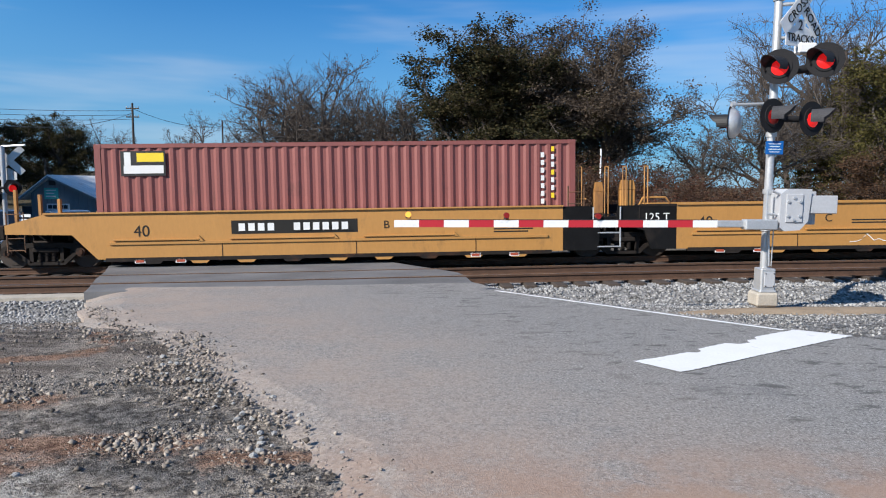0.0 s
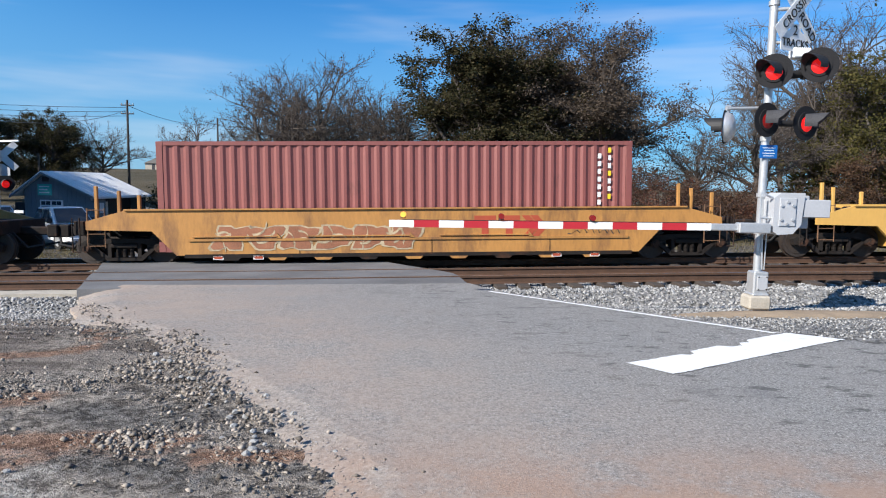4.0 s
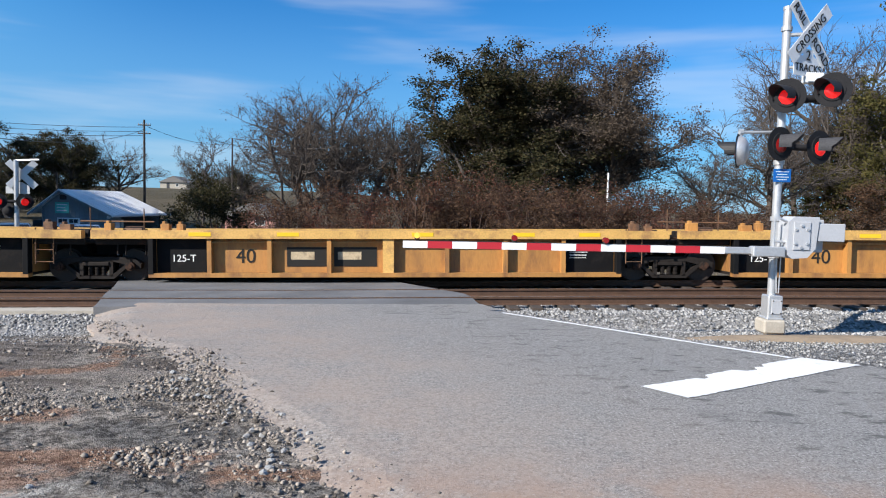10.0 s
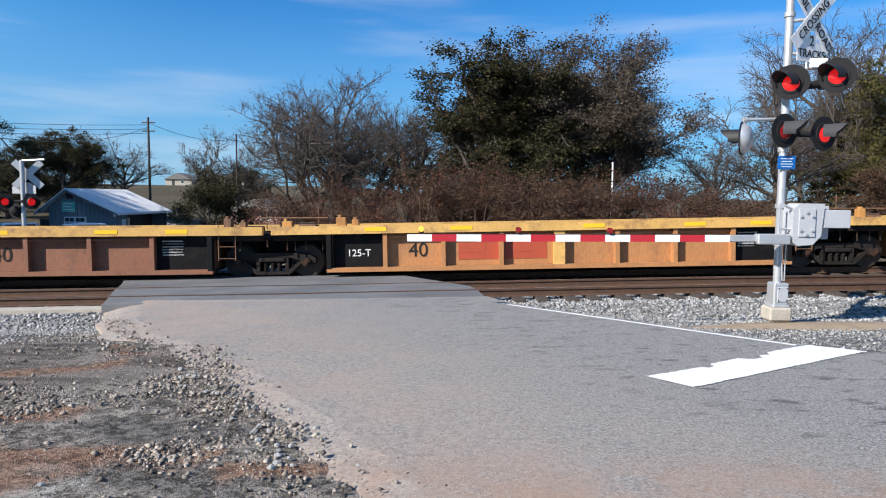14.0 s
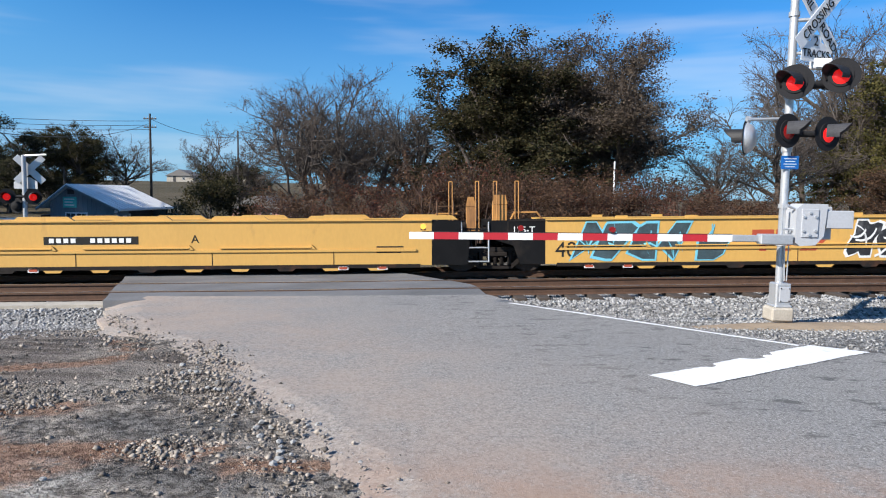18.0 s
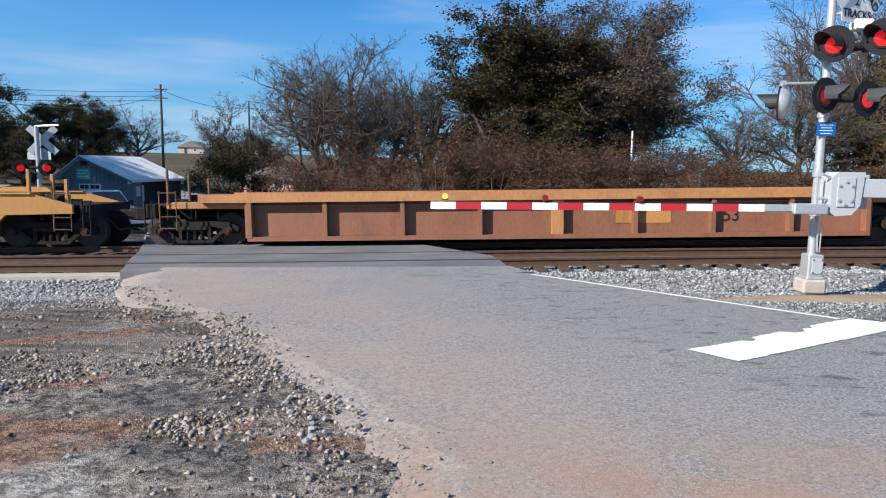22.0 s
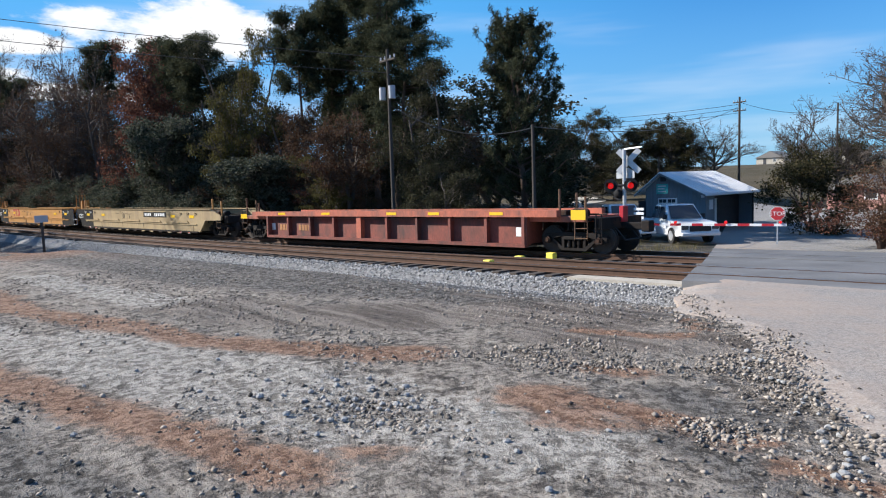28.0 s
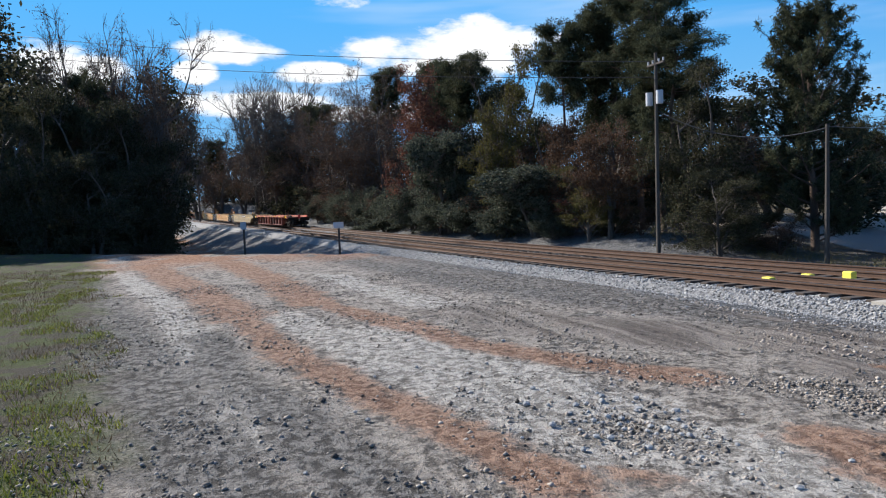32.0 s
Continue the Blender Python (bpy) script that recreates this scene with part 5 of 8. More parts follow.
def ribbed_unit(name, label, length, chord, panel, front, rear, spacing, black=1.5, dip=0.0):
    """A well car unit with a heavy top chord and ribs down its sides."""
    u = thing(name, label, "railcar", group="well cars of the train")
    a, b = -length / 2, length / 2
    la, rb = a + 1.5, b - 1.5
    top = TOP - 0.03
    x0, x1 = (a + 0.1 if not front else a - 0.6), (b - 0.25 if not rear else b + 0.6)
    side_pair(u, "top_chord", [(x0 + 0.9 if front else x0, 1.14), (x1 - 0.9 if rear else x1, 1.14), (x1 - 0.9 if rear else x1, top), (x0 + 0.9 if front else x0, top)], 0.24, chord)
    side_pair(u, "side_wall", [(la + 0.05, SILL), (rb - 0.05, SILL), (rb - 0.05, 1.16), (la + 0.05, 1.16)], 0.06, panel, 0.16)
    side_pair(u, "side_sill", [(la, SILL - 0.08), (rb, SILL - 0.08), (rb, SILL + 0.03), (la, SILL + 0.03)], 0.22, panel)
    n = max(2, round((rb - la - 2 * black) / spacing)) if black else round((rb - la) / spacing)
    xs = np.linspace(la + black, rb - black, n + 1)
    for s in (-1, 1):
        for i, x in enumerate(xs):
            w = 0.055 if i != n // 2 else 0.14
            y0, y1 = s * (HALF - 0.17), s * (HALF + 0.07)
            part("rib", (plate([(x - w, SILL), (x + w, SILL), (x + w, 1.15), (x - w, 1.15)], min(y0, y1), max(y0, y1)), chord if i == n // 2 else panel), u)
        for x in (la, rb - 0.13):
            part("rib", (boxes((x, x + 0.13, s * HALF - 0.12, s * HALF + 0.10, SILL, 1.15), bevel=0.01), M["carblack"] if black else panel), u)
    side_pair(u, "side_ledge", [(la + black, 1.02), (rb - black, 1.02), (rb - black, 1.06), (la + black, 1.06)], 0.10, panel, 0.04)
    if black:
        y = 0.072
        for p, q in ((la + 0.14, la + black - 0.06), (rb - black + 0.06, rb - 0.14)):
            marks(u, [("bar", p, SILL + 0.03, q - p, 0.86, M["carblack"], 0.174)])
    part("well_floor", (boxes((la, rb, -1.32, 1.32, 0.20, 0.27), *[(x, x + 0.12, -1.32, 1.32, 0.12, 0.24) for x in np.arange(la + 1.0, rb - 1, 2.0)]), M["under"]), u)
    for x in (la, rb - 0.1):
        part("end_bulkhead", (boxes((x, x + 0.10, -1.3, 1.3, 0.27, 1.14), bevel=0.01), panel), u)
    for (p, q, end) in ((a - 0.6 if front else a + 0.1, la, front), (rb, b + 0.6 if rear else b - 0.25, rear)):
        part("end_platform", (boxes((p, q, -1.3, 1.3, 0.98, 1.16), bevel=0.02), chord if end else M["under"]), u)
    add_truck(u, a)
    if rear:
        add_truck(u, b)
    return u, la, rb


def coupler(unit, x, s):
    """A knuckle coupler and its hoses at a car's end; s: the way it points."""
    bm = boxes((min(x, x + s * 1.0), max(x, x + s * 1.0), -0.11, 0.11, 0.72, 0.94), (min(x + s * 0.85, x + s * 1.12), max(x + s * 0.85, x + s * 1.12), -0.17, 0.17, 0.66, 1.0), bevel=0.03)
    part("coupler", (bm, M["under"]), unit)
    part("end_sill", (boxes((min(x - s * 0.1, x + s * 0.18), max(x - s * 0.1, x + s * 0.18), -1.3, 1.3, 0.76, 1.12), bevel=0.02), M["under"]), unit)
    for k in (-0.55, 0.35):
        part("air_hose", (rods(((x + s * 0.2, k, 0.8), (x + s * 0.55, k, 0.42), 0.028), ((x + s * 0.55, k, 0.42), (x + s * 0.95, k, 0.5), 0.028), n=6), M["rubber"]), unit)
    part("grab_rail", (rods(((x, -1.36, 0.5), (x, -1.36, 1.2), 0.016), ((x + s * 0.18, -1.36, 0.35), (x + s * 0.18, -1.36, 1.2), 0.016), ((x, -1.36, 0.35), (x + s * 0.18, -1.36, 0.35), 0.016), n=6), M["under"]), unit)


UNITS = []        # (thing, middle along the train, half length)


def put_unit(u, s0, s1):
    UNITS.append((u, (s0 + s1) / 2, (s1 - s0) / 2))


def dress(u, la, rb, L, i, front, rear, paint, ribbed, seed):
    """Ends, writing and reflectors of a unit."""
    a, b = -L / 2, L / 2
    pm = M["markwhite"]
    if front:
        coupler(u, a - 0.95, -1)
        gear(u, a - 0.7, a + 1.2, paint, seed, 0)
        posts(u, (a - 0.55, a - 0.1, a + 0.5), M["fitting"] if ribbed else paint, 1.1, 2.0, 0.025 if ribbed else 0.04)
        ladder(u, a - 0.5, M["fitting"])
    else:
        gear(u, a - 0.35, la, paint, seed)
        if ribbed:
            low_gear(u, a, paint, seed)
        if not ribbed:
            for k in (-1.22, -0.52, -0.05, 0.52):
                tall_rail(u, a + k, paint)
            for k, w, z in ((-0.77, 0.26, 2.0), (-0.07, 0.40, 2.05)):
                part("container_guide", (slab(boxes((a + k, a + k + w, -1.0, -0.8, 1.06, z - 0.25), bevel=0.02), [(a + k, z - 0.25), (a + k + w, z - 0.25), (a + k + w - 0.05, z), (a + k + 0.05, z)], -1.0, -0.8), paint), u)
            part("plate_rim", (boxes((a + 0.29, a + 1.27, -HALF - 0.062, -HALF - 0.054, TOP - 0.03, TOP + 0.03), (a + 0.29, a + 0.32, -HALF - 0.062, -HALF - 0.054, 0.80, TOP)), M["truckmetal"]), u)
            part("bracket", (rods(((a + 0.4, -1.1, TOP), (a + 0.5, -1.1, TOP + 0.2), 0.025), ((a + 0.5, -1.1, TOP + 0.2), (a + 1.1, -1.1, TOP + 0.2), 0.025), ((a + 1.1, -1.1, TOP + 0.2), (a + 1.25, -1.1, TOP), 0.025), n=6), paint), u)
            part("bracket", (rods(((a - 1.7, -1.1, TOP), (a - 1.55, -1.1, TOP + 0.18), 0.025), ((a - 1.55, -1.1, TOP + 0.18), (a - 1.0, -1.1, TOP + 0.18), 0.025), n=6), paint), u)
            part("ladder_step", (rods(((a - 0.9, -HALF - 0.08, 0.32), (a - 0.2, -HALF - 0.08, 0.32), 0.02), ((a - 0.9, -HALF - 0.08, 0.68), (a - 0.2, -HALF - 0.08, 0.68), 0.02), ((a - 0.9, -HALF - 0.08, 0.30), (a - 0.9, -HALF - 0.08, 1.35), 0.02), ((a - 0.2, -HALF - 0.08, 0.30), (a - 0.2, -HALF - 0.08, 1.35), 0.02), n=6), M["galv"]), u, "pale grey step ladder")
    if rear:
        coupler(u, b + 0.95, 1)
        gear(u, b - 1.2, b + 0.7, paint, seed + 1, 0)
        posts(u, (b - 0.35, b + 0.1, b + 0.55), M["fitting"] if ribbed else paint, 1.1, 2.0, 0.025 if ribbed else 0.04)
        ladder(u, b + 0.5, M["fitting"])
    else:
        gear(u, rb, b - 0.4, paint, seed + 2)
        ladder(u, rb + 0.35, M["fitting"], 0.5, 1.9 if not ribbed else 1.4)


def build_train():
    seed = 10
    # first car and four more units in weathered yellow, containers aboard
    starts = [-10.09, 4.86, 19.86, 34.85, 49.83, 64.9]
    for i in range(5):
        s0, s1 = starts[i], starts[i + 1]
        fr, re = i == 0, i == 4
        u, la, rb = smooth_unit("well_car", "weathered yellow smooth-sided well car under a container" if i != 1 else "weathered yellow smooth-sided empty well car", s1 - s0, M["yellow"], fr, re, True)
        dress(u, la, rb, s1 - s0, i, fr, re, M["yellow_old"], False, seed + i)
        x0 = la + (0.45 if not fr else 0.9)
        marks(u, [("text", x0 + 0.1, 0.80, "40", 0.28, M["markblack"])])
        if not fr:
            marks(u, [("text", la - 0.86, 0.98, "125 T", 0.20, M["markwhite"])])
        marks(u, [("text", x0 + 3.4 if i else x0 + 6.3, 0.90, "BCDEA"[i], 0.20, M["markblack"])])
        if i in (0, 4):
            number_plate(u, x0 + 2.5 if i == 0 else 1.5, 0.82, M["markblack"], M["markwhite"])
        if i in (1, 2, 3):
            brand_mark(u, 2.2 if i < 3 else 0.2, 0.72, M["markred"])
            sagging_pipe(u, 2.6)
        small_print(u, x0 + 4.1, 0.92, 2, 1.6, M["markblack"], i)
        small_print(u, 3.9, 0.96, 4, 1.2, M["markblack"], i + 9)
        if i:
            scrawl(u, -2.2 + i * 0.5, 0.36, 2.4, 0.35, M["markwhite"], 40 + i)
        put_unit(u, s0, s1)
    # a single car of the same make, marked by spray
    u, la, rb = smooth_unit("well_car", "weathered yellow well car with faint graffiti under a brown container", 14.7, M["yellow_old"], True, True, False)
    dress(u, la, rb, 14.7, 0, True, True, M["yellow_old"], False, 31)
    brand_mark(u, 1.6, 0.62, M["markred"])
    graffiti(u, -5.0, 0.2, 0.35, 1.0, M["grafrust"], M["markfaded"], 5, 6)
    scrawl(u, 4.0, 0.7, 1.4, 0.3, M["grafblack"], 6)
    put_unit(u, 69.07, 83.77)
    # five bright yellow empty units
    starts = [87.81, 102.82, 117.76, 132.68, 147.62, 162.41]
    for i in range(5):
        s0, s1 = starts[i], starts[i + 1]
        fr, re = i == 0, i == 4
        u, la, rb = smooth_unit("well_car", "bright yellow smooth-sided empty well car with black ends", s1 - s0, M["yellow_bright"], fr, re, True)
        dress(u, la, rb, s1 - s0, i, fr, re, M["yellow_bright"], False, 50 + i * 3)
        x0 = la + (0.45 if not fr else 0.9)
        marks(u, [("text", x0, 0.86, "40", 0.28, M["markblack"])])
        if not fr:
            marks(u, [("text", la - 0.86, 1.0, "125 T", 0.20, M["markwhite"])])
        marks(u, [("text", x0 + 3.3 if i else x0 + 6.2, 0.88, "BCDEA"[i], 0.20, M["markblack"])])
        if i == 0:
            number_plate(u, x0 + 2.4, 0.86, M["markblack"], M["markwhite"])
        if i == 4:
            number_plate(u, -0.4, 0.86, M["markblack"], M["markwhite"], 3.0)
        if i in (1, 2, 3):
            brand_mark(u, 1.9 - 0.3 * i, 0.74, M["markred"], 0.6)
            sagging_pipe(u, 2.4 - 0.3 * i)
        small_print(u, x0 + 4.0, 0.98, 2, 1.6, M["markblack"], i)
        small_print(u, 4.1, 1.0, 4, 1.1, M["markblack"], i + 9)
        for x in (la + 0.15, x0 + 2.6, 2.6, rb - 0.7):
            if not fr or x > x0 + 2:
                marks(u, [("bar", x, 1.12, 0.5, 0.13, M["reflect"])])
        put_unit(u, s0, s1)
    # ribbed cars: five units weathered yellow, then five rusty brown ones with yellow chords
    for car, starts in enumerate(([166.17, 181.6, 196.63, 211.67, 226.73, 241.74], [245.25, 260.35, 275.34, 290.4, 305.44, 320.53])):
        for i in range(5):
            s0, s1 = starts[i], starts[i + 1]
            fr, re = i == 0, i == 4
            panel = (M["yellow_old"] if i != 4 else M["yellow"]) if car == 0 else (M["brown"] if i in (0, 4) else M["tan"])
            words = "ribbed yellow empty well car with black end panels" if car == 0 else "rusty brown ribbed empty well car with yellow top chord"
            u, la, rb = ribbed_unit("well_car", words, s1 - s0, M["chord"], panel, fr, re, 1.5)
            dress(u, la, rb, s1 - s0, i, fr, re, M["yellow_old"], True, 90 + car * 30 + i * 3)
            off = 0.174
            marks(u, [("text", -3.9 if i != 0 else 0.6, 0.52, "40", 0.36, M["markblack"], off)])
            if not fr:
                marks(u, [("text", la + 0.5, 0.55, "125-T", 0.18, M["markwhite"], off - 0.006)])
            if i in (0, 4):
                for k in (0, 1):
                    marks(u, [("bar", -4.2 + k * 1.48 if i == 0 else -3.6 + k * 1.48, 0.36, 1.22, 0.26, M["markblack"], off)])
                    for j in range(5):
                        marks(u, [("bar", (-4.2 if i == 0 else -3.6) + k * 1.48 + 0.12 + 0.22 * j, 0.42, 0.14, 0.15, M["markwhite"], off - 0.006)])
            else:
                for k in (0, 1):
                    marks(u, [("bar", -2.6 + k * 1.2 + 1.5 * (i - 1), 0.42, 1.1, 0.5, M["markblack"] if car == 0 else M["markred"], off + 0.001), ("bar", -2.5 + k * 1.2 + 1.5 * (i - 1), 0.60, 0.6, 0.2, M["markfaded"] if car == 0 else M["markred"], off - 0.004)])
            small_print(u, rb - 1.3, 0.98, 6, 0.6, M["markwhite"], i, off)
            for x in (-5.0, -2.8, 0.6, 3.2, 4.9):
                marks(u, [("bar", x, 1.20, 0.55, 0.10, M["reflect"], -0.072)])
            if car == 0 and i == 0:
                for x in (-5.2, -1.5, 1.2):
                    scrawl(u, x, 1.2, 1.5, 0.12, M["grafblack"], int(60 + x), -0.07)
            if (car, i) in ((0, 4), (1, 0), (1, 4)):
                hand_wheel(u, (s1 - s0) / 2 - 0.3 if i == 4 else -(s1 - s0) / 2 + 0.2, material("orange_brake_wheel", (0.62, 0.2, 0.03), 0.6) if i == 4 else M["yellow_old"])
            put_unit(u, s0, s1)
    # five units covered in graffiti
    starts = [324.36, 339.56, 354.55, 369.59, 384.66, 399.82]
    for i in range(5):
        s0, s1 = starts[i], starts[i + 1]
        fr, re = i == 0, i == 4
        words = ("plain yellow well car with stepped top edge", "yellow well car sprayed with pale blue and black graffiti", "yellow well car sprayed with black, white and teal graffiti", "yellow well car sprayed with brick-red graffiti", "dirty yellow well car sprayed with pink and red graffiti")[i]
        u, la, rb = smooth_unit("well_car", words, s1 - s0, M["yellow_bright"] if i < 4 else M["yellow"], fr, re, True)
        dress(u, la, rb, s1 - s0, i, fr, re, M["yellow_old"], False, 160 + i * 3)
        for k, x in enumerate(np.arange(-4.6, 5.2, 2.4) if i in (0, 4) else (-4.4, -2.6, 1.6, 3.4)):
            side = [(x, TOP + 0.03), (x + 1.5, TOP + 0.03), (x + 1.35, TOP + 0.14), (x + 0.15, TOP + 0.14)] if i in (0, 4) else [(x, TOP + 0.03), (x + 0.3, TOP + 0.03), (x + 0.3, TOP + 0.10), (x, TOP + 0.10)]
            side_pair(u, "top_step", side, 0.10, M["yellow_bright"] if i < 4 else M["yellow"])
        marks(u, [("text", la + 0.25 if i else la + 0.5, 0.42, "40", 0.40, M["markblack"])])
        if not fr:
            marks(u, [("text", la - 0.86, 1.05, "125-T", 0.17, M["markwhite"])])
        if i == 0:
            number_plate(u, la + 2.4, 0.82, M["markblack"], M["markwhite"], 2.3, 0.2)
            marks(u, [("text", la + 6.0, 0.85, "A", 0.2, M["markblack"])])
            small_print(u, 4.4, 0.7, 3, 0.8, M["markblack"], 3)
        if i == 1:
            graffiti(u, -5.7, -1.5, 0.30, 1.34, M["grafslate"], M["grafblue"], 21, 5, True, 0.25)
            brand_mark(u, -0.9, 0.54, M["markred"], 0.55)
            graffiti(u, 1.6, 4.5, 0.34, 1.36, M["grafblack"], M["grafwhite"], 23, 4)
            scrawl(u, 4.6, 0.9, 1.2, 0.4, M["grafblack"], 24), scrawl(u, 4.7, 0.6, 0.9, 0.3, M["grafblack"], 25)
        if i == 2:
            marks(u, [("bar", -5.9, 0.28, 0.8, 0.66, M["markred"], 0.002)])
            brand_mark(u, -0.9, 0.54, M["markred"], 0.55)
            graffiti(u, -5.5, -1.3, 0.28, 1.36, M["grafblack"], M["grafwhite"], 31, 6)
            graffiti(u, 0.4, 5.4, 0.28, 1.40, M["grafslate"], M["grafteal"], 33, 6, True, 0.3, M["grafteal"])
        if i == 3:
            sprayed_words(u, "WEENER DOGS!!!", -3.65, 5.0, 0.42, 0.86, M["grafbrown"], M["grafblack"])
            scrawl(u, -4.9, 0.7, 1.0, 0.5, M["grafblack"], 42), scrawl(u, -4.0, 0.4, 0.6, 0.5, M["grafblack"], 43)
        if i == 4:
            number_plate(u, -4.0, 0.86, M["markblack"], M["markwhite"], 2.3, 0.24)
            graffiti(u, -1.2, 5.2, 0.34, 1.34, M["grafbrown"], M["grafpink"], 51, 6, False, 0.1, M["grafrust"])
        put_unit(u, s0, s1)
    # a single long ribbed car in oxide brown
    u, la, rb = ribbed_unit("well_car", "long oxide-brown ribbed well car with orange-brown top chord", 18.65, M["tan"], M["brown"], True, True, 2.0, 0.0)
    dress(u, la, rb, 18.65, 0, True, True, M["brown"], True, 200)
    marks(u, [("text", 4.2, 0.55, "53", 0.32, M["markblack"], 0.174), ("bar", 1.5, 0.52, 1.4, 0.34, M["yellow_old"], 0.174)])
    put_unit(u, 403.54, 422.19)
    # three long smooth units with black ends
    starts = [425.9, 445.1, 464.2, 483.18]
    for i in range(3):
        s0, s1 = starts[i], starts[i + 1]
        fr, re = i == 0, i == 2
        L = s1 - s0
        # the third unit's paint carries its backlit look in the colour
        u, la, rb = smooth_unit("well_car", "long yellow smooth-sided well car with black ends" if i < 2 else "long dusty yellow smooth-sided well car in a dull backlit tone", L, M["yellow"] if i < 2 else M["beige"], fr, re, True, 0.04, 1.7)
        dress(u, la, rb, L, i, fr, re, M["yellow_old"], False, 220 + i * 3)
        if i != 1:
            x = la + 2.9 if i == 0 else 1.2
            number_plate(u, x, 0.98, M["markblack"], M["markwhite"], 3.0, 0.30)
        if i == 1:
            brand_mark(u, -5.4, 0.78, M["markred"], 0.60)
        marks(u, [("text", -1.9, 0.86, "53", 0.26, M["markblack"]), ("text", -0.9, 0.86, "ACB"[i], 0.18, M["markblack"])])
        if not fr:
            marks(u, [("text", la - 0.9, 0.80, "125T", 0.28, M["markwhite"], -0.006)])
        for x, w in ((la + 0.35, "53"), (la + 1.25, "48"), (la + 2.0, "45"), (rb - 2.2, "45"), (rb - 1.4, "48"), (rb - 0.5, "53")):
            pm = M["markwhite"] if (x < la + 1.7 and not fr) or (x > rb - 1.7 and not re) else M["markblack"]
            marks(u, [("text", x, 1.14, w, 0.12, pm, -0.008), ("bar", x - 0.08, 1.08, 0.04, 0.22, pm, -0.008)])
        for x in (la + 0.6, la + 3.2, rb - 3.4, rb - 1.2):
            marks(u, [("bar", x, 0.98, 0.5, 0.15, M["reflect"], -0.008)])
        scrawl(u, -3.0, 1.12, 2.6, 0.25, M["grafblack"], 70 + i)
        if i == 0:
            scrawl(u, -7.0 + 1.0, 0.70, 2.4, 0.2, M["grafblack"], 75)
        put_unit(u, s0, s1)
    # the last car, faded red, with its end-of-train marker
    u, la, rb = ribbed_unit("well_car", "long faded red ribbed well car at the train's end", 17.65, M["carred"], M["carpanel"], True, True, 1.55, 0.0)
    dress(u, la, rb, 17.65, 0, True, True, M["carred"], True, 260)
    for k in range(3):
        marks(u, [("bar", la + 0.75 + 0.24 * k, 0.50, 0.18, 0.26, M["tan"], 0.174)])
    for k in range(4):
        marks(u, [("bar", la + 2.2 + 0.22 * k, 0.50, 0.16, 0.26, M["tan"], 0.174)])
    for x in (la + 0.1, rb - 0.5):
        marks(u, [("bar", x, 0.5, 0.28, 0.3, M["markwhite"], 0.174)])
    for x in (la + 1.0, la + 4.2, 0.9, 3.1, rb - 1.4):
        marks(u, [("bar", x, 1.20, 0.55, 0.10, M["reflect"], -0.072)])
    marks(u, [("bar", -9.6, 1.02, 0.55, 0.22, M["reflect"], -0.02), ("bar", 9.0, 1.06, 0.5, 0.30, M["reflect"], -0.02)])
    part("end_marker", (boxes((9.9, 10.05, -0.15, 0.15, 0.95, 1.45), bevel=0.02), M["red"]), u, "red end-of-train marker")
    put_unit(u, 486.72, 504.37)
    # the car ahead of the first one
    u, la, rb = smooth_unit("well_car", "weathered yellow well car leading the string", 15.0, M["yellow"], True, True, True)
    dress(u, la, rb, 15.0, 0, True, True, M["yellow_old"], False, 280)
    put_unit(u, -29.0, -14.0)


def container(name, label, length, mat, tall=2.75):
    """A corrugated steel box: posts, rails, ribbed walls, roof and doors, resting on z = 0."""
    c = thing(name, label, "container", group="containers on the train")
    h, w = length / 2, 1.219
    bm = bmesh.new()
    for x in (-h, h - 0.16):
        for y in (-w, w - 0.14):
            box(bm, x, x + 0.16, y, y + 0.14, 0, tall, bevel=0.008)
    for z0, z1 in ((0.0, 0.15), (tall - 0.10, tall)):
        for y in (-w + 0.002, w - 0.102):
            box(bm, -h + 0.16, h - 0.16, y, y + 0.10, z0, z1)
        for x in (-h + 0.002, h - 0.122):
            box(bm, x, x + 0.12, -w + 0.14, w - 0.14, z0, z1)
    part("frame", (bm, mat), c)
    pitch = 0.278
    n = int((length - 0.34) / pitch)
    p = (length - 0.34) / n
    for s in (-1, 1):
        verts, faces = [], []
        xs = []
        for i in range(n):
            x = -h + 0.17 + i * p
            xs += [(x, 0.012), (x + p * 0.26, 0.012), (x + p * 0.5, 0.048), (x + p * 0.76, 0.048)]
        xs.append((h - 0.17, 0.012))
        for x, d in xs:
            verts += [(x, s * (w - d), 0.14), (x, s * (w - d), tall - 0.09)]
        for i in range(len(xs) - 1):
            faces.append((2 * i, 2 * i + 2, 2 * i + 3, 2 * i + 1))
        part("side_wall", mesh_of("side_wall", verts, faces, mat), c)
    for x in (-h + 0.05, h - 0.09):
        part("end_wall", (boxes((x, x + 0.04, -w + 0.14, w - 0.14, 0.14, tall - 0.09)), mat), c)
    part("roof", (boxes((-h + 0.12, h - 0.12, -w + 0.1, w - 0.1, tall - 0.05, tall - 0.015), *[(x, x + 0.1, -w + 0.12, w - 0.12, tall - 0.016, tall + 0.004) for x in np.arange(-h + 0.4, h - 0.4, 0.42)]), mat), c)
    part("floor", (boxes((-h + 0.12, h - 0.12, -w + 0.1, w - 0.1, 0.04, 0.14)), M["under"]), c)
    for x in (-h, h - 0.18):
        for z in (0.0, tall - 0.12):
            part("corner_casting", (boxes((x - 0.003, x + 0.183, -w - 0.004, -w + 0.16, z - 0.001, z + 0.121), bevel=0.01), mat), c)
    return c


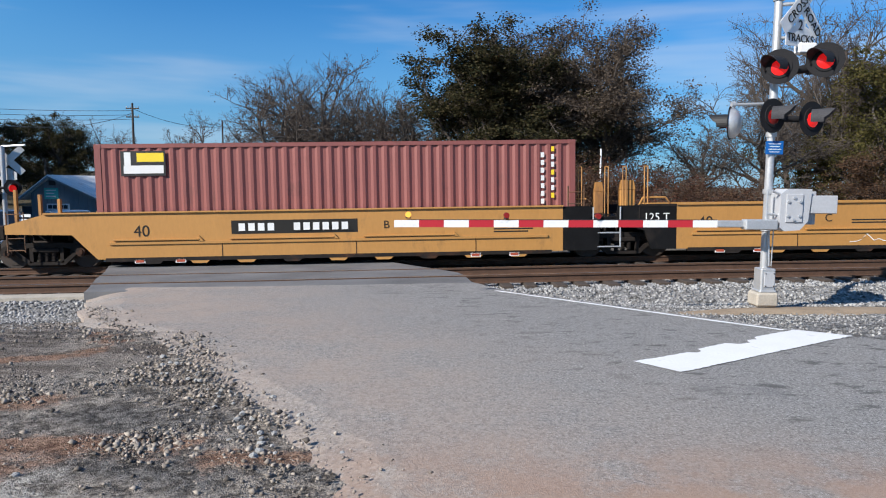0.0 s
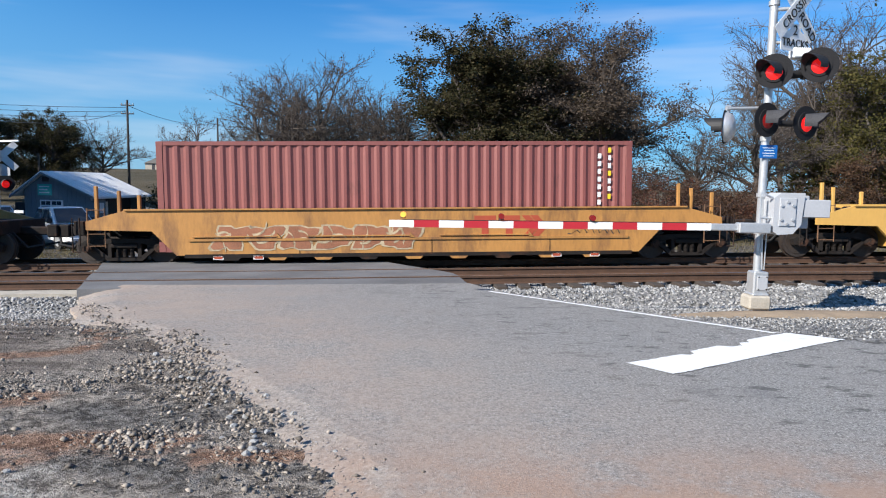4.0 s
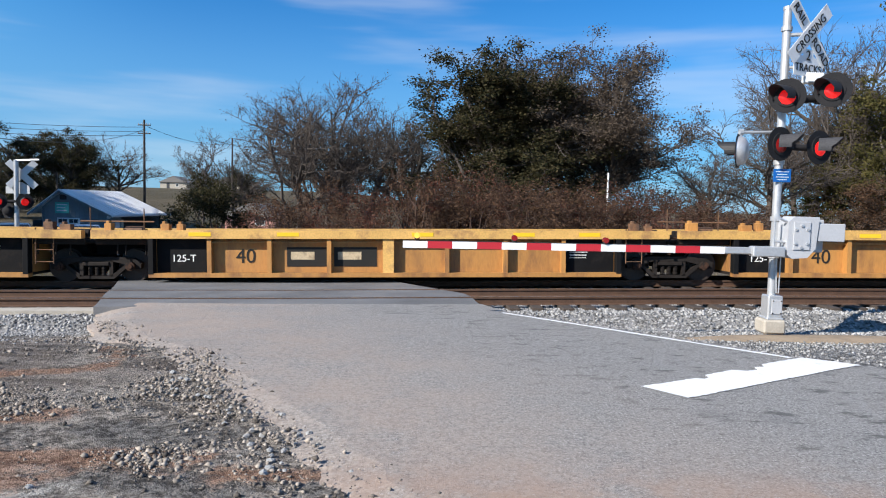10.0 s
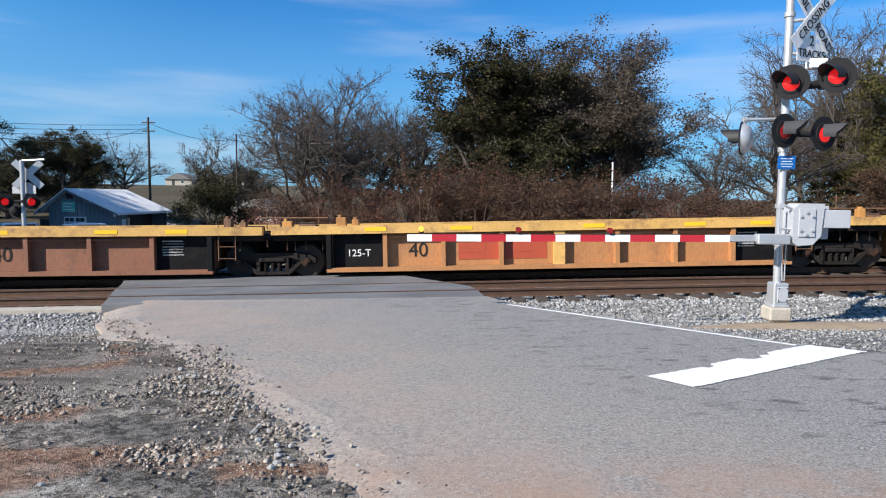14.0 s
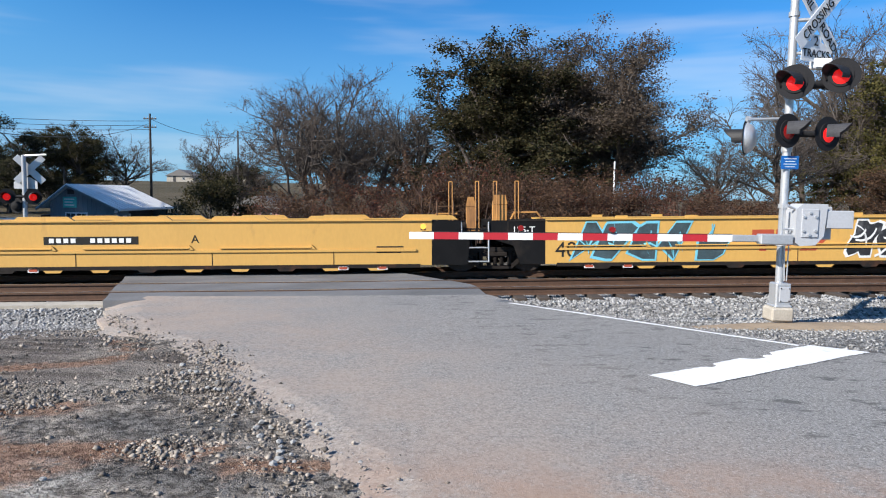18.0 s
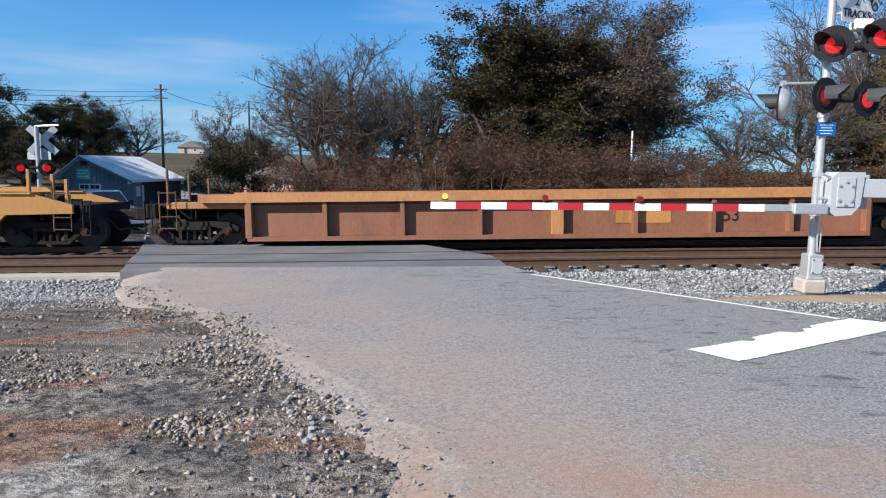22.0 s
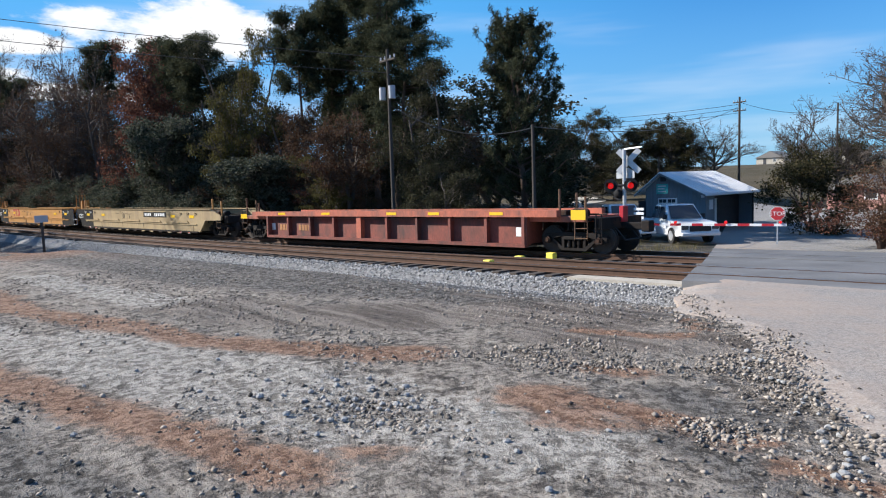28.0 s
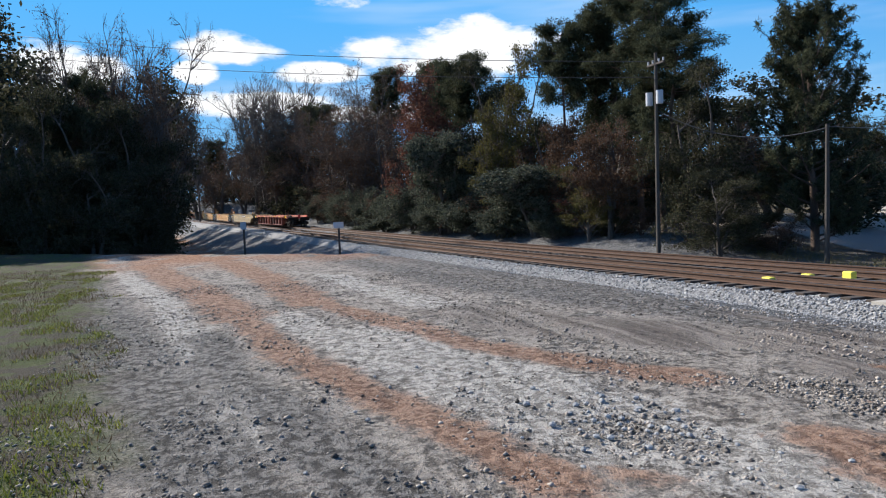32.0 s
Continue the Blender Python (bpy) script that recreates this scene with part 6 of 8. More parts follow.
def c_mark(c, x, z, w, h, mat, slant=0.0, off=0.0):
    y = -1.219 + 0.004 - off
    part("marking", (plate([(x, z), (x + w, z), (x + w + slant, z + h), (x + slant, z + h)], y - 0.012, y - 0.008), mat), c)


CARGO = []


def build_containers():
    z = 0.31
    c = container("shipping_container", "red-brown corrugated forty-foot shipping container", 12.19, M["c_brown"], 2.80)
    c_mark(c, -5.45, 2.0, 1.1, 0.62, M["black"]), c_mark(c, -5.05, 2.35, 0.66, 0.22, M["c_yellow"], 0, 0.005), c_mark(c, -5.38, 2.06, 0.98, 0.20, M["markwhite"], 0, 0.005), c_mark(c, -5.36, 2.25, 0.16, 0.34, M["markwhite"], 0, 0.005)
    for k in range(7):
        c_mark(c, 5.18, 1.15 + 0.2 * k, 0.09, 0.13, M["markwhite"]), c_mark(c, 5.45, 1.3 + 0.2 * k, 0.08, 0.13, M["markwhite"] if k % 3 else M["c_yellow"])
    CARGO.append((c, -2.62, z))
    c = container("shipping_container", "orange corrugated forty-foot shipping container", 12.19, M["c_orange"], 2.85)
    for k in (0, 0.75):
        c_mark(c, -4.2 + k, 1.02, 0.55, 0.95, M["c_brand"], 0.45), c_mark(c, -4.0 + k, 1.10, 1.0, 0.25, M["c_brand"], 0.1, 0.005)
    for k in range(11):
        c_mark(c, -1.85 + 0.56 * k, 1.15, 0.34, 0.5 if k not in (0, 6, 10) else 0.7, M["markblack"])
    for k in range(2):
        c_mark(c, 4.4, 2.45 - 0.14 * k, 1.1, 0.06, M["markblack"])
    CARGO.append((c, 27.35, z))
    c = container("shipping_container", "red corrugated twenty-foot shipping container", 6.06, M["c_red"], 2.62)
    for k in range(8):
        c_mark(c, -2.35 + 0.34 * k, 1.15, 0.22, 0.34 if k else 0.42, M["markwhite"])
    for k in range(3):
        c_mark(c, 1.5 + 0.3 * k, 1.15, 0.2, 0.38, M["markwhite"])
    c_mark(c, 0.3, 1.18, 0.9, 0.12, M["markwhite"], 0.1), c_mark(c, 0.35, 1.3, 0.12, 0.5, M["markwhite"], -0.25)
    c_mark(c, 1.75, 2.2, 0.9, 0.12, M["markwhite"]), c_mark(c, 2.1, 1.8, 0.25, 0.4, M["markwhite"])
    CARGO.append((c, 39.35, z))
    c = container("shipping_container", "maroon corrugated twenty-foot shipping container", 6.06, M["c_brown"], 2.62)
    for k in range(2):
        c_mark(c, -2.2, 1.2 + 0.7 * k, 0.25, 0.42, M["markwhite"], 0.12)
    for k in range(7):
        c_mark(c, 2.3, 1.1 + 0.18 * k, 0.08, 0.12, M["markwhite"]), c_mark(c, 2.55, 1.1 + 0.18 * k, 0.08, 0.12, M["markwhite"] if k % 3 else M["c_yellow"])
    CARGO.append((c, 45.45, z))
    c = container("shipping_container", "dark blue corrugated forty-foot shipping container", 12.19, M["c_blue"], 2.88)
    for k in range(5):
        c_mark(c, -5.25 + 0.3 * k, 2.1, 0.22, 0.28, M["c_yellow"])
    c_mark(c, -4.6, 1.92, 0.5, 0.1, M["red"], 0.05), c_mark(c, -5.1, 1.93, 0.3, 0.07, M["markwhite"]), c_mark(c, -4.0, 1.93, 0.5, 0.07, M["markwhite"])
    CARGO.append((c, 57.3, z))
    c = container("shipping_container", "brown corrugated forty-foot shipping container", 12.19, M["c_brown"], 2.80)
    for k in range(7):
        c_mark(c, 5.18, 1.15 + 0.2 * k, 0.09, 0.13, M["markwhite"]), c_mark(c, 5.45, 1.3 + 0.2 * k, 0.08, 0.13, M["markwhite"] if k % 3 else M["c_yellow"])
    CARGO.append((c, 76.1, z))


build_train()
build_containers()

# ---- how the train runs ----
_ax = np.arange(560.0, -330.0, -0.5)
_ay = np.array([FAR_Y - bend(x) for x in _ax])
_as = np.concatenate([[0], np.cumsum(np.hypot(np.diff(_ax), np.diff(_ay)))])
_as = (CURVE_X + np.interp(CURVE_X, _ax[::-1], _as[::-1])) - _as     # equal to x on the straight


def on_line(s):
    """The far track's middle, at rail height, s metres along it."""
    x = float(np.interp(s, _as[::-1], _ax[::-1]))
    return Vector((x, FAR_Y - bend(x), line_z(x) - FAR_DROP))


def run(t):
    """How far the train has gone after t seconds."""
    return 19.405 * t - 0.03338 * t * t


def unit_pose(mid, half, t, up=0.0):
    a, b = on_line(mid - half - run(t)), on_line(mid + half - run(t))
    d = (b - a).normalized()
    n = Vector((0, 0, 1)).cross(d).normalized()
    k = d.cross(n)
    m = Matrix((d, n, k)).transposed().to_4x4()
    m.translation = (a + b) / 2 + k * up
    return m @ pose(0, 0, 0, -1.2)


ROW_TIMES = [0.5 * i for i in range(65)]


def motions():
    for ob, mid, half in UNITS:
        walk(ob, [(t, unit_pose(mid, half, t)) for t in ROW_TIMES])
    for ob, mid, up in CARGO:
        host = min(UNITS, key=lambda r: abs(r[1] - mid))
        rows = []
        for t in ROW_TIMES:
            m = unit_pose(host[1], host[2], t)
            rows.append((t, m @ pose(mid - host[1], 0, up)))
        walk(ob, rows)


# ---- crossing signals ----
def at_dir(yaw):
    """Turn so that what faces -y faces the way of yaw (0: towards -y, positive: towards +x)."""
    return pose(0, 0, 0, 0, 0, yaw)


_signal = {}


def flasher(parent, m, lit=True, name="flasher", r=0.295, turn=0.0, back=None):
    """A red crossing lamp facing -y: round backboard, lens, and a long visor turned aside by turn degrees."""
    key = "lit" if lit else "dim"
    if "disc" not in _signal:
        me = bpy.data.meshes.new("backboard")
        bm = rods(((0, 0.0, 0), (0, 0.012, 0), r), ((0, -0.018, 0), (0, 0.0, 0), 0.19), n=36)
        bm.to_mesh(me)
        bm.free()
        me.materials.append(M["hood"])
        _signal["disc"] = me
        prof = [(0.20, 0.012), (0.19, 0.07), (0.16, 0.12), (0.10, 0.155), (0.0, 0.17)]
        verts = [(q * math.cos(2 * math.pi * j / 24), y_, q * math.sin(2 * math.pi * j / 24)) for q, y_ in prof for j in range(24)]
        faces = [(i * 24 + j, i * 24 + (j + 1) % 24, (i + 1) * 24 + (j + 1) % 24, (i + 1) * 24 + j) for i in range(4) for j in range(24)]
        _signal["bowl"] = mesh_of("housing", verts, faces, M["hood"], smooth=True)
        _signal["pale_bowl"] = mesh_of("housing", verts, faces, M["galv"], smooth=True)
        n = 18
        verts, faces = [], []
        for i in range(n + 1):
            a = radians(-25 + 230 * i / n)
            c, s_ = math.cos(a) * 0.160, math.sin(a) * 0.160
            reach = 0.36 * (0.55 + 0.45 * max(0, math.sin(a)) ** 0.7)
            for rr, k in ((1.0, 0.0), (1.06, 1.0)):
                verts.append((c * rr, 0.006 - reach * k, s_ * rr))
            verts += [(c * 1.02, 0.006 - reach, s_ * 1.02), (c * 0.96, 0.006, s_ * 0.96)]
        for i in range(n):
            for k in range(4):
                a, b = i * 4 + k, i * 4 + (k + 1) % 4
                faces.append((a, a + 4, b + 4, b))
        _signal["hood"] = mesh_of("hood", verts, faces, M["black"])
        _signal["hood_sunlit"] = mesh_of("hood", verts, faces, M["visor"])
        for k, mat in (("lit", M["lampred"]), ("dim", M["lampdim"])):
            prof = [(0.150, -0.020), (0.12, -0.034), (0.07, -0.043), (0.0, -0.046)]
            verts = [(q * math.cos(2 * math.pi * j / 24), y_, q * math.sin(2 * math.pi * j / 24)) for q, y_ in prof for j in range(24)]
            faces = [((i + 1) * 24 + j, (i + 1) * 24 + (j + 1) % 24, i * 24 + (j + 1) % 24, i * 24 + j) for i in range(3) for j in range(24)]
            _signal[k] = mesh_of("lens", verts, faces, mat, smooth=True)
    f = part(name, _signal["disc"], parent, "round black-backed red flasher", m @ Matrix.Diagonal((0.9, 0.9, 0.9, 1)))
    part("housing", _signal["pale_bowl" if back else "bowl"], f, "", Matrix.Diagonal((1.3, 1.15, 1.3, 1)) if back else None)
    # hoods turned to the right take the grey that paints in sunlight
    part("hood", _signal["hood_sunlit" if turn > 0 else "hood"], f, "long dark visor hood", pose(0, 0, 0, 0, 0, turn))
    part("lens", _signal[key], f, "red lamp lens", pose(0.0, 0.0, -0.02) @ Matrix.Diagonal((0.88, 1, 0.88, 1)))
    return f


def blade_words(parent, words, mat, yaw, up, high):
    """Words laid centred along a crossbuck blade turned by up degrees."""
    me = text_mesh(words, mat, high)
    xs = [v.co.x for v in me.vertices]
    part("lettering", me, parent, m=pose(0, 0, 0, 0, -up, 0) @ pose(-(min(xs) + max(xs)) / 2, -0.022, -high / 2))


def crossbuck(parent, m, front=True):
    """Two crossed white blades with black words, facing -y."""
    cb = part("crossbuck", (rods(((-0.0, 0.0, 0), (0.0, 0.03, 0), 0.03)), M["galv"]), parent, "white crossed warning blades", m)
    for up, y in ((45, -0.012), (-45, -0.006)):
        bl = part("blade", (boxes((-0.61, 0.61, -0.004, 0.004, -0.115, 0.115), bevel=0.002), M["white"] if front else M["galv"]), cb, m=pose(0, y, 0, 0, -up, 0))
    if front:
        for words, off in (("CROSSING", 0.0),):
            blade_words(cb, words, M["markblack"], 0, 45, 0.13)
        for words, off in (("RAIL", -0.37), ("ROAD", 0.37)):
            me = text_mesh(words, M["markblack"], 0.13)
            xs = [v.co.x for v in me.vertices]
            part("lettering", me, cb, m=pose(0, 0, 0, 0, 45, 0) @ pose(off - (min(xs) + max(xs)) / 2, -0.018, -0.065))
    return cb


def crossing_signal():
    x, y, z = 5.255, 10.70, -0.06
    sig = thing("crossing_signal", "galvanised crossing signal mast with red flashers and crossed blades", "railway signal", pose(x, y, z))
    part("mast", (rods(((0, 0, 0.3), (0, 0, 4.95), 0.062), n=20), M["galv"]), sig)
    part("mast_cap", (rods(((0, 0, 4.95), (0, 0, 5.0), 0.07), n=16), M["galv"]), sig)
    part("foundation", (boxes((-0.17, 0.19, -0.17, 0.17, -0.2, 0.03), bevel=0.03), M["concrete"]), sig, "pale concrete footing")
    jb = part("junction_base", (boxes((-0.10, 0.14, -0.13, 0.13, 0.04, 0.42), (-0.12, 0.16, -0.15, 0.15, 0.02, 0.07), bevel=0.02), M["galv"]), sig, "cast metal junction box base")
    part("cover_plate", (boxes((-0.05, 0.12, -0.145, -0.13, 0.12, 0.36), bevel=0.006), M["greybox"]), jb)
    for px, pz in ((-0.03, 0.14), (0.10, 0.14), (-0.03, 0.34), (0.10, 0.34)):
        part("bolt", (rods(((px, -0.155, pz), (px, -0.14, pz), 0.010), n=8), M["under"]), jb)
    for h in (1.02, 1.62, 2.52, 2.95, 3.38, 4.62):
        part("clamp", (rods(((0, 0, h), (0, 0, h + 0.07), 0.082), n=16), M["galv"]), sig)
    # upper pair, turned to the lot; lower pair, turned to the road; one more to the west
    part("crossarm", (rods(((0.0, -0.03, 3.52), (0.66, -0.03, 3.60), 0.062), ((0.50, -0.03, 3.585), (0.70, -0.03, 3.61), 0.10), n=16), M["hood"]), sig, "dark tubular lamp arm")
    flasher(sig, pose(-0.06, -0.26, 3.57, 0, 0, -26), turn=-40)
    flasher(sig, pose(0.64, -0.26, 3.68, 0, 0, -26), turn=-40)
    part("terminal_box", (boxes((0.28, 0.56, -0.16, 0.02, 3.80, 3.96), bevel=0.02), M["white"]), sig, "white terminal box")
    part("crossarm", (rods(((-0.1, -0.02, 2.80), (0.60, -0.02, 2.80), 0.05), n=14), M["hood"]), sig)
    flasher(sig, pose(-0.10, -0.22, 2.83, 0, 0, 22), False, turn=34)
    flasher(sig, pose(0.51, -0.22, 2.79, 0, 0, 22), turn=34)
    part("crossarm", (rods(((-0.64, 0, 3.02), (0, 0, 3.04), 0.024), ((-0.64, 0, 3.03), (-0.64, 0, 2.90), 0.030), ((-0.66, 0, 3.02), (-0.60, 0, 3.02), 0.05), n=10), M["galv"]), sig)
    flasher(sig, pose(-0.70, -0.06, 2.72, 0, 0, -122), back=True)
    rm = pose(0.30, -0.12, 4.56, 0, 0, 27)
    crossbuck(sig, rm)
    tr = part("track_sign", (plate([(-0.33, -0.12), (0.33, -0.12), (0.33, 0.12), (0.12, 0.20), (0.12, 0.30), (-0.12, 0.30), (-0.12, 0.20), (-0.33, 0.12)], -0.004, 0.004), M["white"]), sig, "white track-count sign", pose(0.30, -0.115, 4.02, 0, 0, 27))
    part("lettering", text_mesh("2", M["markblack"], 0.15), tr, m=pose(-0.06, -0.009, 0.13))
    part("lettering", text_mesh("TRACKS", M["markblack"], 0.12), tr, m=pose(-0.31, -0.009, -0.05))
    part("sign_bracket", (rods(((0, 0, 4.56), (0.30, -0.10, 4.56), 0.03), ((0, 0, 4.05), (0.30, -0.10, 4.05), 0.025), n=10), M["galv"]), sig)
    ens = part("notice", (boxes((-0.12, 0.16, -0.088, -0.080, 2.24, 2.45), bevel=0.003), M["blue"]), sig, "small blue emergency notice")
    for k in range(4):
        part("marking", (boxes((-0.08 + 0.02 * (k % 2), 0.12 - 0.02 * (k % 2), -0.092, -0.089, 2.40 - 0.042 * k, 2.410 - 0.042 * k)), M["markwhite"]), ens)
    # gate mechanism, counterweights and arm
    gm = part("gate_mechanism", (slab(bmesh.new(), [(0.02, 1.10), (0.10, 1.04), (0.34, 1.06), (0.46, 1.20), (0.50, 1.70), (0.12, 1.70), (0.02, 1.62)], -0.38, -0.02), M["greybox"]), sig, "light grey gate mechanism case")
    part("lid", (boxes((0.10, 0.36, -0.40, -0.38, 1.18, 1.62), bevel=0.006), M["greybox"]), gm)
    for px, pz in ((0.13, 1.5), (0.22, 1.56), (0.31, 1.5), (0.13, 1.28), (0.22, 1.22), (0.31, 1.28)):
        part("bolt", (rods(((px, -0.42, pz), (px, -0.40, pz), 0.022), n=8), M["galv"]), gm)
    part("counterweight", (boxes((0.50, 0.92, -0.36, -0.30, 1.32, 1.60), bevel=0.01), M["greybox"]), sig, "grey counterweight plate")
    part("counterweight", (boxes((0.50, 0.66, -0.22, -0.10, 1.14, 1.66), bevel=0.01), M["greybox"]), sig)
    rows = [((-0.16, -0.30, 1.70), (-0.16, -0.30, 1.10), 0.02), ((-0.10, -0.34, 1.66), (0.06, -0.34, 1.60), 0.018), ((-0.16, -0.30, 1.30), (0.05, -0.30, 1.30), 0.02), ((0.0, -0.10, 1.02), (0.02, -0.12, 0.46), 0.012), ((0.06, -0.12, 1.04), (0.05, -0.13, 0.46), 0.010)]
    for a, b, r in rows:
        part("conduit", (rods((a, b, r), n=8), M["galv"]), sig)
    arm = part("gate_arm", (boxes((-0.52, -0.02, -0.42, -0.24, 1.06, 1.22), (-0.95, -0.50, -0.36, -0.30, 1.09, 1.20), bevel=0.015), M["galv"]), sig, "lowered red and white striped gate arm")
    left, right, n = -5.98, -0.93, 13
    for i in range(n):
        a = right + (left - right) * i / n
        b = right + (left - right) * (i + 1) / n
        za, zb = 1.145 - 0.003 * i, 1.145 - 0.003 * (i + 1)
        part("stripe", (plate([(a, za - 0.055), (b, zb - 0.055), (b, zb + 0.055), (a, za + 0.055)], -0.350, -0.316), M["white"] if i % 2 == 0 else M["red"]), arm)
    for px, mat in ((-5.76, M["lampamber"]), (-4.23, M["lampdim"]), (-2.80, M["lampdim"])):
        lm = part("gate_lamp", (rods(((px, -0.33, 1.19), (px, -0.33, 1.22), 0.04), n=12), M["black"]), arm)
        part("lens", (rods(((px, -0.385, 1.25), (px, -0.285, 1.25), 0.045), n=14), mat), lm)
    part("cable", (rods(((right, -0.33, 1.205), (left + 0.2, -0.33, 1.165), 0.008), n=5), M["black"]), arm)
    return sig


crossing_signal()


def far_signal():
    x, y = -14.9, 22.6
    z = land_z(x, y)
    sig = thing("crossing_signal", "grey crossing signal mast seen from behind beyond the tracks", "railway signal", pose(x, y, z))
    h = 2.84 - z
    part("mast", (rods(((0, 0, 0.3), (0, 0, h), 0.075), n=16), M["galv"]), sig)
    part("foundation", (boxes((-0.3, 0.3, -0.3, 0.3, -0.3, 0.06), bevel=0.03), M["concrete"]), sig)
    part("junction_base", (boxes((-0.15, 0.2, -0.16, 0.16, 0.04, 0.46), bevel=0.02), M["galv"]), sig)
    crossbuck(sig, pose(0.10, 0.14, h - 0.48, 0, 0, 180 + 14), False)
    part("track_sign", (plate([(-0.45, h - 1.15), (0.38, h - 1.15), (0.38, h - 0.90), (0.12, h - 0.75), (-0.2, h - 0.75), (-0.45, h - 0.92)], 0.12, 0.13), M["galv"]), sig, "grey back of a small sign")
    part("bracket", (rods(((0, 0, h - 0.02), (0.85, -0.1, h + 0.02), 0.035), n=8), M["galv"]), sig)
    part("crossarm", (rods(((-0.62, -0.05, h - 1.42), (0.62, -0.05, h - 1.42), 0.05), n=12), M["hood"]), sig)
    flasher(sig, pose(-0.50, -0.2, h - 1.42, 0, 0, 24))
    flasher(sig, pose(0.42, -0.2, h - 1.42, 0, 0, 24), turn=20)
    flasher(sig, pose(-0.45, 0.25, h - 1.75, 0, 0, 170), False)
    for k in range(3):
        part("slat", (boxes((0.28, 0.72, 0.20, 0.23, 1.35 + 0.17 * k, 1.45 + 0.17 * k)), M["white"]), sig, "pale slatted plate")
    part("gate_mechanism", (boxes((-0.12, 0.42, 0.06, 0.42, 1.0, 1.40), bevel=0.05), M["greybox"]), sig)
    turn = pose(0, 0, 0, 0, 0, 16)
    arm = part("gate_arm", (boxes((0.3, 0.9, 0.2, 0.3, 1.05, 1.2), bevel=0.01), M["galv"]), sig, "lowered red and white striped gate arm", turn)
    for i in range(12):
        a, b = 0.9 + 0.40 * i, 0.9 + 0.40 * (i + 1)
        part("stripe", (boxes((a, b, 0.22, 0.255, 1.08, 1.17)), M["white"] if i % 2 else M["red"]), arm)
    for px in (1.9, 3.7, 5.5):
        part("gate_lamp", (rods(((px, 0.17, 1.22), (px, 0.30, 1.22), 0.05), n=12), M["lampred"]), arm)


far_signal()


def stop_sign():
    x, y = -12.3, 30.5
    z = land_z(x, y)
    s = thing("stop_sign", "red octagonal stop sign on a thin grey post", "road sign", pose(x, y, z, 0, 0, 20))
    part("post", (boxes((-0.03, 0.03, -0.02, 0.02, -0.2, 1.75)), M["galv"]), s)
    r = 0.30 / math.cos(radians(22.5))
    oct_ = [(r * math.cos(radians(22.5 + 45 * i)), 1.42 + r * math.sin(radians(22.5 + 45 * i))) for i in range(8)]
    p = part("panel", (plate(oct_, -0.030, -0.024), M["white"]), s)
    inner = [(a * 0.94, 1.42 + (b - 1.42) * 0.94) for a, b in oct_]
    part("face", (plate(inner, -0.034, -0.031), M["stopred"]), p)
    me = text_mesh("STOP", M["markwhite"], 0.19)
    xs = [v.co.x for v in me.vertices]
    part("lettering", me, p, m=pose(-(min(xs) + max(xs)) / 2, -0.038, 1.325))


stop_sign()


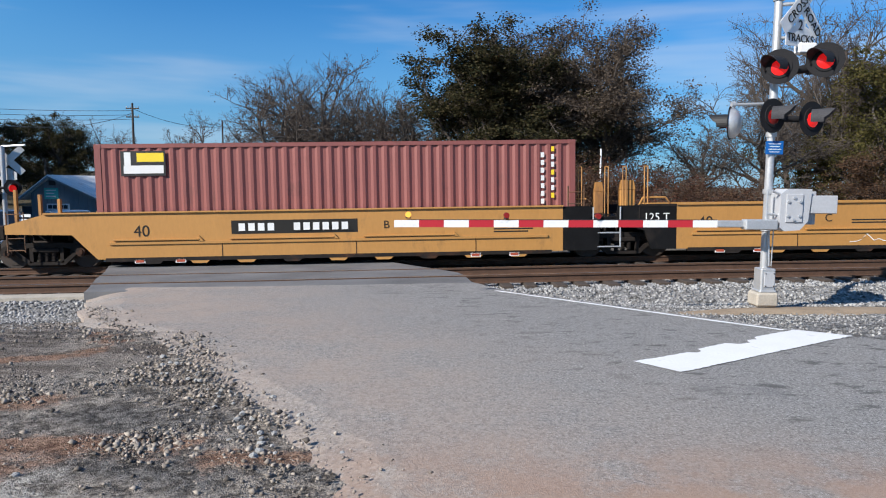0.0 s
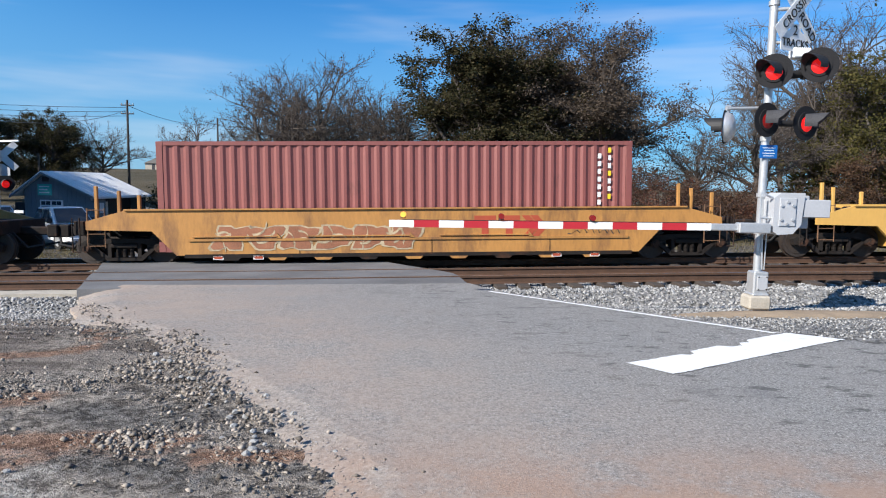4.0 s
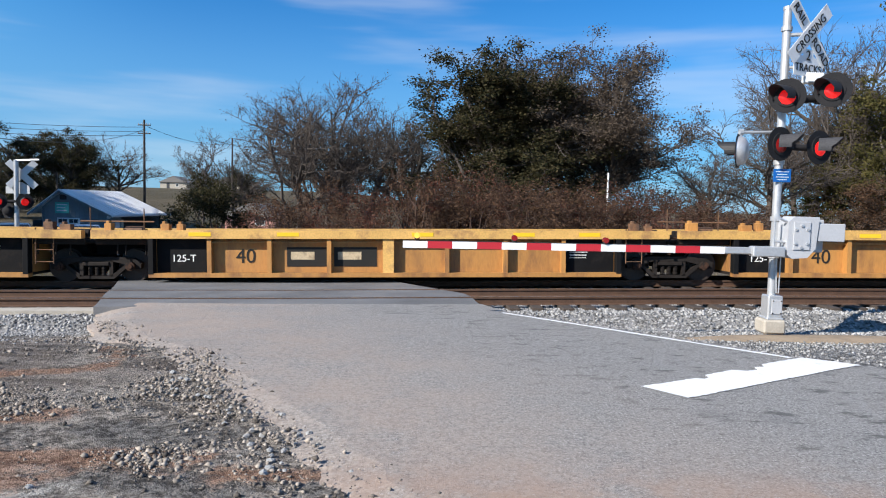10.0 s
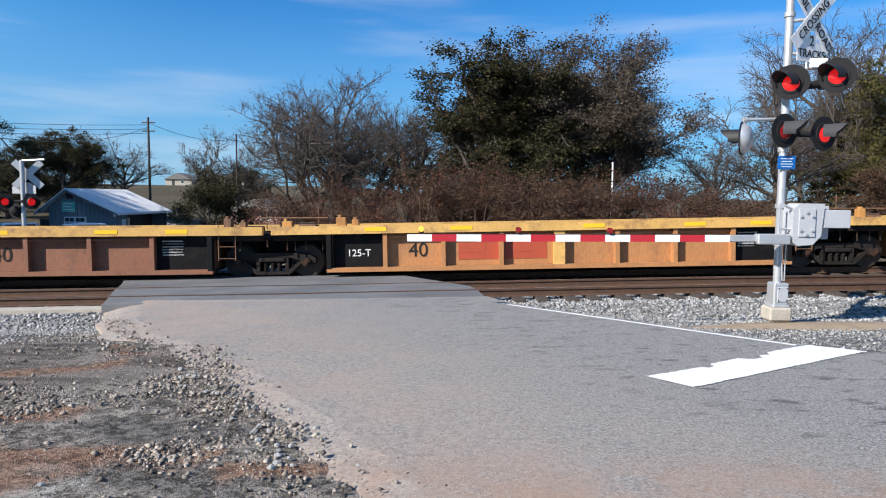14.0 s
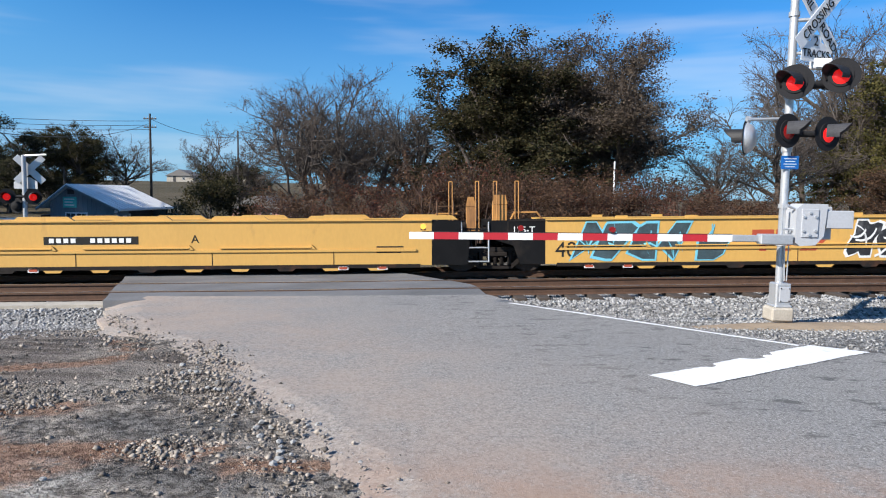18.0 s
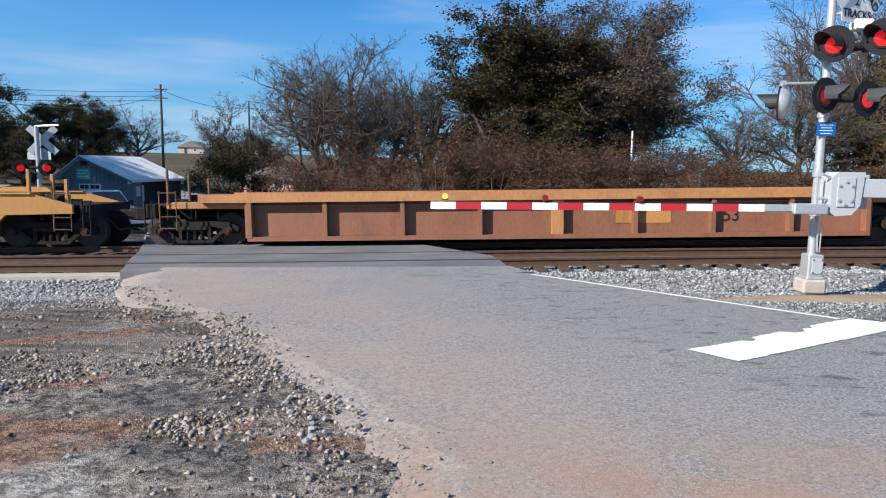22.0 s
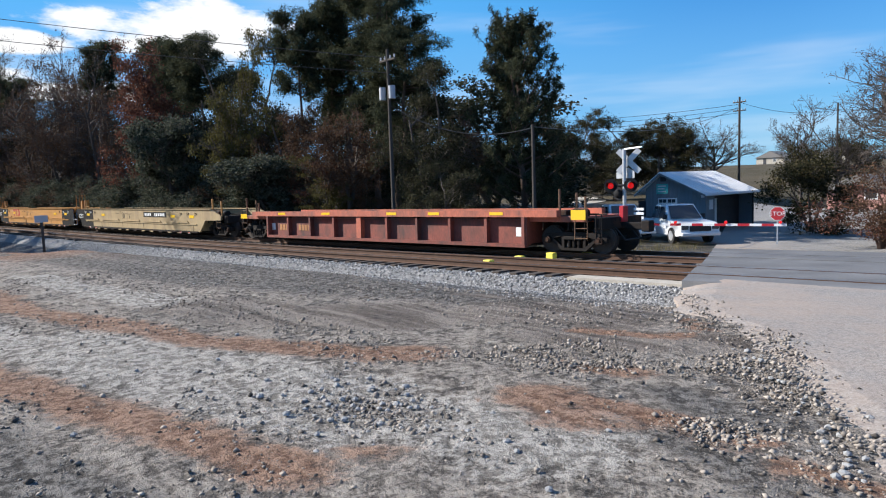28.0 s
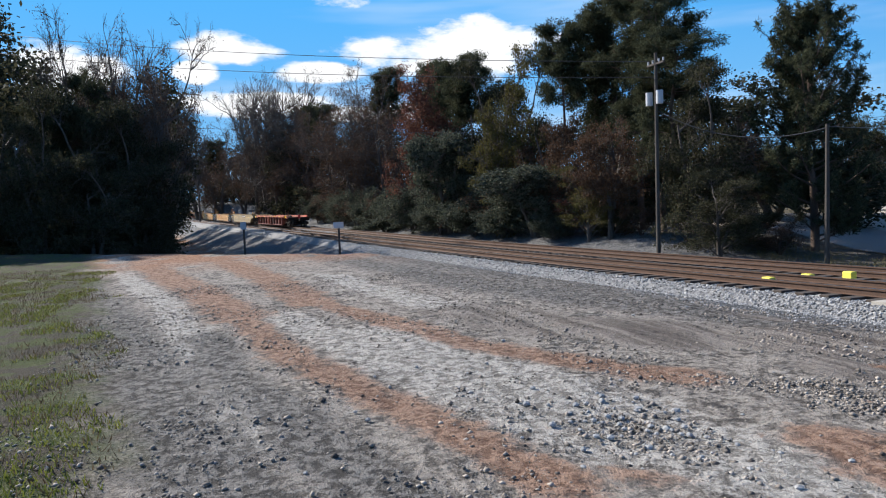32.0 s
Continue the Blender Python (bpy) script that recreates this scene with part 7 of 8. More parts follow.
# ---- house, shed and farther buildings ----
def house():
    g = -1.42
    h = thing("house", "small blue-grey board house with a pale metal roof", "house", pose(-19.6, 35.6, g))
    xl, xr, xp, ev, pk, dp, lo = -2.50, 1.32, -1.33, 2.14, 3.36, 5.9, -0.45
    el, er = (-3.02, 2.06), (1.52, 2.06)          # the eaves
    rise = (pk - er[1]) / (er[0] - xp)

    def under(x):
        """Height of the gable wall under the roof."""
        return pk - 0.03 - (x - xp) * rise if x > xp else pk - 0.03 - (xp - x) * (pk - el[1]) / (xp - el[0])

    gable = [(xl, lo), (xr, lo), (xr, under(xr)), (xp, pk - 0.03), (xl, under(xl))]
    part("wall", (slab(bmesh.new(), gable, 0, 0.12), M["siding"]), h)
    for x in np.arange(xl + 0.12, xr, 0.24):
        part("batten", (boxes((x - 0.018, x + 0.018, -0.022, 0.0, lo, under(x) - 0.03)), M["siding"]), h)
    part("wall", (boxes((xr - 0.12, xr, 0.12, 1.0, lo, ev)), M["siding"]), h)
    part("wall", (boxes((xr - 1.02, xr - 0.9, 1.0, dp, lo, ev)), M["darkwall"]), h, "dark recessed porch wall")
    part("wall", (boxes((xl, xl + 0.12, 0.12, dp, lo, under(xl))), M["siding"]), h)
    part("wall", (slab(bmesh.new(), gable, dp, dp + 0.12), M["siding"]), h)
    for a, b in (((xp, pk), er), ((xp, pk), el)):
        bm = bmesh.new()
        slab(bm, [a, b, (b[0], b[1] + 0.06), (a[0], a[1] + 0.06)], -0.45, dp + 0.4)
        rf = part("roof", (bm, M["tin"]), h, "pale ribbed metal roof")
        for k in np.arange(-0.4, dp + 0.3, 0.45):
            part("seam", (slab(bmesh.new(), [(a[0], a[1] + 0.061), (b[0], b[1] + 0.061), (b[0], b[1] + 0.08), (a[0], a[1] + 0.08)], k, k + 0.025), M["tin"]), rf)
        part("barge_board", (slab(bmesh.new(), [a, b, (b[0], b[1] - 0.10), (a[0], a[1] - 0.10)], -0.47, -0.43), M["siding"]), h)
    part("gutter", (boxes((er[0] - 0.02, er[0] + 0.08, -0.45, dp + 0.4, er[1] - 0.08, er[1] + 0.02), bevel=0.02), M["white"]), h, "white eaves gutter")
    sg = part("sign", (boxes((-1.76, -1.00, -0.06, -0.02, 2.12, 2.72), bevel=0.02), M["teal"]), h, "teal sign board")
    for k in range(3):
        part("marking", (boxes((-1.66, -1.12 - 0.1 * (k % 2), -0.068, -0.062, 2.56 - 0.16 * k, 2.62 - 0.16 * k)), M["markwhite"]), sg)
    part("vent", (boxes((xp - 0.18, xp + 0.18, -0.04, 0.0, 2.86, 3.12), bevel=0.01), M["darkwall"]), h)
    wn_ = part("window", (boxes((-1.66, -0.42, -0.05, -0.02, 1.28, 1.88), bevel=0.01), M["white"]), h, "white-framed double window")
    for x in (-1.58, -1.00):
        for z in (1.34, 1.61):
            for k in (0, 0.25):
                part("pane", (boxes((x + k, x + k + 0.22, -0.058, -0.052, z, z + 0.20)), M["glass"]), wn_)
    part("door", (boxes((xr - 0.90, xr - 0.87, 2.2, 3.0, lo, 1.75)), M["white"]), h, "pale door under the eaves")
    part("notice", (boxes((xr + 0.0, xr + 0.03, 0.35, 0.75, 1.2, 1.75)), M["white"]), h, "pale notice on the side wall")
    part("porch_post", (boxes((xr + 0.02, xr + 0.10, dp - 0.2, dp - 0.1, lo, er[1])), M["darkwall"]), h)
    part("lamp", (boxes((xr - 0.2, xr - 0.06, -0.2, -0.02, ev - 0.25, ev - 0.10), bevel=0.02), M["white"]), h)
    part("shed", (boxes((xl - 0.9, xl, 0.6, 3.6, lo, 1.7)), M["darkwall"]), h, "dark lean-to")


house()


def small_house(x, y, z, wide, deep, high, wall, roof, words, yaw=0):
    h = thing("house", words, "house", pose(x, y, z, 0, 0, yaw))
    part("wall", (boxes((-wide / 2, wide / 2, 0, deep, 0, high)), wall), h)
    rise = wide * 0.24
    part("roof", (slab(bmesh.new(), [(-wide / 2 - 0.4, high - 0.05), (wide / 2 + 0.4, high - 0.05), (0, high + rise)], -0.4, deep + 0.4), roof), h)
    w = part("window", (boxes((wide * 0.1, wide * 0.1 + 0.9, -0.05, 0.02, 0.9, 1.8)), M["white"]), h)
    part("pane", (boxes((wide * 0.1 + 0.08, wide * 0.1 + 0.82, -0.06, -0.05, 0.98, 1.72)), M["glass"]), w)
    d = part("door", (boxes((-wide * 0.25, -wide * 0.25 + 0.9, -0.04, 0.02, 0, 2.0)), M["darkwall"]), h)
    return h


small_house(-17.4, 57.5, -1.42, 4.4, 6, 1.75, M["pink"], M["greyroof"], "low pink plaster house with a grey roof")
for x, y, w in ((-66, 196, 9), (-84, 200, 8)):
    small_house(x, y, land_z(x, y) - 0.2, w, 8, 2.2, M["concrete"], M["greyroof"], "far pale farm building on the rise")


# ---- pickups waiting at the far gate ----
def pickup(m, bed, words):
    t = thing("pickup_truck", words, "truck", m)
    # x ahead, y to its left; the body is drawn out between its sides
    body = [(-2.75, 0.55), (-2.75, 1.05), (-0.75, 1.08), (0.95, 1.10), (2.35, 1.02), (2.75, 0.90), (2.80, 0.45), (2.35, 0.36), (-2.6, 0.40)]
    bm = bmesh.new()
    slab(bm, body, -0.92, 0.92)
    bmesh.ops.bevel(bm, geom=bm.edges[:], offset=0.04, segments=2, affect="EDGES", profile=0.6)
    part("body", (bm, M["carwhite"]), t)
    cab = bmesh.new()
    lo = [(-0.85, 1.05), (1.25, 1.05)]
    verts = [(-0.90, -0.88, 1.06), (1.30, -0.88, 1.06), (1.30, 0.88, 1.06), (-0.90, 0.88, 1.06), (-0.65, -0.70, 1.78), (0.55, -0.70, 1.80), (0.55, 0.70, 1.80), (-0.65, 0.70, 1.78)]
    vs = [cab.verts.new(v) for v in verts]
    for f in ((3, 2, 1, 0), (4, 5, 6, 7), (0, 1, 5, 4), (1, 2, 6, 5), (2, 3, 7, 6), (3, 0, 4, 7)):
        cab.faces.new([vs[i] for i in f])
    bmesh.ops.bevel(cab, geom=cab.edges[:], offset=0.05, segments=2, affect="EDGES", profile=0.6)
    part("cab", (cab, M["carwhite"]), t)
    part("windscreen", mesh_of("windscreen", [(1.26, -0.76, 1.12), (1.26, 0.76, 1.12), (0.62, 0.62, 1.72), (0.62, -0.62, 1.72)], [(0, 1, 2, 3)], M["glass"]), t, m=pose(0.035, 0, 0.03))
    for s in (-1, 1):
        for a, b in ((-0.72, 0.05), (0.13, 1.0)):
            y0, y1 = s * 0.875, s * 0.735
            top = 1.70
            part("side_window", mesh_of("side_window", [(a, y0, 1.14), (b, y0, 1.14), (min(b, 0.55), y1, top), (max(a, -0.62), y1, top)], [(0, 1, 2, 3) if s < 0 else (3, 2, 1, 0)], M["glass"]), t, m=pose(0, s * 0.03, 0))
        part("mirror", (boxes((0.95, 1.08, s * 0.95 - 0.1, s * 0.95 + 0.1, 1.12, 1.34), bevel=0.03), M["black"]), t)
        for x in (-1.75, 1.75):
            w = part("wheel", (rods(((0, -0.12, 0), (0, 0.12, 0), 0.38), n=24), M["rubber"]), t, m=pose(x, s * 0.84, 0.38))
            part("rim", (rods(((0, -0.13 if s < 0 else 0.10, 0), (0, -0.10 if s < 0 else 0.13, 0), 0.24), n=20), M["galv"]), w)
        part("headlight", (boxes((2.70, 2.81, s * 0.72 - 0.16, s * 0.72 + 0.16, 0.70, 0.90), bevel=0.02), M["glass"]), t)
    part("grille", (boxes((2.76, 2.82, -0.5, 0.5, 0.62, 0.90), bevel=0.02), M["black"]), t)
    part("bumper", (boxes((2.74, 2.92, -0.92, 0.92, 0.40, 0.58), bevel=0.04), M["carwhite"]), t)
    part("bed_liner", (boxes((-2.65, -0.95, -0.78, 0.78, 1.06, 1.085)), M["rubber"]), t)
    if bed:
        part("tool_body", (boxes((-2.95, -0.95, -1.0, 1.0, 0.85, 1.45), bevel=0.03), M["carwhite"]), t, "white utility body with side lockers")
    return t


pickup(pose(-17.2, 30.4, land_z(-17.2, 30.4) + 0.06, 0, 0, -37), False, "white crew-cab pickup truck waiting at the lowered gate")
pickup(pose(-20.3, 30.1, land_z(-20.3, 30.1) + 0.06, 0, 0, -37), True, "white pickup truck with utility body waiting in line")


# ---- poles, wires, signs ----
def utility_pole(x, y, z0, z1, words, arms=(), cans=0, r=0.14, mat=None):
    p = thing("utility_pole", words, "pole", pose(x, y, z0))
    bm = bmesh.new()
    rod(bm, (0, 0, -0.6), (0, 0, z1 - z0), r, r * 0.65, n=12)
    part("shaft", (bm, mat or M["pole"]), p)
    for dz in arms:
        part("crossarm", (boxes((-0.62, 0.62, -0.05, 0.05, z1 - z0 - dz - 0.05, z1 - z0 - dz + 0.05), bevel=0.01), M["pole"]), p)
        for k in (-0.55, -0.22, 0.22, 0.55):
            part("insulator", (rods(((k, 0, z1 - z0 - dz + 0.06), (k, 0, z1 - z0 - dz + 0.2), 0.04), n=8), M["greybox"]), p)
    for k in range(cans):
        part("transformer", (rods(((-0.38 + 0.76 * k, -0.1, z1 - z0 - 2.35), (-0.38 + 0.76 * k, -0.1, z1 - z0 - 1.75), 0.16), n=16), M["greybox"]), p, "grey transformer can")
    return p


utility_pole(-25.73, 19.28, -0.75, 8.2, "tall wooden utility pole with grey transformer cans", (0.5,), 2, 0.105)
utility_pole(-19.45, 22.42, -0.72, 4.2, "short weathered wooden pole leaning a little", (), 0, 0.10)
utility_pole(-29.45, 63.5, -0.9, 9.1, "wooden utility pole with crossarms behind the house", (0.5, 1.3))
utility_pole(-23.5, 71.2, -0.5, 8.3, "thin wooden utility pole in the field", (), 0, 0.12)
utility_pole(7.55, 31.6, -0.5, 3.42, "thin white post among the shrubs", (), 0, 0.06, M["white"])
utility_pole(-24.5, 41.0, -1.3, 3.1, "thin wooden service pole beside the house", (), 0, 0.08)


def wire(a, b, sag, name="overhead_wire", r=0.012):
    """One hanging wire: a thin four-sided tube."""
    pts = [Vector(a).lerp(Vector(b), i / 24) - Vector((0, 0, sag * 4 * (i / 24) * (1 - i / 24))) for i in range(25)]
    side = (Vector(b) - Vector(a)).cross(Vector((0, 0, 1))).normalized() * r
    up = Vector((0, 0, r))
    verts = [(p + d)[:] for p in pts for d in (side, up, -side, -up)]
    faces = [(i * 4 + j, i * 4 + (j + 1) % 4, i * 4 + 4 + (j + 1) % 4, i * 4 + 4 + j) for i in range(24) for j in range(4)]
    tagged(new(name, fast_mesh(name, verts, faces, M["wire"])), "thin dark overhead wire between poles", "cable")


wire((-25.73, 19.28, 5.6), (-19.45, 22.4, 4.05), 0.75, r=0.025)
wire((-25.73, 19.28, 7.8), (-75, -34, 21.5), 1.2, r=0.016)
wire((-25.73, 19.28, 7.1), (-75, -32, 19.5), 1.2, r=0.016)
wire((-42, 30, 6.5), (-80, -30, 13.0), 0.8, r=0.014)
wire((-19.45, 22.4, 4.1), (-29.45, 63.5, 8.2), 1.0, r=0.02)
wire((-29.45, 63.5, 8.6), (-23.5, 71.2, 7.6), 0.6, r=0.02)
wire((-23.5, 71.2, 7.6), (14, 95, 8.5), 1.0, r=0.018)
for k in range(3):
    wire((-29.45, 63.5, 8.4 - 0.4 * k), (-62, 52, 9.5 - 0.6 * k), 0.8, r=0.02)


def sign_post(x, y, h, words, w=0.0, hh=0.3, mat=None):
    z = land_z(x, y)
    s = thing("track_sign", words, "sign", pose(x, y, z, 0, 0, 75))
    part("post", (boxes((-0.05, 0.05, -0.05, 0.05, -0.3, h)), M["pole"]), s)
    if w:
        part("panel", (boxes((-w / 2, w / 2, -0.08, -0.055, h - hh, h), bevel=0.005), mat or M["greybox"]), s)


def sign_at(x, y, top, words, w=0.0, hh=0.3, mat=None):
    sign_post(x, y, top - land_z(x, y), words, w, hh, mat)


sign_at(-41.2, 1.25, 1.05, "small weathered line-side sign on a dark post", 0.35, 0.45)
sign_at(-32.4, 5.5, 0.98, "pair of small white line-side plates on a post", 0.5, 0.30, M["greybox"])
sign_at(-64.4, -4.7, -0.35, "low white notice board by the dirt road", 1.3, 0.55, M["white"])
sign_at(-36.6, -10.8, 2.35, "grey painted wooden gate post at the lot's edge", 0.0)
sign_at(-36.0, -11.6, 2.2, "grey painted wooden gate post at the lot's edge", 0.0)


# ---- trees and shrubs ----
def unit_v(a):
    return a / (np.linalg.norm(a, axis=-1, keepdims=True) + 1e-9)


def grow(rng, par, n, length, angle, up, k, start=(0.3, 1.0), wob=0.18):
    """n shoots from each parent line: lines of k pieces that leave it at about the angle and bend upwards."""
    count = len(par) * n
    idx = np.repeat(np.arange(len(par)), n)
    t = rng.uniform(*start, count) * (par.shape[1] - 1) * 0.999
    i, f = t.astype(int), (t % 1)[:, None]
    a, b = par[idx, i], par[idx, i + 1]
    base, d = a + (b - a) * f, unit_v(b - a)
    side = unit_v(np.cross(d, rng.normal(size=(count, 3))))
    ang = np.radians(angle) * rng.uniform(0.6, 1.3, count)[:, None]
    d = unit_v(d * np.cos(ang) + side * np.sin(ang) + np.array([0, 0, up]))
    size = length * rng.uniform(0.55, 1.15, count)[:, None] / k
    pts = [base]
    for _ in range(k):
        d = unit_v(d + rng.normal(size=(count, 3)) * wob + np.array([0, 0, up * 0.35]))
        pts.append(pts[-1] + d * size)
    return np.stack(pts, 1)


def line_tubes(lines, r0, r1, sides):
    k = lines.shape[1] - 1
    w = np.linspace(r0, r1, k + 1)
    v, f = tubes(lines[:, :-1].reshape(-1, 3), lines[:, 1:].reshape(-1, 3), np.tile(w[:-1], len(lines)), np.tile(w[1:], len(lines)), sides)
    return v, f


def tree(name, words, seed, high, wide, trunk_r, leaves, leaf_mat, leaf_size, bark, twig, stems=1, bare=0.5, limbs=9, twigs=7, clump=0.35, low=0.25, tufted=0.5):
    """A broad tree: tapered trunk, limbs, branches, fine twigs, and leaves on the twigs' ends."""
    rng = np.random.RandomState(seed)
    t = thing(name, words, "tree" if high > 4.5 else "shrub")
    k = 7
    trunk = np.zeros((stems, k + 1, 3))
    for s in range(stems):
        lean = rng.normal(size=2) * (0.05 if stems == 1 else 0.16)
        for i in range(1, k + 1):
            trunk[s, i] = trunk[s, i - 1] + [lean[0] * high / k + rng.normal() * 0.02 * high / k, lean[1] * high / k + rng.normal() * 0.02 * high / k, 0.86 * high / k]
    trunk[:, 0, 2] = -0.5
    l1 = grow(rng, trunk, max(3, limbs // stems), wide * 0.58, 60, 0.14, 6, (low, 0.95))
    l2 = grow(rng, l1, 7, wide * 0.27, 45, 0.10, 4, (0.25, 1.0))
    l3 = grow(rng, l2, 5, wide * 0.13, 42, 0.06, 3, (0.2, 1.0))
    l4 = grow(rng, l3, twigs, wide * 0.06, 40, 0.05, 2, (0.1, 1.0))
    v, f, s = joined((*line_tubes(trunk, trunk_r, trunk_r * 0.28, 8), 0), (*line_tubes(l1, trunk_r * 0.42, trunk_r * 0.12, 5), 0), (*line_tubes(l2, trunk_r * 0.15, trunk_r * 0.05, 4), 0))
    me = fast_mesh("trunk", v, f, bark)
    part("trunk", me, t)
    pieces = [(*line_tubes(l3, trunk_r * 0.06, trunk_r * 0.032, 3), 0), (*line_tubes(l4, trunk_r * 0.036, trunk_r * 0.018, 3), 0)]
    if leaves:
        # most leaves sit in tufts on some of the branches' ends, the rest along the twigs
        tufts = l3[rng.rand(len(l3)) < tufted][:, -1]
        near = int(leaves * 0.78)
        at = np.concatenate([tufts[rng.randint(0, len(tufts), near)] + rng.normal(size=(near, 3)) * clump * np.array([1, 1, 0.7]),
                             l4.reshape(-1, 3)[rng.randint(0, len(l4) * 3, leaves - near)] + rng.normal(size=(leaves - near, 3)) * 0.12])
        pieces.append((*leaf_quads(rng, at, leaf_size), 1))
    v, f, s = joined(*pieces)
    part("crown", fast_mesh("crown", v, f, [twig, leaf_mat], s), t)
    return t


def pine(name, words, seed, high, wide, trunk_r, first, blades, cone=False):
    """A tall pine: bare lower trunk, branches in whorls with tufts of needles."""
    rng = np.random.RandomState(seed)
    t = thing(name, words, "tree")
    k = 10
    trunk = np.zeros((1, k + 1, 3))
    for i in range(1, k + 1):
        trunk[0, i] = trunk[0, i - 1] + [rng.normal() * 0.012 * high, rng.normal() * 0.012 * high, high / k]
    trunk[0, 0, 2] = -0.5
    lines = []
    n = 74 if cone else 44
    for i in range(n):
        h = first + (0.99 - first) * (i / n) ** 0.9
        p = trunk[0, min(k - 1, int(h * k))]
        p = p + (trunk[0, min(k, int(h * k) + 1)] - p) * ((h * k) % 1)
        a = rng.uniform(0, 2 * math.pi)
        w = (h - first) / (1 - first)
        reach = wide / 2 * ((0.86 + 0.75 * w) * (1.02 - w) ** 0.52 if cone else (0.45 + 0.9 * w) * (1.05 - w) ** 0.55 * 1.25) * rng.uniform(0.5, 1.2) + 0.25
        d = np.array([math.cos(a), math.sin(a), rng.uniform(-0.05, 0.30) + 0.5 * w if cone else rng.uniform(-0.15, 0.45)])
        pts = [p]
        for j in range(4):
            d = d + np.array([0, 0, 0.17 if cone else 0.10]) + rng.normal(size=3) * 0.10
            pts.append(pts[-1] + unit_v(d) * reach / 4)
        lines.append(pts)
    l1 = np.array(lines)
    l2 = grow(rng, l1, 9 if cone else 7, wide * 0.13, 44, 0.14, 2, (0.2, 1.0))
    l3 = grow(rng, l2, 4, wide * 0.055, 45, 0.18, 1, (0.3, 1.0))
    v, f, s = joined((*line_tubes(trunk, trunk_r, trunk_r * 0.25, 8), 0), (*line_tubes(l1, trunk_r * 0.26, trunk_r * 0.08, 4), 0))
    part("trunk", fast_mesh("trunk", v, f, M["barkdark"]), t)
    if cone:
        # needles along the sprays
        sp = np.concatenate([l3, l2[:, :2], l2[:, 1:]])
        q = sp[rng.randint(0, len(sp), blades)]
        at = q[:, 0] + (q[:, 1] - q[:, 0]) * rng.uniform(0.2, 1.05, (blades, 1)) + rng.normal(size=(blades, 3)) * 0.06
    else:
        # needles in flat tufts on the branches' ends
        tufts = np.concatenate([l2[:, -1], l1[:, -1], l3[rng.rand(len(l3)) < 0.35][:, -1]])
        at = tufts[rng.randint(0, len(tufts), blades)] + rng.normal(size=(blades, 3)) * np.array([0.24, 0.24, 0.13])
    v, f, s = joined((*line_tubes(l2, trunk_r * 0.07, trunk_r * 0.03, 3), 0), (*leaf_quads(rng, at, 0.038 if cone else 0.05, 0.0, 7.5), 1))
    part("crown", fast_mesh("crown", v, f, [M["barkdark"], M["needle"]], s), t)
    return t


def put(t, x, y, yaw=0.0, size=1.0, tall=None, z=None):
    zz = land_z(x, y) - 0.05 if z is None else z
    return pose(x, y, zz, 0, 0, yaw) @ Matrix.Diagonal((size, size, tall or size, 1))


_prt = {}


def plant(kind, x, y, yaw=0.0, size=1.0, tall=None, words=None):
    """The first of a kind is built where it stands, the rest are copies of it."""
    m = put(None, x, y, yaw, size, tall)
    if kind not in _prt:
        _prt[kind] = MAKERS[kind]()
        _prt[kind].matrix_basis = m
        ob = _prt[kind]
    else:
        src = _prt[kind]
        keep = src.matrix_basis.copy()
        src.matrix_basis = Matrix.Identity(4)
        ob = copy_thing(src, m)
        src.matrix_basis = keep
    if words:
        tagged(ob, words)
    return ob


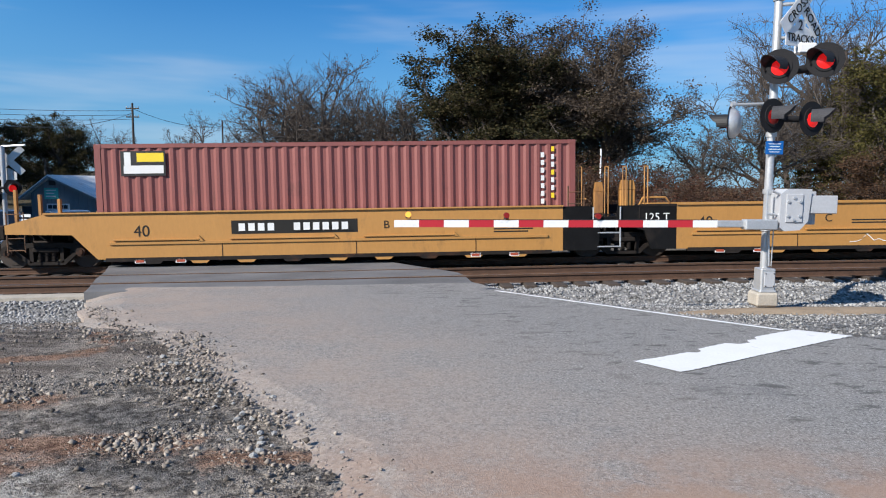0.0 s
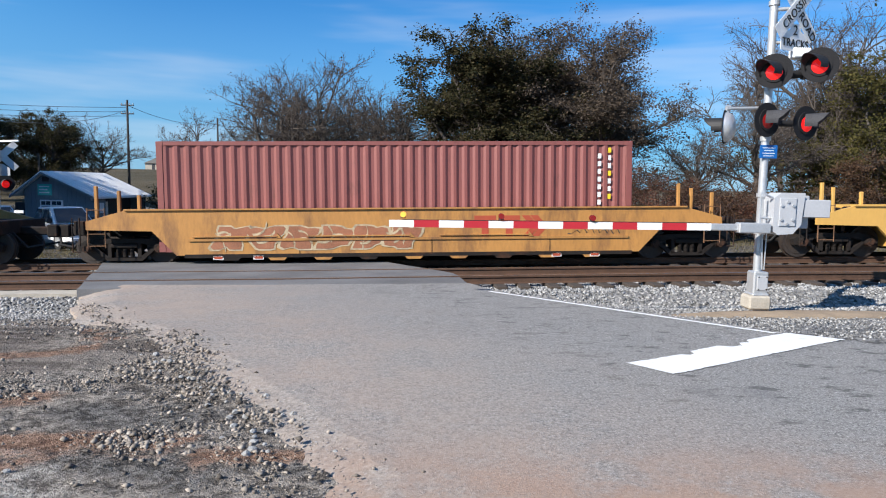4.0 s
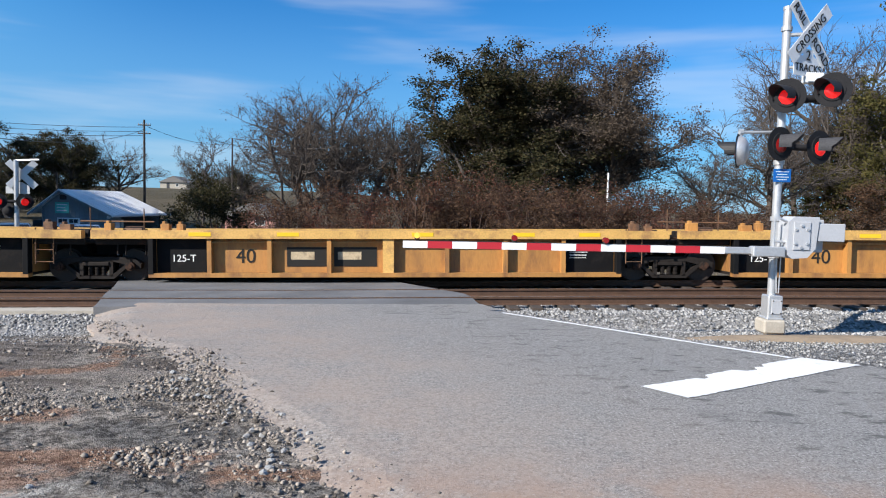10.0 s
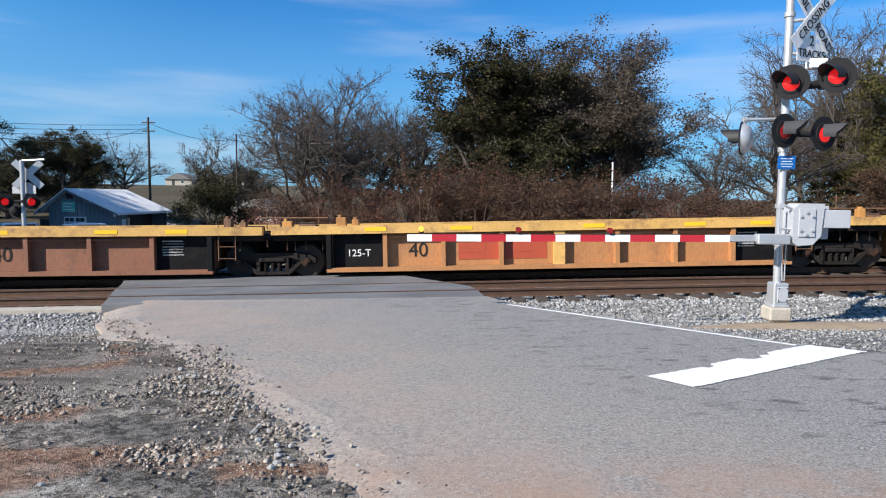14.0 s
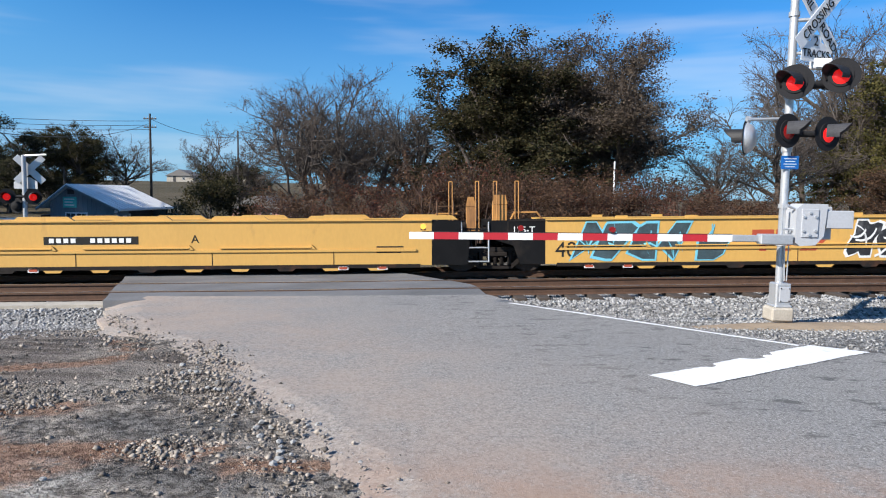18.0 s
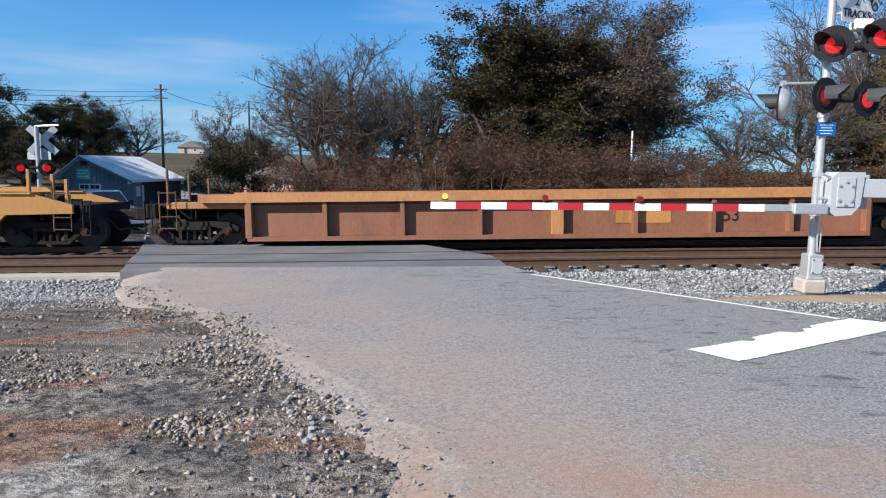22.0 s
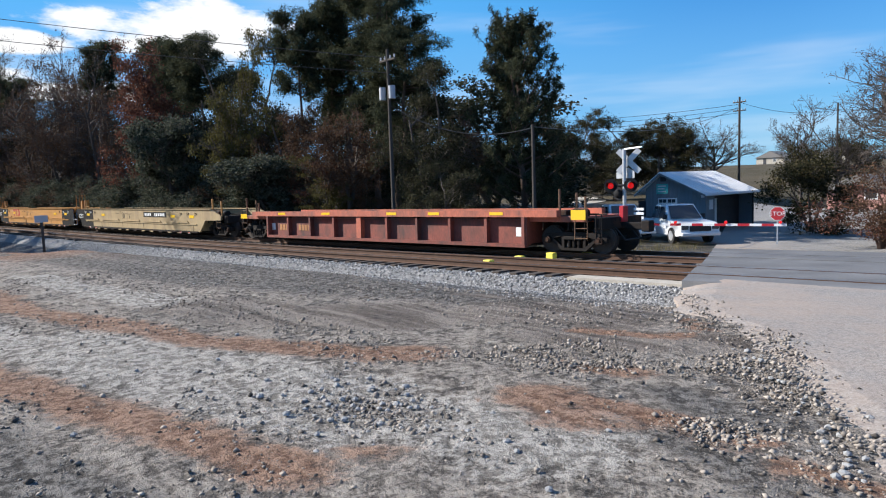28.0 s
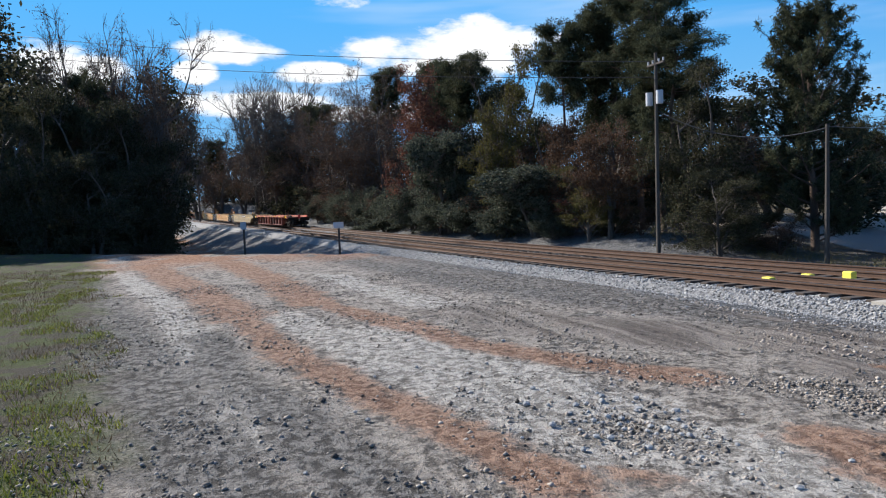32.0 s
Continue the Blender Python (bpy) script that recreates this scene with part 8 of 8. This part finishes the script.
MAKERS = dict(
    oak=lambda: tree("oak_tree", "dense dark evergreen oak with browning leaves", 1, 10.6, 10.5, 0.38, 60000, M["oakleaf"], 0.12, M["bark"], M["twig"], 1, limbs=17, clump=0.33, low=0.10, tufted=0.62),
    greyoak=lambda: tree("oak_tree", "tall oak with thin grey-brown leaves", 2, 11.4, 9.6, 0.34, 62000, M["greyleaf"], 0.095, M["bark"], M["twig"], 2, limbs=22, clump=0.38, low=0.06, tufted=0.85),
    bare=lambda: tree("bare_tree", "wide bare tree with a few last brown leaves", 3, 9.8, 11.5, 0.34, 4200, M["greyleaf"], 0.08, M["bark"], M["twig"], 2, limbs=18, clump=0.28, low=0.16, twigs=9),
    bare2=lambda: tree("bare_tree", "bare grey tree with fine twigs", 4, 9.4, 8.0, 0.28, 1200, M["greyleaf"], 0.10, M["bark"], M["twig"], 1, limbs=14, clump=0.2, low=0.2, twigs=9),
    olive=lambda: tree("oak_tree", "olive and brown leafed tree in autumn colour", 5, 10.0, 8.5, 0.3, 20000, M["oliveleaf"], 0.13, M["bark"], M["twig"], 1, limbs=14, clump=0.30, low=0.06),
    rust=lambda: tree("maple_tree", "narrow tree with rust-red autumn leaves", 6, 10.0, 5.6, 0.22, 24000, M["rustleaf"], 0.11, M["bark"], M["twigred"], 2, limbs=22, clump=0.30, low=0.05, tufted=0.7),
    brown=lambda: tree("oak_tree", "tree with dull brown autumn leaves", 7, 9.5, 6.5, 0.24, 16000, M["brownleaf"], 0.12, M["bark"], M["twig"], 2, limbs=18, clump=0.30, low=0.05, tufted=0.6),
    dull=lambda: tree("oak_tree", "dark tree with dull green leaves at the wood's edge", 8, 10.5, 7.0, 0.26, 30000, M["dullleaf"], 0.12, M["bark"], M["twig"], 2, limbs=20, clump=0.34, low=0.03, tufted=0.7),
    haze=lambda: tree("bare_tree", "leafless brown tree with dense fine twigs", 16, 10.0, 6.8, 0.2, 9000, M["brownleaf"], 0.09, M["bark"], M["twig"], 3, limbs=24, clump=0.35, low=0.05, twigs=9, tufted=0.8),
    deep=lambda: tree("oak_tree", "dark tree deep in the wood", 18, 10.5, 7.0, 0.26, 9000, M["dullleaf"], 0.22, M["bark"], M["twig"], 2, limbs=14, twigs=3, clump=0.42, low=0.03, tufted=0.7),
    shrub=lambda: tree("shrub", "leafless red-brown shrub with dry leaves", 9, 3.9, 3.6, 0.07, 4200, M["brownleaf"], 0.075, M["twigred"], M["twigred"], 5, limbs=15, clump=0.16, low=0.05, twigs=5),
    shrub2=lambda: tree("shrub", "dense rusty-brown thicket shrub", 10, 3.5, 3.4, 0.06, 4600, M["rustleaf"], 0.07, M["twigred"], M["twigred"], 6, limbs=18, clump=0.18, low=0.05, twigs=5),
    bush=lambda: tree("bush", "round dark evergreen bush", 11, 3.9, 3.8, 0.09, 14000, M["oakleaf"], 0.10, M["bark"], M["twig"], 4, limbs=16, clump=0.22, low=0.02, tufted=0.7),
    ivy=lambda: tree("bush", "pale evergreen bush at the foot of the wood", 12, 4.2, 4.4, 0.08, 12000, M["ivy"], 0.12, M["bark"], M["twig"], 5, limbs=16, clump=0.24, low=0.02, tufted=0.7),
    magnolia=lambda: tree("magnolia_tree", "dark evergreen with pale glossy leaves", 17, 8.0, 5.0, 0.2, 22000, M["ivy"], 0.15, M["bark"], M["twig"], 2, limbs=20, clump=0.30, low=0.02, tufted=0.75),
    pine=lambda: pine("pine_tree", "tall dark pine with a bare lower trunk", 13, 17.0, 7.5, 0.24, 0.38, 46000),
    pine2=lambda: pine("pine_tree", "slender dark pine with a rounded crown", 14, 14.5, 6.0, 0.2, 0.62, 32000),
    cedar=lambda: pine("cedar_tree", "dark conical evergreen with upswept branches", 15, 10.4, 6.4, 0.22, 0.06, 62000, True),
)

# behind the tracks, from the wood's end to the east
for kind, x, y, yaw, size, tall in (
    ("oak", 1.2, 40.5, 10, 1.1, 0.73), ("oak", 5.2, 41.5, 200, 1.1, 0.72), ("greyoak", 8.8, 40, 215, 1.0, 0.80), ("greyoak", 6.4, 44, 150, 1.1, 0.84),
    ("bare", -9.6, 43, 20, 0.9, 0.86), ("bare", -6.0, 42, 140, 0.95, 0.85), ("bare", -3.2, 45, 60, 0.8, 0.8), ("bare2", -8.5, 46, 250, 1.05, 0.92),
    ("bare2", 14.2, 36, 10, 0.62, 0.50), ("bare2", 16.0, 33, 100, 0.75, 0.58), ("bare", 19.6, 37, 80, 0.62, 0.80), ("olive", 22.4, 35.5, 10, 0.95, 0.78), ("bare", 23.4, 38, 130, 0.9, 1.02), ("olive", 21.6, 32.5, 100, 0.62, 0.6), ("bare", 25.5, 38, 60, 1.0, 1.0), ("brown", 20.3, 30.5, 40, 0.6, 0.42), ("olive", 27, 33, 200, 1.0, 1.0),
    ("bush", -13.5, 37.6, 0, 0.92, 0.86), ("bare2", -17.2, 46, 30, 0.5, 0.66), ("bare2", -15.4, 47, 130, 0.5, 0.62), ("bush", -30.5, 96, 30, 1.2, 1.1), ("oak", -33.5, 57, 40, 0.62, 0.50), ("bare2", -29.8, 59.5, 90, 0.72, 0.62), ("dull", -37, 54, 10, 0.8, 0.60), ("oak", -40.5, 52, 120, 0.7, 0.58)):
    plant(kind, x, y, yaw, size, tall)
_rs = np.random.RandomState(21)
for i in range(30):
    x = -7.9 + i * 0.82 + _rs.uniform(-0.4, 0.4)
    y = 27.5 + 4.5 * _rs.rand() + (1.5 if x < -6 else 0)
    s = _rs.uniform(0.82, 1.05)
    plant("shrub" if i % 3 else "shrub2", x, y, _rs.uniform(0, 360), s, s * (0.80 if x < 3 else 0.72 if x < 10 else 0.5) * _rs.uniform(0.75, 1.2))
# far trees on the rise and round the house
for i in range(16):
    a = -31 - 3.4 * (i % 8) - _rs.uniform(0, 1.5)
    far = 84 + 26 * (i // 8) + _rs.uniform(-6, 6)
    x, y = far * math.sin(radians(a)), far * math.cos(radians(a))
    plant(("oak", "dull", "bare", "pine2", "bare2", "oak", "brown", "dull")[(i * 5 + i // 8) % 8], x, y, _rs.uniform(0, 360), _rs.uniform(0.62, 0.85), _rs.uniform(0.45, 0.60))
for x, y in ((-34, 118), (12, 120), (30, 110), (44, 120), (60, 110)):
    plant("dull", x, y, x * 7, 0.45, 0.32)
# the wood west of the crossing
for kind, x, y, yaw, size, tall in (
    ("cedar", -24.0, 26.9, 24, 0.97, 1.03), ("pine", -33.5, 24.1, 84, 0.89, 0.86), ("pine", -38.2, 25.4, 145, 0.85, 0.88), ("pine", -30.8, 23.5, 50, 0.75, 0.63), ("pine2", -39.3, 22.2, 166, 0.69, 0.90),
    ("pine2", -39.5, 24.2, 280, 0.64, 0.96), ("dull", -26.5, 22.3, 110, 0.59, 0.66), ("dull", -23.5, 20.8, 325, 0.39, 0.30), ("brown", -30.9, 20.0, 135, 0.61, 0.66), ("olive", -32.0, 19.4, 280, 0.41, 0.31),
    ("olive", -42.7, 19.2, 130, 0.61, 0.96), ("magnolia", -37.8, 18.9, 5, 0.79, 0.51), ("brown", -38.5, 21.3, 230, 0.69, 0.78), ("dull", -47.8, 23.9, 180, 0.77, 1.04), ("rust", -56.5, 17.1, 340, 0.94, 1.23),
    ("magnolia", -49.5, 17.2, 30, 0.89, 0.89), ("pine2", -56.6, 22.7, 80, 0.95, 1.02), ("pine2", -65.1, 23.5, 40, 0.98, 1.09), ("pine2", -75.9, 20.0, 115, 0.88, 1.20), ("pine2", -72.8, 23.4, 286, 0.97, 1.22),
    ("dull", -53.1, 21.1, 80, 0.76, 1.08), ("haze", -71.2, 17.6, 280, 1.00, 1.27), ("haze", -77.4, 15.7, 230, 1.07, 1.32), ("haze", -81.8, 14.1, 15, 0.92, 1.28), ("haze", -95.6, 21.1, 250, 1.21, 1.75),
    ("haze", -99.0, 13.2, 150, 1.34, 1.30), ("haze", -109.4, 11.0, 110, 1.47, 1.32), ("bare", -111.6, 9.0, 80, 1.25, 2.0), ("bare", -119.8, 5.9, 114, 1.1, 1.9), ("bare2", -117.2, 13.1, 120, 1.3, 2.0),
    ("haze", -119.6, 8.1, 70, 1.44, 1.18), ("haze", -129.8, 4.1, 205, 1.39, 1.16), ("haze", -149.9, -0.2, 340, 1.59, 1.50), ("pine2", -149.9, -1.2, 330, 1.00, 1.15), ("bare2", -144.8, -4.3, 300, 0.86, 1.97),
    ("haze", -159.8, -5.2, 300, 1.67, 1.21), ("pine2", -169.7, -8.5, 95, 1.11, 0.97), ("haze", -179.5, -11.7, 75, 1.65, 1.34), ("pine2", -103.7, 15.7, 170, 1.02, 1.14), ("pine2", -119.0, 14.5, 315, 1.16, 1.21),
    ("ivy", -62.1, 14.9, 280, 0.99, 0.32), ("ivy", -55.3, 15.8, 330, 1.01, 0.61), ("ivy", -49.9, 16.6, 20, 0.92, 0.52), ("ivy", -66.9, 14.2, 250, 0.79, 0.12), ("ivy", -40.7, 18.0, 130, 0.78, 0.57),
    ("ivy", -44.4, 17.4, 80, 0.84, 0.64), ("ivy", -35.1, 18.9, 220, 0.62, 0.38)):
    plant(kind, x, y, yaw, size, tall)
# its darker depth, and low growth along its foot
for i in range(34):
    x = -30.0 - 3.6 * i
    y = FAR_Y - bend(x) + _rs.uniform(15, 22)
    plant(("deep", "haze", "deep", "deep")[i % 4], x, y, _rs.uniform(0, 360), _rs.uniform(0.9, 1.2), _rs.uniform(0.62, 0.8) + 0.2 * smooth01((-x - 50) / 60))
for i in range(16):
    x = -96.0 - 7.0 * i
    plant("deep", x, FAR_Y - bend(x) + _rs.uniform(6, 10), _rs.uniform(0, 360), _rs.uniform(1.1, 1.4), _rs.uniform(0.7, 0.95))
for i in range(34):
    x = -23.5 - 2.1 * i
    y = (23.4 if x > -29 else FAR_Y - bend(x) + 4.6) + _rs.uniform(-0.3, 1.3)
    low = 0.36 if x > -33 else 0.8
    plant("ivy" if x < -34 and i % 3 else ("shrub", "bush", "shrub2")[i % 3], x, y, _rs.uniform(0, 360), _rs.uniform(0.75, 1.05) * (0.7 if x > -33 else 1), _rs.uniform(0.8, 1.05) * low)
# the dark clump south of the line, where the dirt road drops
for kind, x, y, yaw, size, tall in (
    ("pine", -51.2, -8.6, 16, 0.61, 0.80), ("pine2", -48.8, -10.5, 20, 0.60, 0.77), ("bare", -53.4, -7.6, 305, 0.8, 1.5), ("bare2", -55.8, -3.8, 55, 0.75, 1.6), ("haze", -51.6, -5.2, 190, 0.70, 1.36),
    ("dull", -47.0, -9.0, 60, 0.70, 0.93), ("dull", -46.5, -6.2, 150, 0.76, 0.87), ("dull", -49.8, -5.4, 55, 0.66, 0.82), ("dull", -42.8, -9.7, 185, 0.54, 0.78), ("haze", -55.2, -9.0, 100, 0.79, 1.29),
    ("dull", -45.7, -4.7, 200, 0.60, 0.58), ("dull", -42.3, -7.0, 110, 0.59, 0.54),
    # trees added to cast shade on the line's bank, several of them out of view
    ("deep", -44, -24, 300, 1.2, 1.1), ("pine2", -47, -24, 10, 1.1, 1.0), ("deep", -46, -18.5, 60, 1.2, 1.1), ("pine", -49, -19, 40, 1.1, 0.9), ("deep", -50.5, -14.5, 30, 1.1, 1.05), ("deep", -62, -7.5, 20, 1.1, 1.2), ("deep", -61, -16, 90, 1.3, 1.3),
    ("deep", -67, -7.5, 30, 1.1, 1.2), ("haze", -71, -8.0, 80, 1.1, 1.2), ("deep", -76, -8.6, 130, 1.2, 1.25), ("deep", -82, -9.0, 10, 1.2, 1.25), ("deep", -89, -9.6, 70, 1.2, 1.25), ("deep", -97, -10.5, 170, 1.3, 1.3), ("deep", -106, -12, 20, 1.3, 1.3), ("deep", -116, -13, 60, 1.3, 1.3), ("deep", -79, -14, 200, 1.3, 1.25), ("deep", -90, -16, 250, 1.3, 1.25), ("deep", -100, -18, 300, 1.3, 1.25), ("deep", -70, -14, 30, 1.3, 1.2), ("pine2", -73, -11, 30, 1.0, 1.1),
    ("deep", -66, -22, 30, 1.5, 1.6), ("deep", -58, -26, 130, 1.5, 1.6), ("deep", -84, -22, 230, 1.5, 1.6), ("bush", -46, -11.0, 30, 1.2, 1.0), ("bush", -50, -5.6, 30, 1.2, 0.8)):
    plant(kind, x, y, yaw, size, tall)


# ---- grass on the verge ----
def blades(name, words, n, box_, seed, mat, size, keep):
    rng = np.random.RandomState(seed)
    x0, x1, y0, y1 = box_
    p = np.stack([rng.uniform(x0, x1, n), rng.uniform(y0, y1, n)], 1)
    p = np.array([q for q in p if keep(q[0], q[1])])
    z = np.array([land_z(a, b) for a, b in p])
    at = np.column_stack([p, z])
    h = size * rng.uniform(0.4, 1.3, len(at))
    a = rng.uniform(0, 2 * np.pi, len(at))
    d = np.column_stack([np.cos(a), np.sin(a), 0 * a])
    lean = np.column_stack([rng.normal(size=len(at)), rng.normal(size=len(at)), 0 * a]) * h[:, None] * 0.45
    top = at + lean + np.column_stack([0 * a, 0 * a, h])
    w = 0.006
    verts = np.stack([at - d * w, at + d * w, top + d * w * 0.3, top - d * w * 0.3], 1).reshape(-1, 3)
    ob = new(name, fast_mesh(name, verts, np.arange(len(verts)).reshape(-1, 4), mat))
    return tagged(ob, words, "grass", kind="stuff")


def verge(x, y):
    return -y + 0.17 * x + 1.6 * noise.noise((x * 0.35, y * 0.35, 3)) > -0.1 and noise.noise((x * 1.2, y * 1.2, 8)) > -0.28


blades("grass", "short winter grass on the verge", 90000, (-22, -2.6, -8, 0.6), 1, M["grass"], 0.045, lambda x, y: verge(x, y) and noise.noise((x * 0.9, y * 1.4, 8)) > 0.02)
blades("dry_grass", "dry brown grass on the verge", 40000, (-24, -2.6, -9, 0.6), 2, M["deadgrass"], 0.05, verge)
blades("dry_grass", "dry brown grass beyond the tracks", 14000, (-30, 22, 21.8, 27), 3, M["drygrass"], 0.28, lambda x, y: not -13.5 < x < -3.0 and noise.noise((x * 0.6, y * 0.6, 1)) > -0.1)


# ---- loose stones ----
_o = np.array([(1, 0, 0), (-1, 0, 0), (0, 1, 0), (0, -1, 0), (0, 0, 1), (0, 0, -1)], float)
_of = np.array([(0, 2, 4), (2, 1, 4), (1, 3, 4), (3, 0, 4), (2, 0, 5), (1, 2, 5), (3, 1, 5), (0, 3, 5)])


def stones(name, words, places, sizes, seed, mat, category="gravel"):
    """Many small angular stones in one mesh."""
    rng = np.random.RandomState(seed)
    n = len(places)
    v = _o[None] * rng.uniform(0.6, 1.25, (n, 6, 1)) + rng.normal(size=(n, 6, 3)) * 0.16
    a = rng.uniform(0, 2 * np.pi, n)
    c, s = np.cos(a), np.sin(a)
    v = np.stack([v[..., 0] * c[:, None] - v[..., 1] * s[:, None], v[..., 0] * s[:, None] + v[..., 1] * c[:, None], v[..., 2] * rng.uniform(0.5, 0.9, n)[:, None]], -1)
    v = v * np.asarray(sizes)[:, None, None] + np.asarray(places)[:, None]
    f = (_of[None] + 6 * np.arange(n)[:, None, None]).reshape(-1, 3)
    return tagged(new(name, fast_mesh(name, v.reshape(-1, 3), f, mat)), words, category, kind="stuff")


def stone_material(name, a, b2):
    m = bpy.data.materials.new(name)
    m.use_nodes = True
    nt = m.node_tree
    b = nt.nodes["Principled BSDF"]
    b.inputs["Roughness"].default_value = 0.9
    geo = nt.nodes.new("ShaderNodeNewGeometry")
    mx = nt.nodes.new("ShaderNodeMix")
    mx.data_type = "RGBA"
    mx.inputs["A"].default_value, mx.inputs["B"].default_value = (*a, 1), (*b2, 1)
    nt.links.new(geo.outputs["Random Per Island"], mx.inputs["Factor"])
    nt.links.new(mx.outputs["Result"], b.inputs["Base Color"])
    return m


GRAVEL = stone_material("grey_gravel", (0.06, 0.059, 0.058), (0.46, 0.45, 0.435))
DUSTY = stone_material("dusty_gravel", (0.05, 0.041, 0.034), (0.42, 0.36, 0.30))
_sr = np.random.RandomState(77)

# ballast of the two tracks, close to the crossing
pts, size = [], []
while len(pts) < 52000:
    x = _sr.uniform(-40, 22) if _sr.rand() < 0.75 else _sr.uniform(-12, 14)
    y0 = NEAR_Y if _sr.rand() < 0.9 else FAR_Y
    q = _sr.uniform(-3.1, -0.9) if y0 == NEAR_Y and _sr.rand() < 0.8 else _sr.uniform(-1.7, 2.2)
    l, r = road_edges(y0 + q)
    if l - 0.15 < x < r + 0.15:
        continue
    if abs(abs(q) - GAUGE) < 0.11:
        continue
    dz = -0.235 if q > -1.75 else -0.24 - (-1.75 - q) * 0.51
    p = line_at(x, y0, q, dz)
    pts.append((p[0], p[1], max(p[2], land_z(p[0], p[1])) + 0.004)), size.append(_sr.uniform(0.018, 0.045))
stones("ballast", "grey crushed-stone ballast", pts, size, 1, GRAVEL)

# pale stone apron between the road and the near track
pts, size = [], []
while len(pts) < 20000:
    x, y = _sr.uniform(-11, 15), _sr.uniform(7.4, 12.3)
    l, r = road_edges(y)
    if l - 0.05 < x < r + 0.05:
        continue
    if x > 0 and y < 8.6 and _sr.rand() < 0.45:
        continue
    if x < l and (y < 9.8 or x < l - 4.0) and _sr.rand() < 0.85:
        continue
    pts.append((x, y, land_z(x, y) + 0.006)), size.append(_sr.uniform(0.009, 0.027))
stones("gravel", "pale loose gravel beside the tracks", pts, size, 2, GRAVEL)

# gravel strewn over the lot, thicker along the pavement's broken edge and in low heaps
HEAPS = (((-3.9, 5.35), (-3.60, 5.43), (-2.75, 5.32), (-2.48, 5.94), 0.17), ((-2.74, 7.15), (-2.3, 6.3), (-1.93, 5.38), (-1.48, 4.77), 0.14), ((-4.75, 4.1), (-4.65, 4.18), (-4.22, 4.72), (-3.9, 4.9), 0.18), ((-3.79, 4.55), (-3.6, 4.75), (-3.40, 4.98), (-3.2, 5.1), 0.14), ((-4.53, 2.80), (-3.9, 2.85), (-3.52, 2.86), (-3.07, 2.93), 0.32), ((-2.0, 4.2), (-1.81, 4.1), (-1.5, 4.3), (-1.2, 4.5), 0.16))
pts, size = [], []
while len(pts) < 44000:
    u = _sr.rand()
    if u < 0.05:
        y = _sr.uniform(2.2, 9.5)
        l, _ = road_edges(y)
        x = l + _sr.normal() * 0.30 - 0.05
        big = _sr.rand() ** 5
    elif u < 0.15:
        *way, spread = HEAPS[_sr.randint(len(HEAPS))]
        k, f = _sr.randint(3), _sr.rand()
        x = way[k][0] + (way[k + 1][0] - way[k][0]) * f + _sr.normal() * spread
        y = way[k][1] + (way[k + 1][1] - way[k][1]) * f + _sr.normal() * spread * 0.7
        big = _sr.rand() ** 6
    else:
        x, y = -0.6 - 15.4 * _sr.rand() ** 1.1, _sr.uniform(-2.0, 9.0)
        l, _ = road_edges(y)
        if x > l:
            continue
        big = _sr.rand() ** 7
        if noise.noise((x * 0.5, y * 0.9, 5)) + 0.5 * noise.noise((x * 1.9, y * 2.6, 2)) < 0.0 and _sr.rand() < 0.9:
            continue
    l, r = road_edges(y)
    if u > 0.15 and x > -4.6 and y > 3.4 and _sr.rand() < 0.62:
        continue
    on = l + 0.08 < x < r
    zz = top_z(x, y) + 0.012 if on else land_z(x, y) + 0.002
    s = 0.0028 + 0.005 * _sr.rand() + 0.024 * big
    pts.append((x, y, zz + s * 0.25)), size.append(s)
stones("gravel", "loose grey gravel strewn over the dirt lot", pts, size, 3, DUSTY)

# single larger stones that can be told apart
rock_me = []
for k in range(6):
    bm = bmesh.new()
    bmesh.ops.create_icosphere(bm, subdivisions=1, radius=1)
    rr = np.random.RandomState(k)
    for v in bm.verts:
        v.co *= rr.uniform(0.72, 1.15)
        v.co.z *= 0.65
    me = bpy.data.meshes.new("rock")
    bm.to_mesh(me)
    bm.free()
    me.materials.append(M["stone"])
    rock_me.append(me)
for i in range(150):
    if i < 50:
        y = _sr.uniform(3.9, 6.2)
        x = road_edges(y)[0] + _sr.normal() * 0.14 + 0.12
    elif i < 110:
        x, y = -4.0 + _sr.normal() * 0.6, 2.9 + _sr.normal() * 0.4
    else:
        x, y = -abs(_sr.normal()) * 5 - 1.2, _sr.uniform(-1.5, 8.5)
        if x > road_edges(y)[0]:
            x -= 2.5
    o = new("rock", rock_me[i % 6])
    s = _sr.uniform(0.016, 0.036)
    o.matrix_basis = pose(x, y, max(land_z(x, y), top_z(x, y) - 0.018 if x > road_edges(y)[0] else -9) + s * 0.35, 0, 0, _sr.uniform(0, 360)) @ Matrix.Diagonal((s, s, s, 1))
    tagged(o, "loose grey stone lying on the gravel lot", "stone", "loose stones")
# sandy soil round the signal's footing
verts = [(5.9 + 2.6 * math.cos(a) * k, 10.35 + 0.62 * math.sin(a) * k, land_z(5.9 + 2.6 * math.cos(a) * k, 10.35 + 0.62 * math.sin(a) * k) + (0.05 if k < 0.8 else -0.02)) for k in (1.0, 0.55) for a in np.linspace(0, 2 * math.pi, 24, endpoint=False)]
faces = [(i, (i + 1) % 24, 24 + (i + 1) % 24, 24 + i) for i in range(24)] + [tuple(range(24, 48))]
tagged(new("soil", mesh_of("soil", verts, faces, M["sand"], smooth=True)), "sandy orange soil round the signal footing", "soil", kind="structure")


motions()
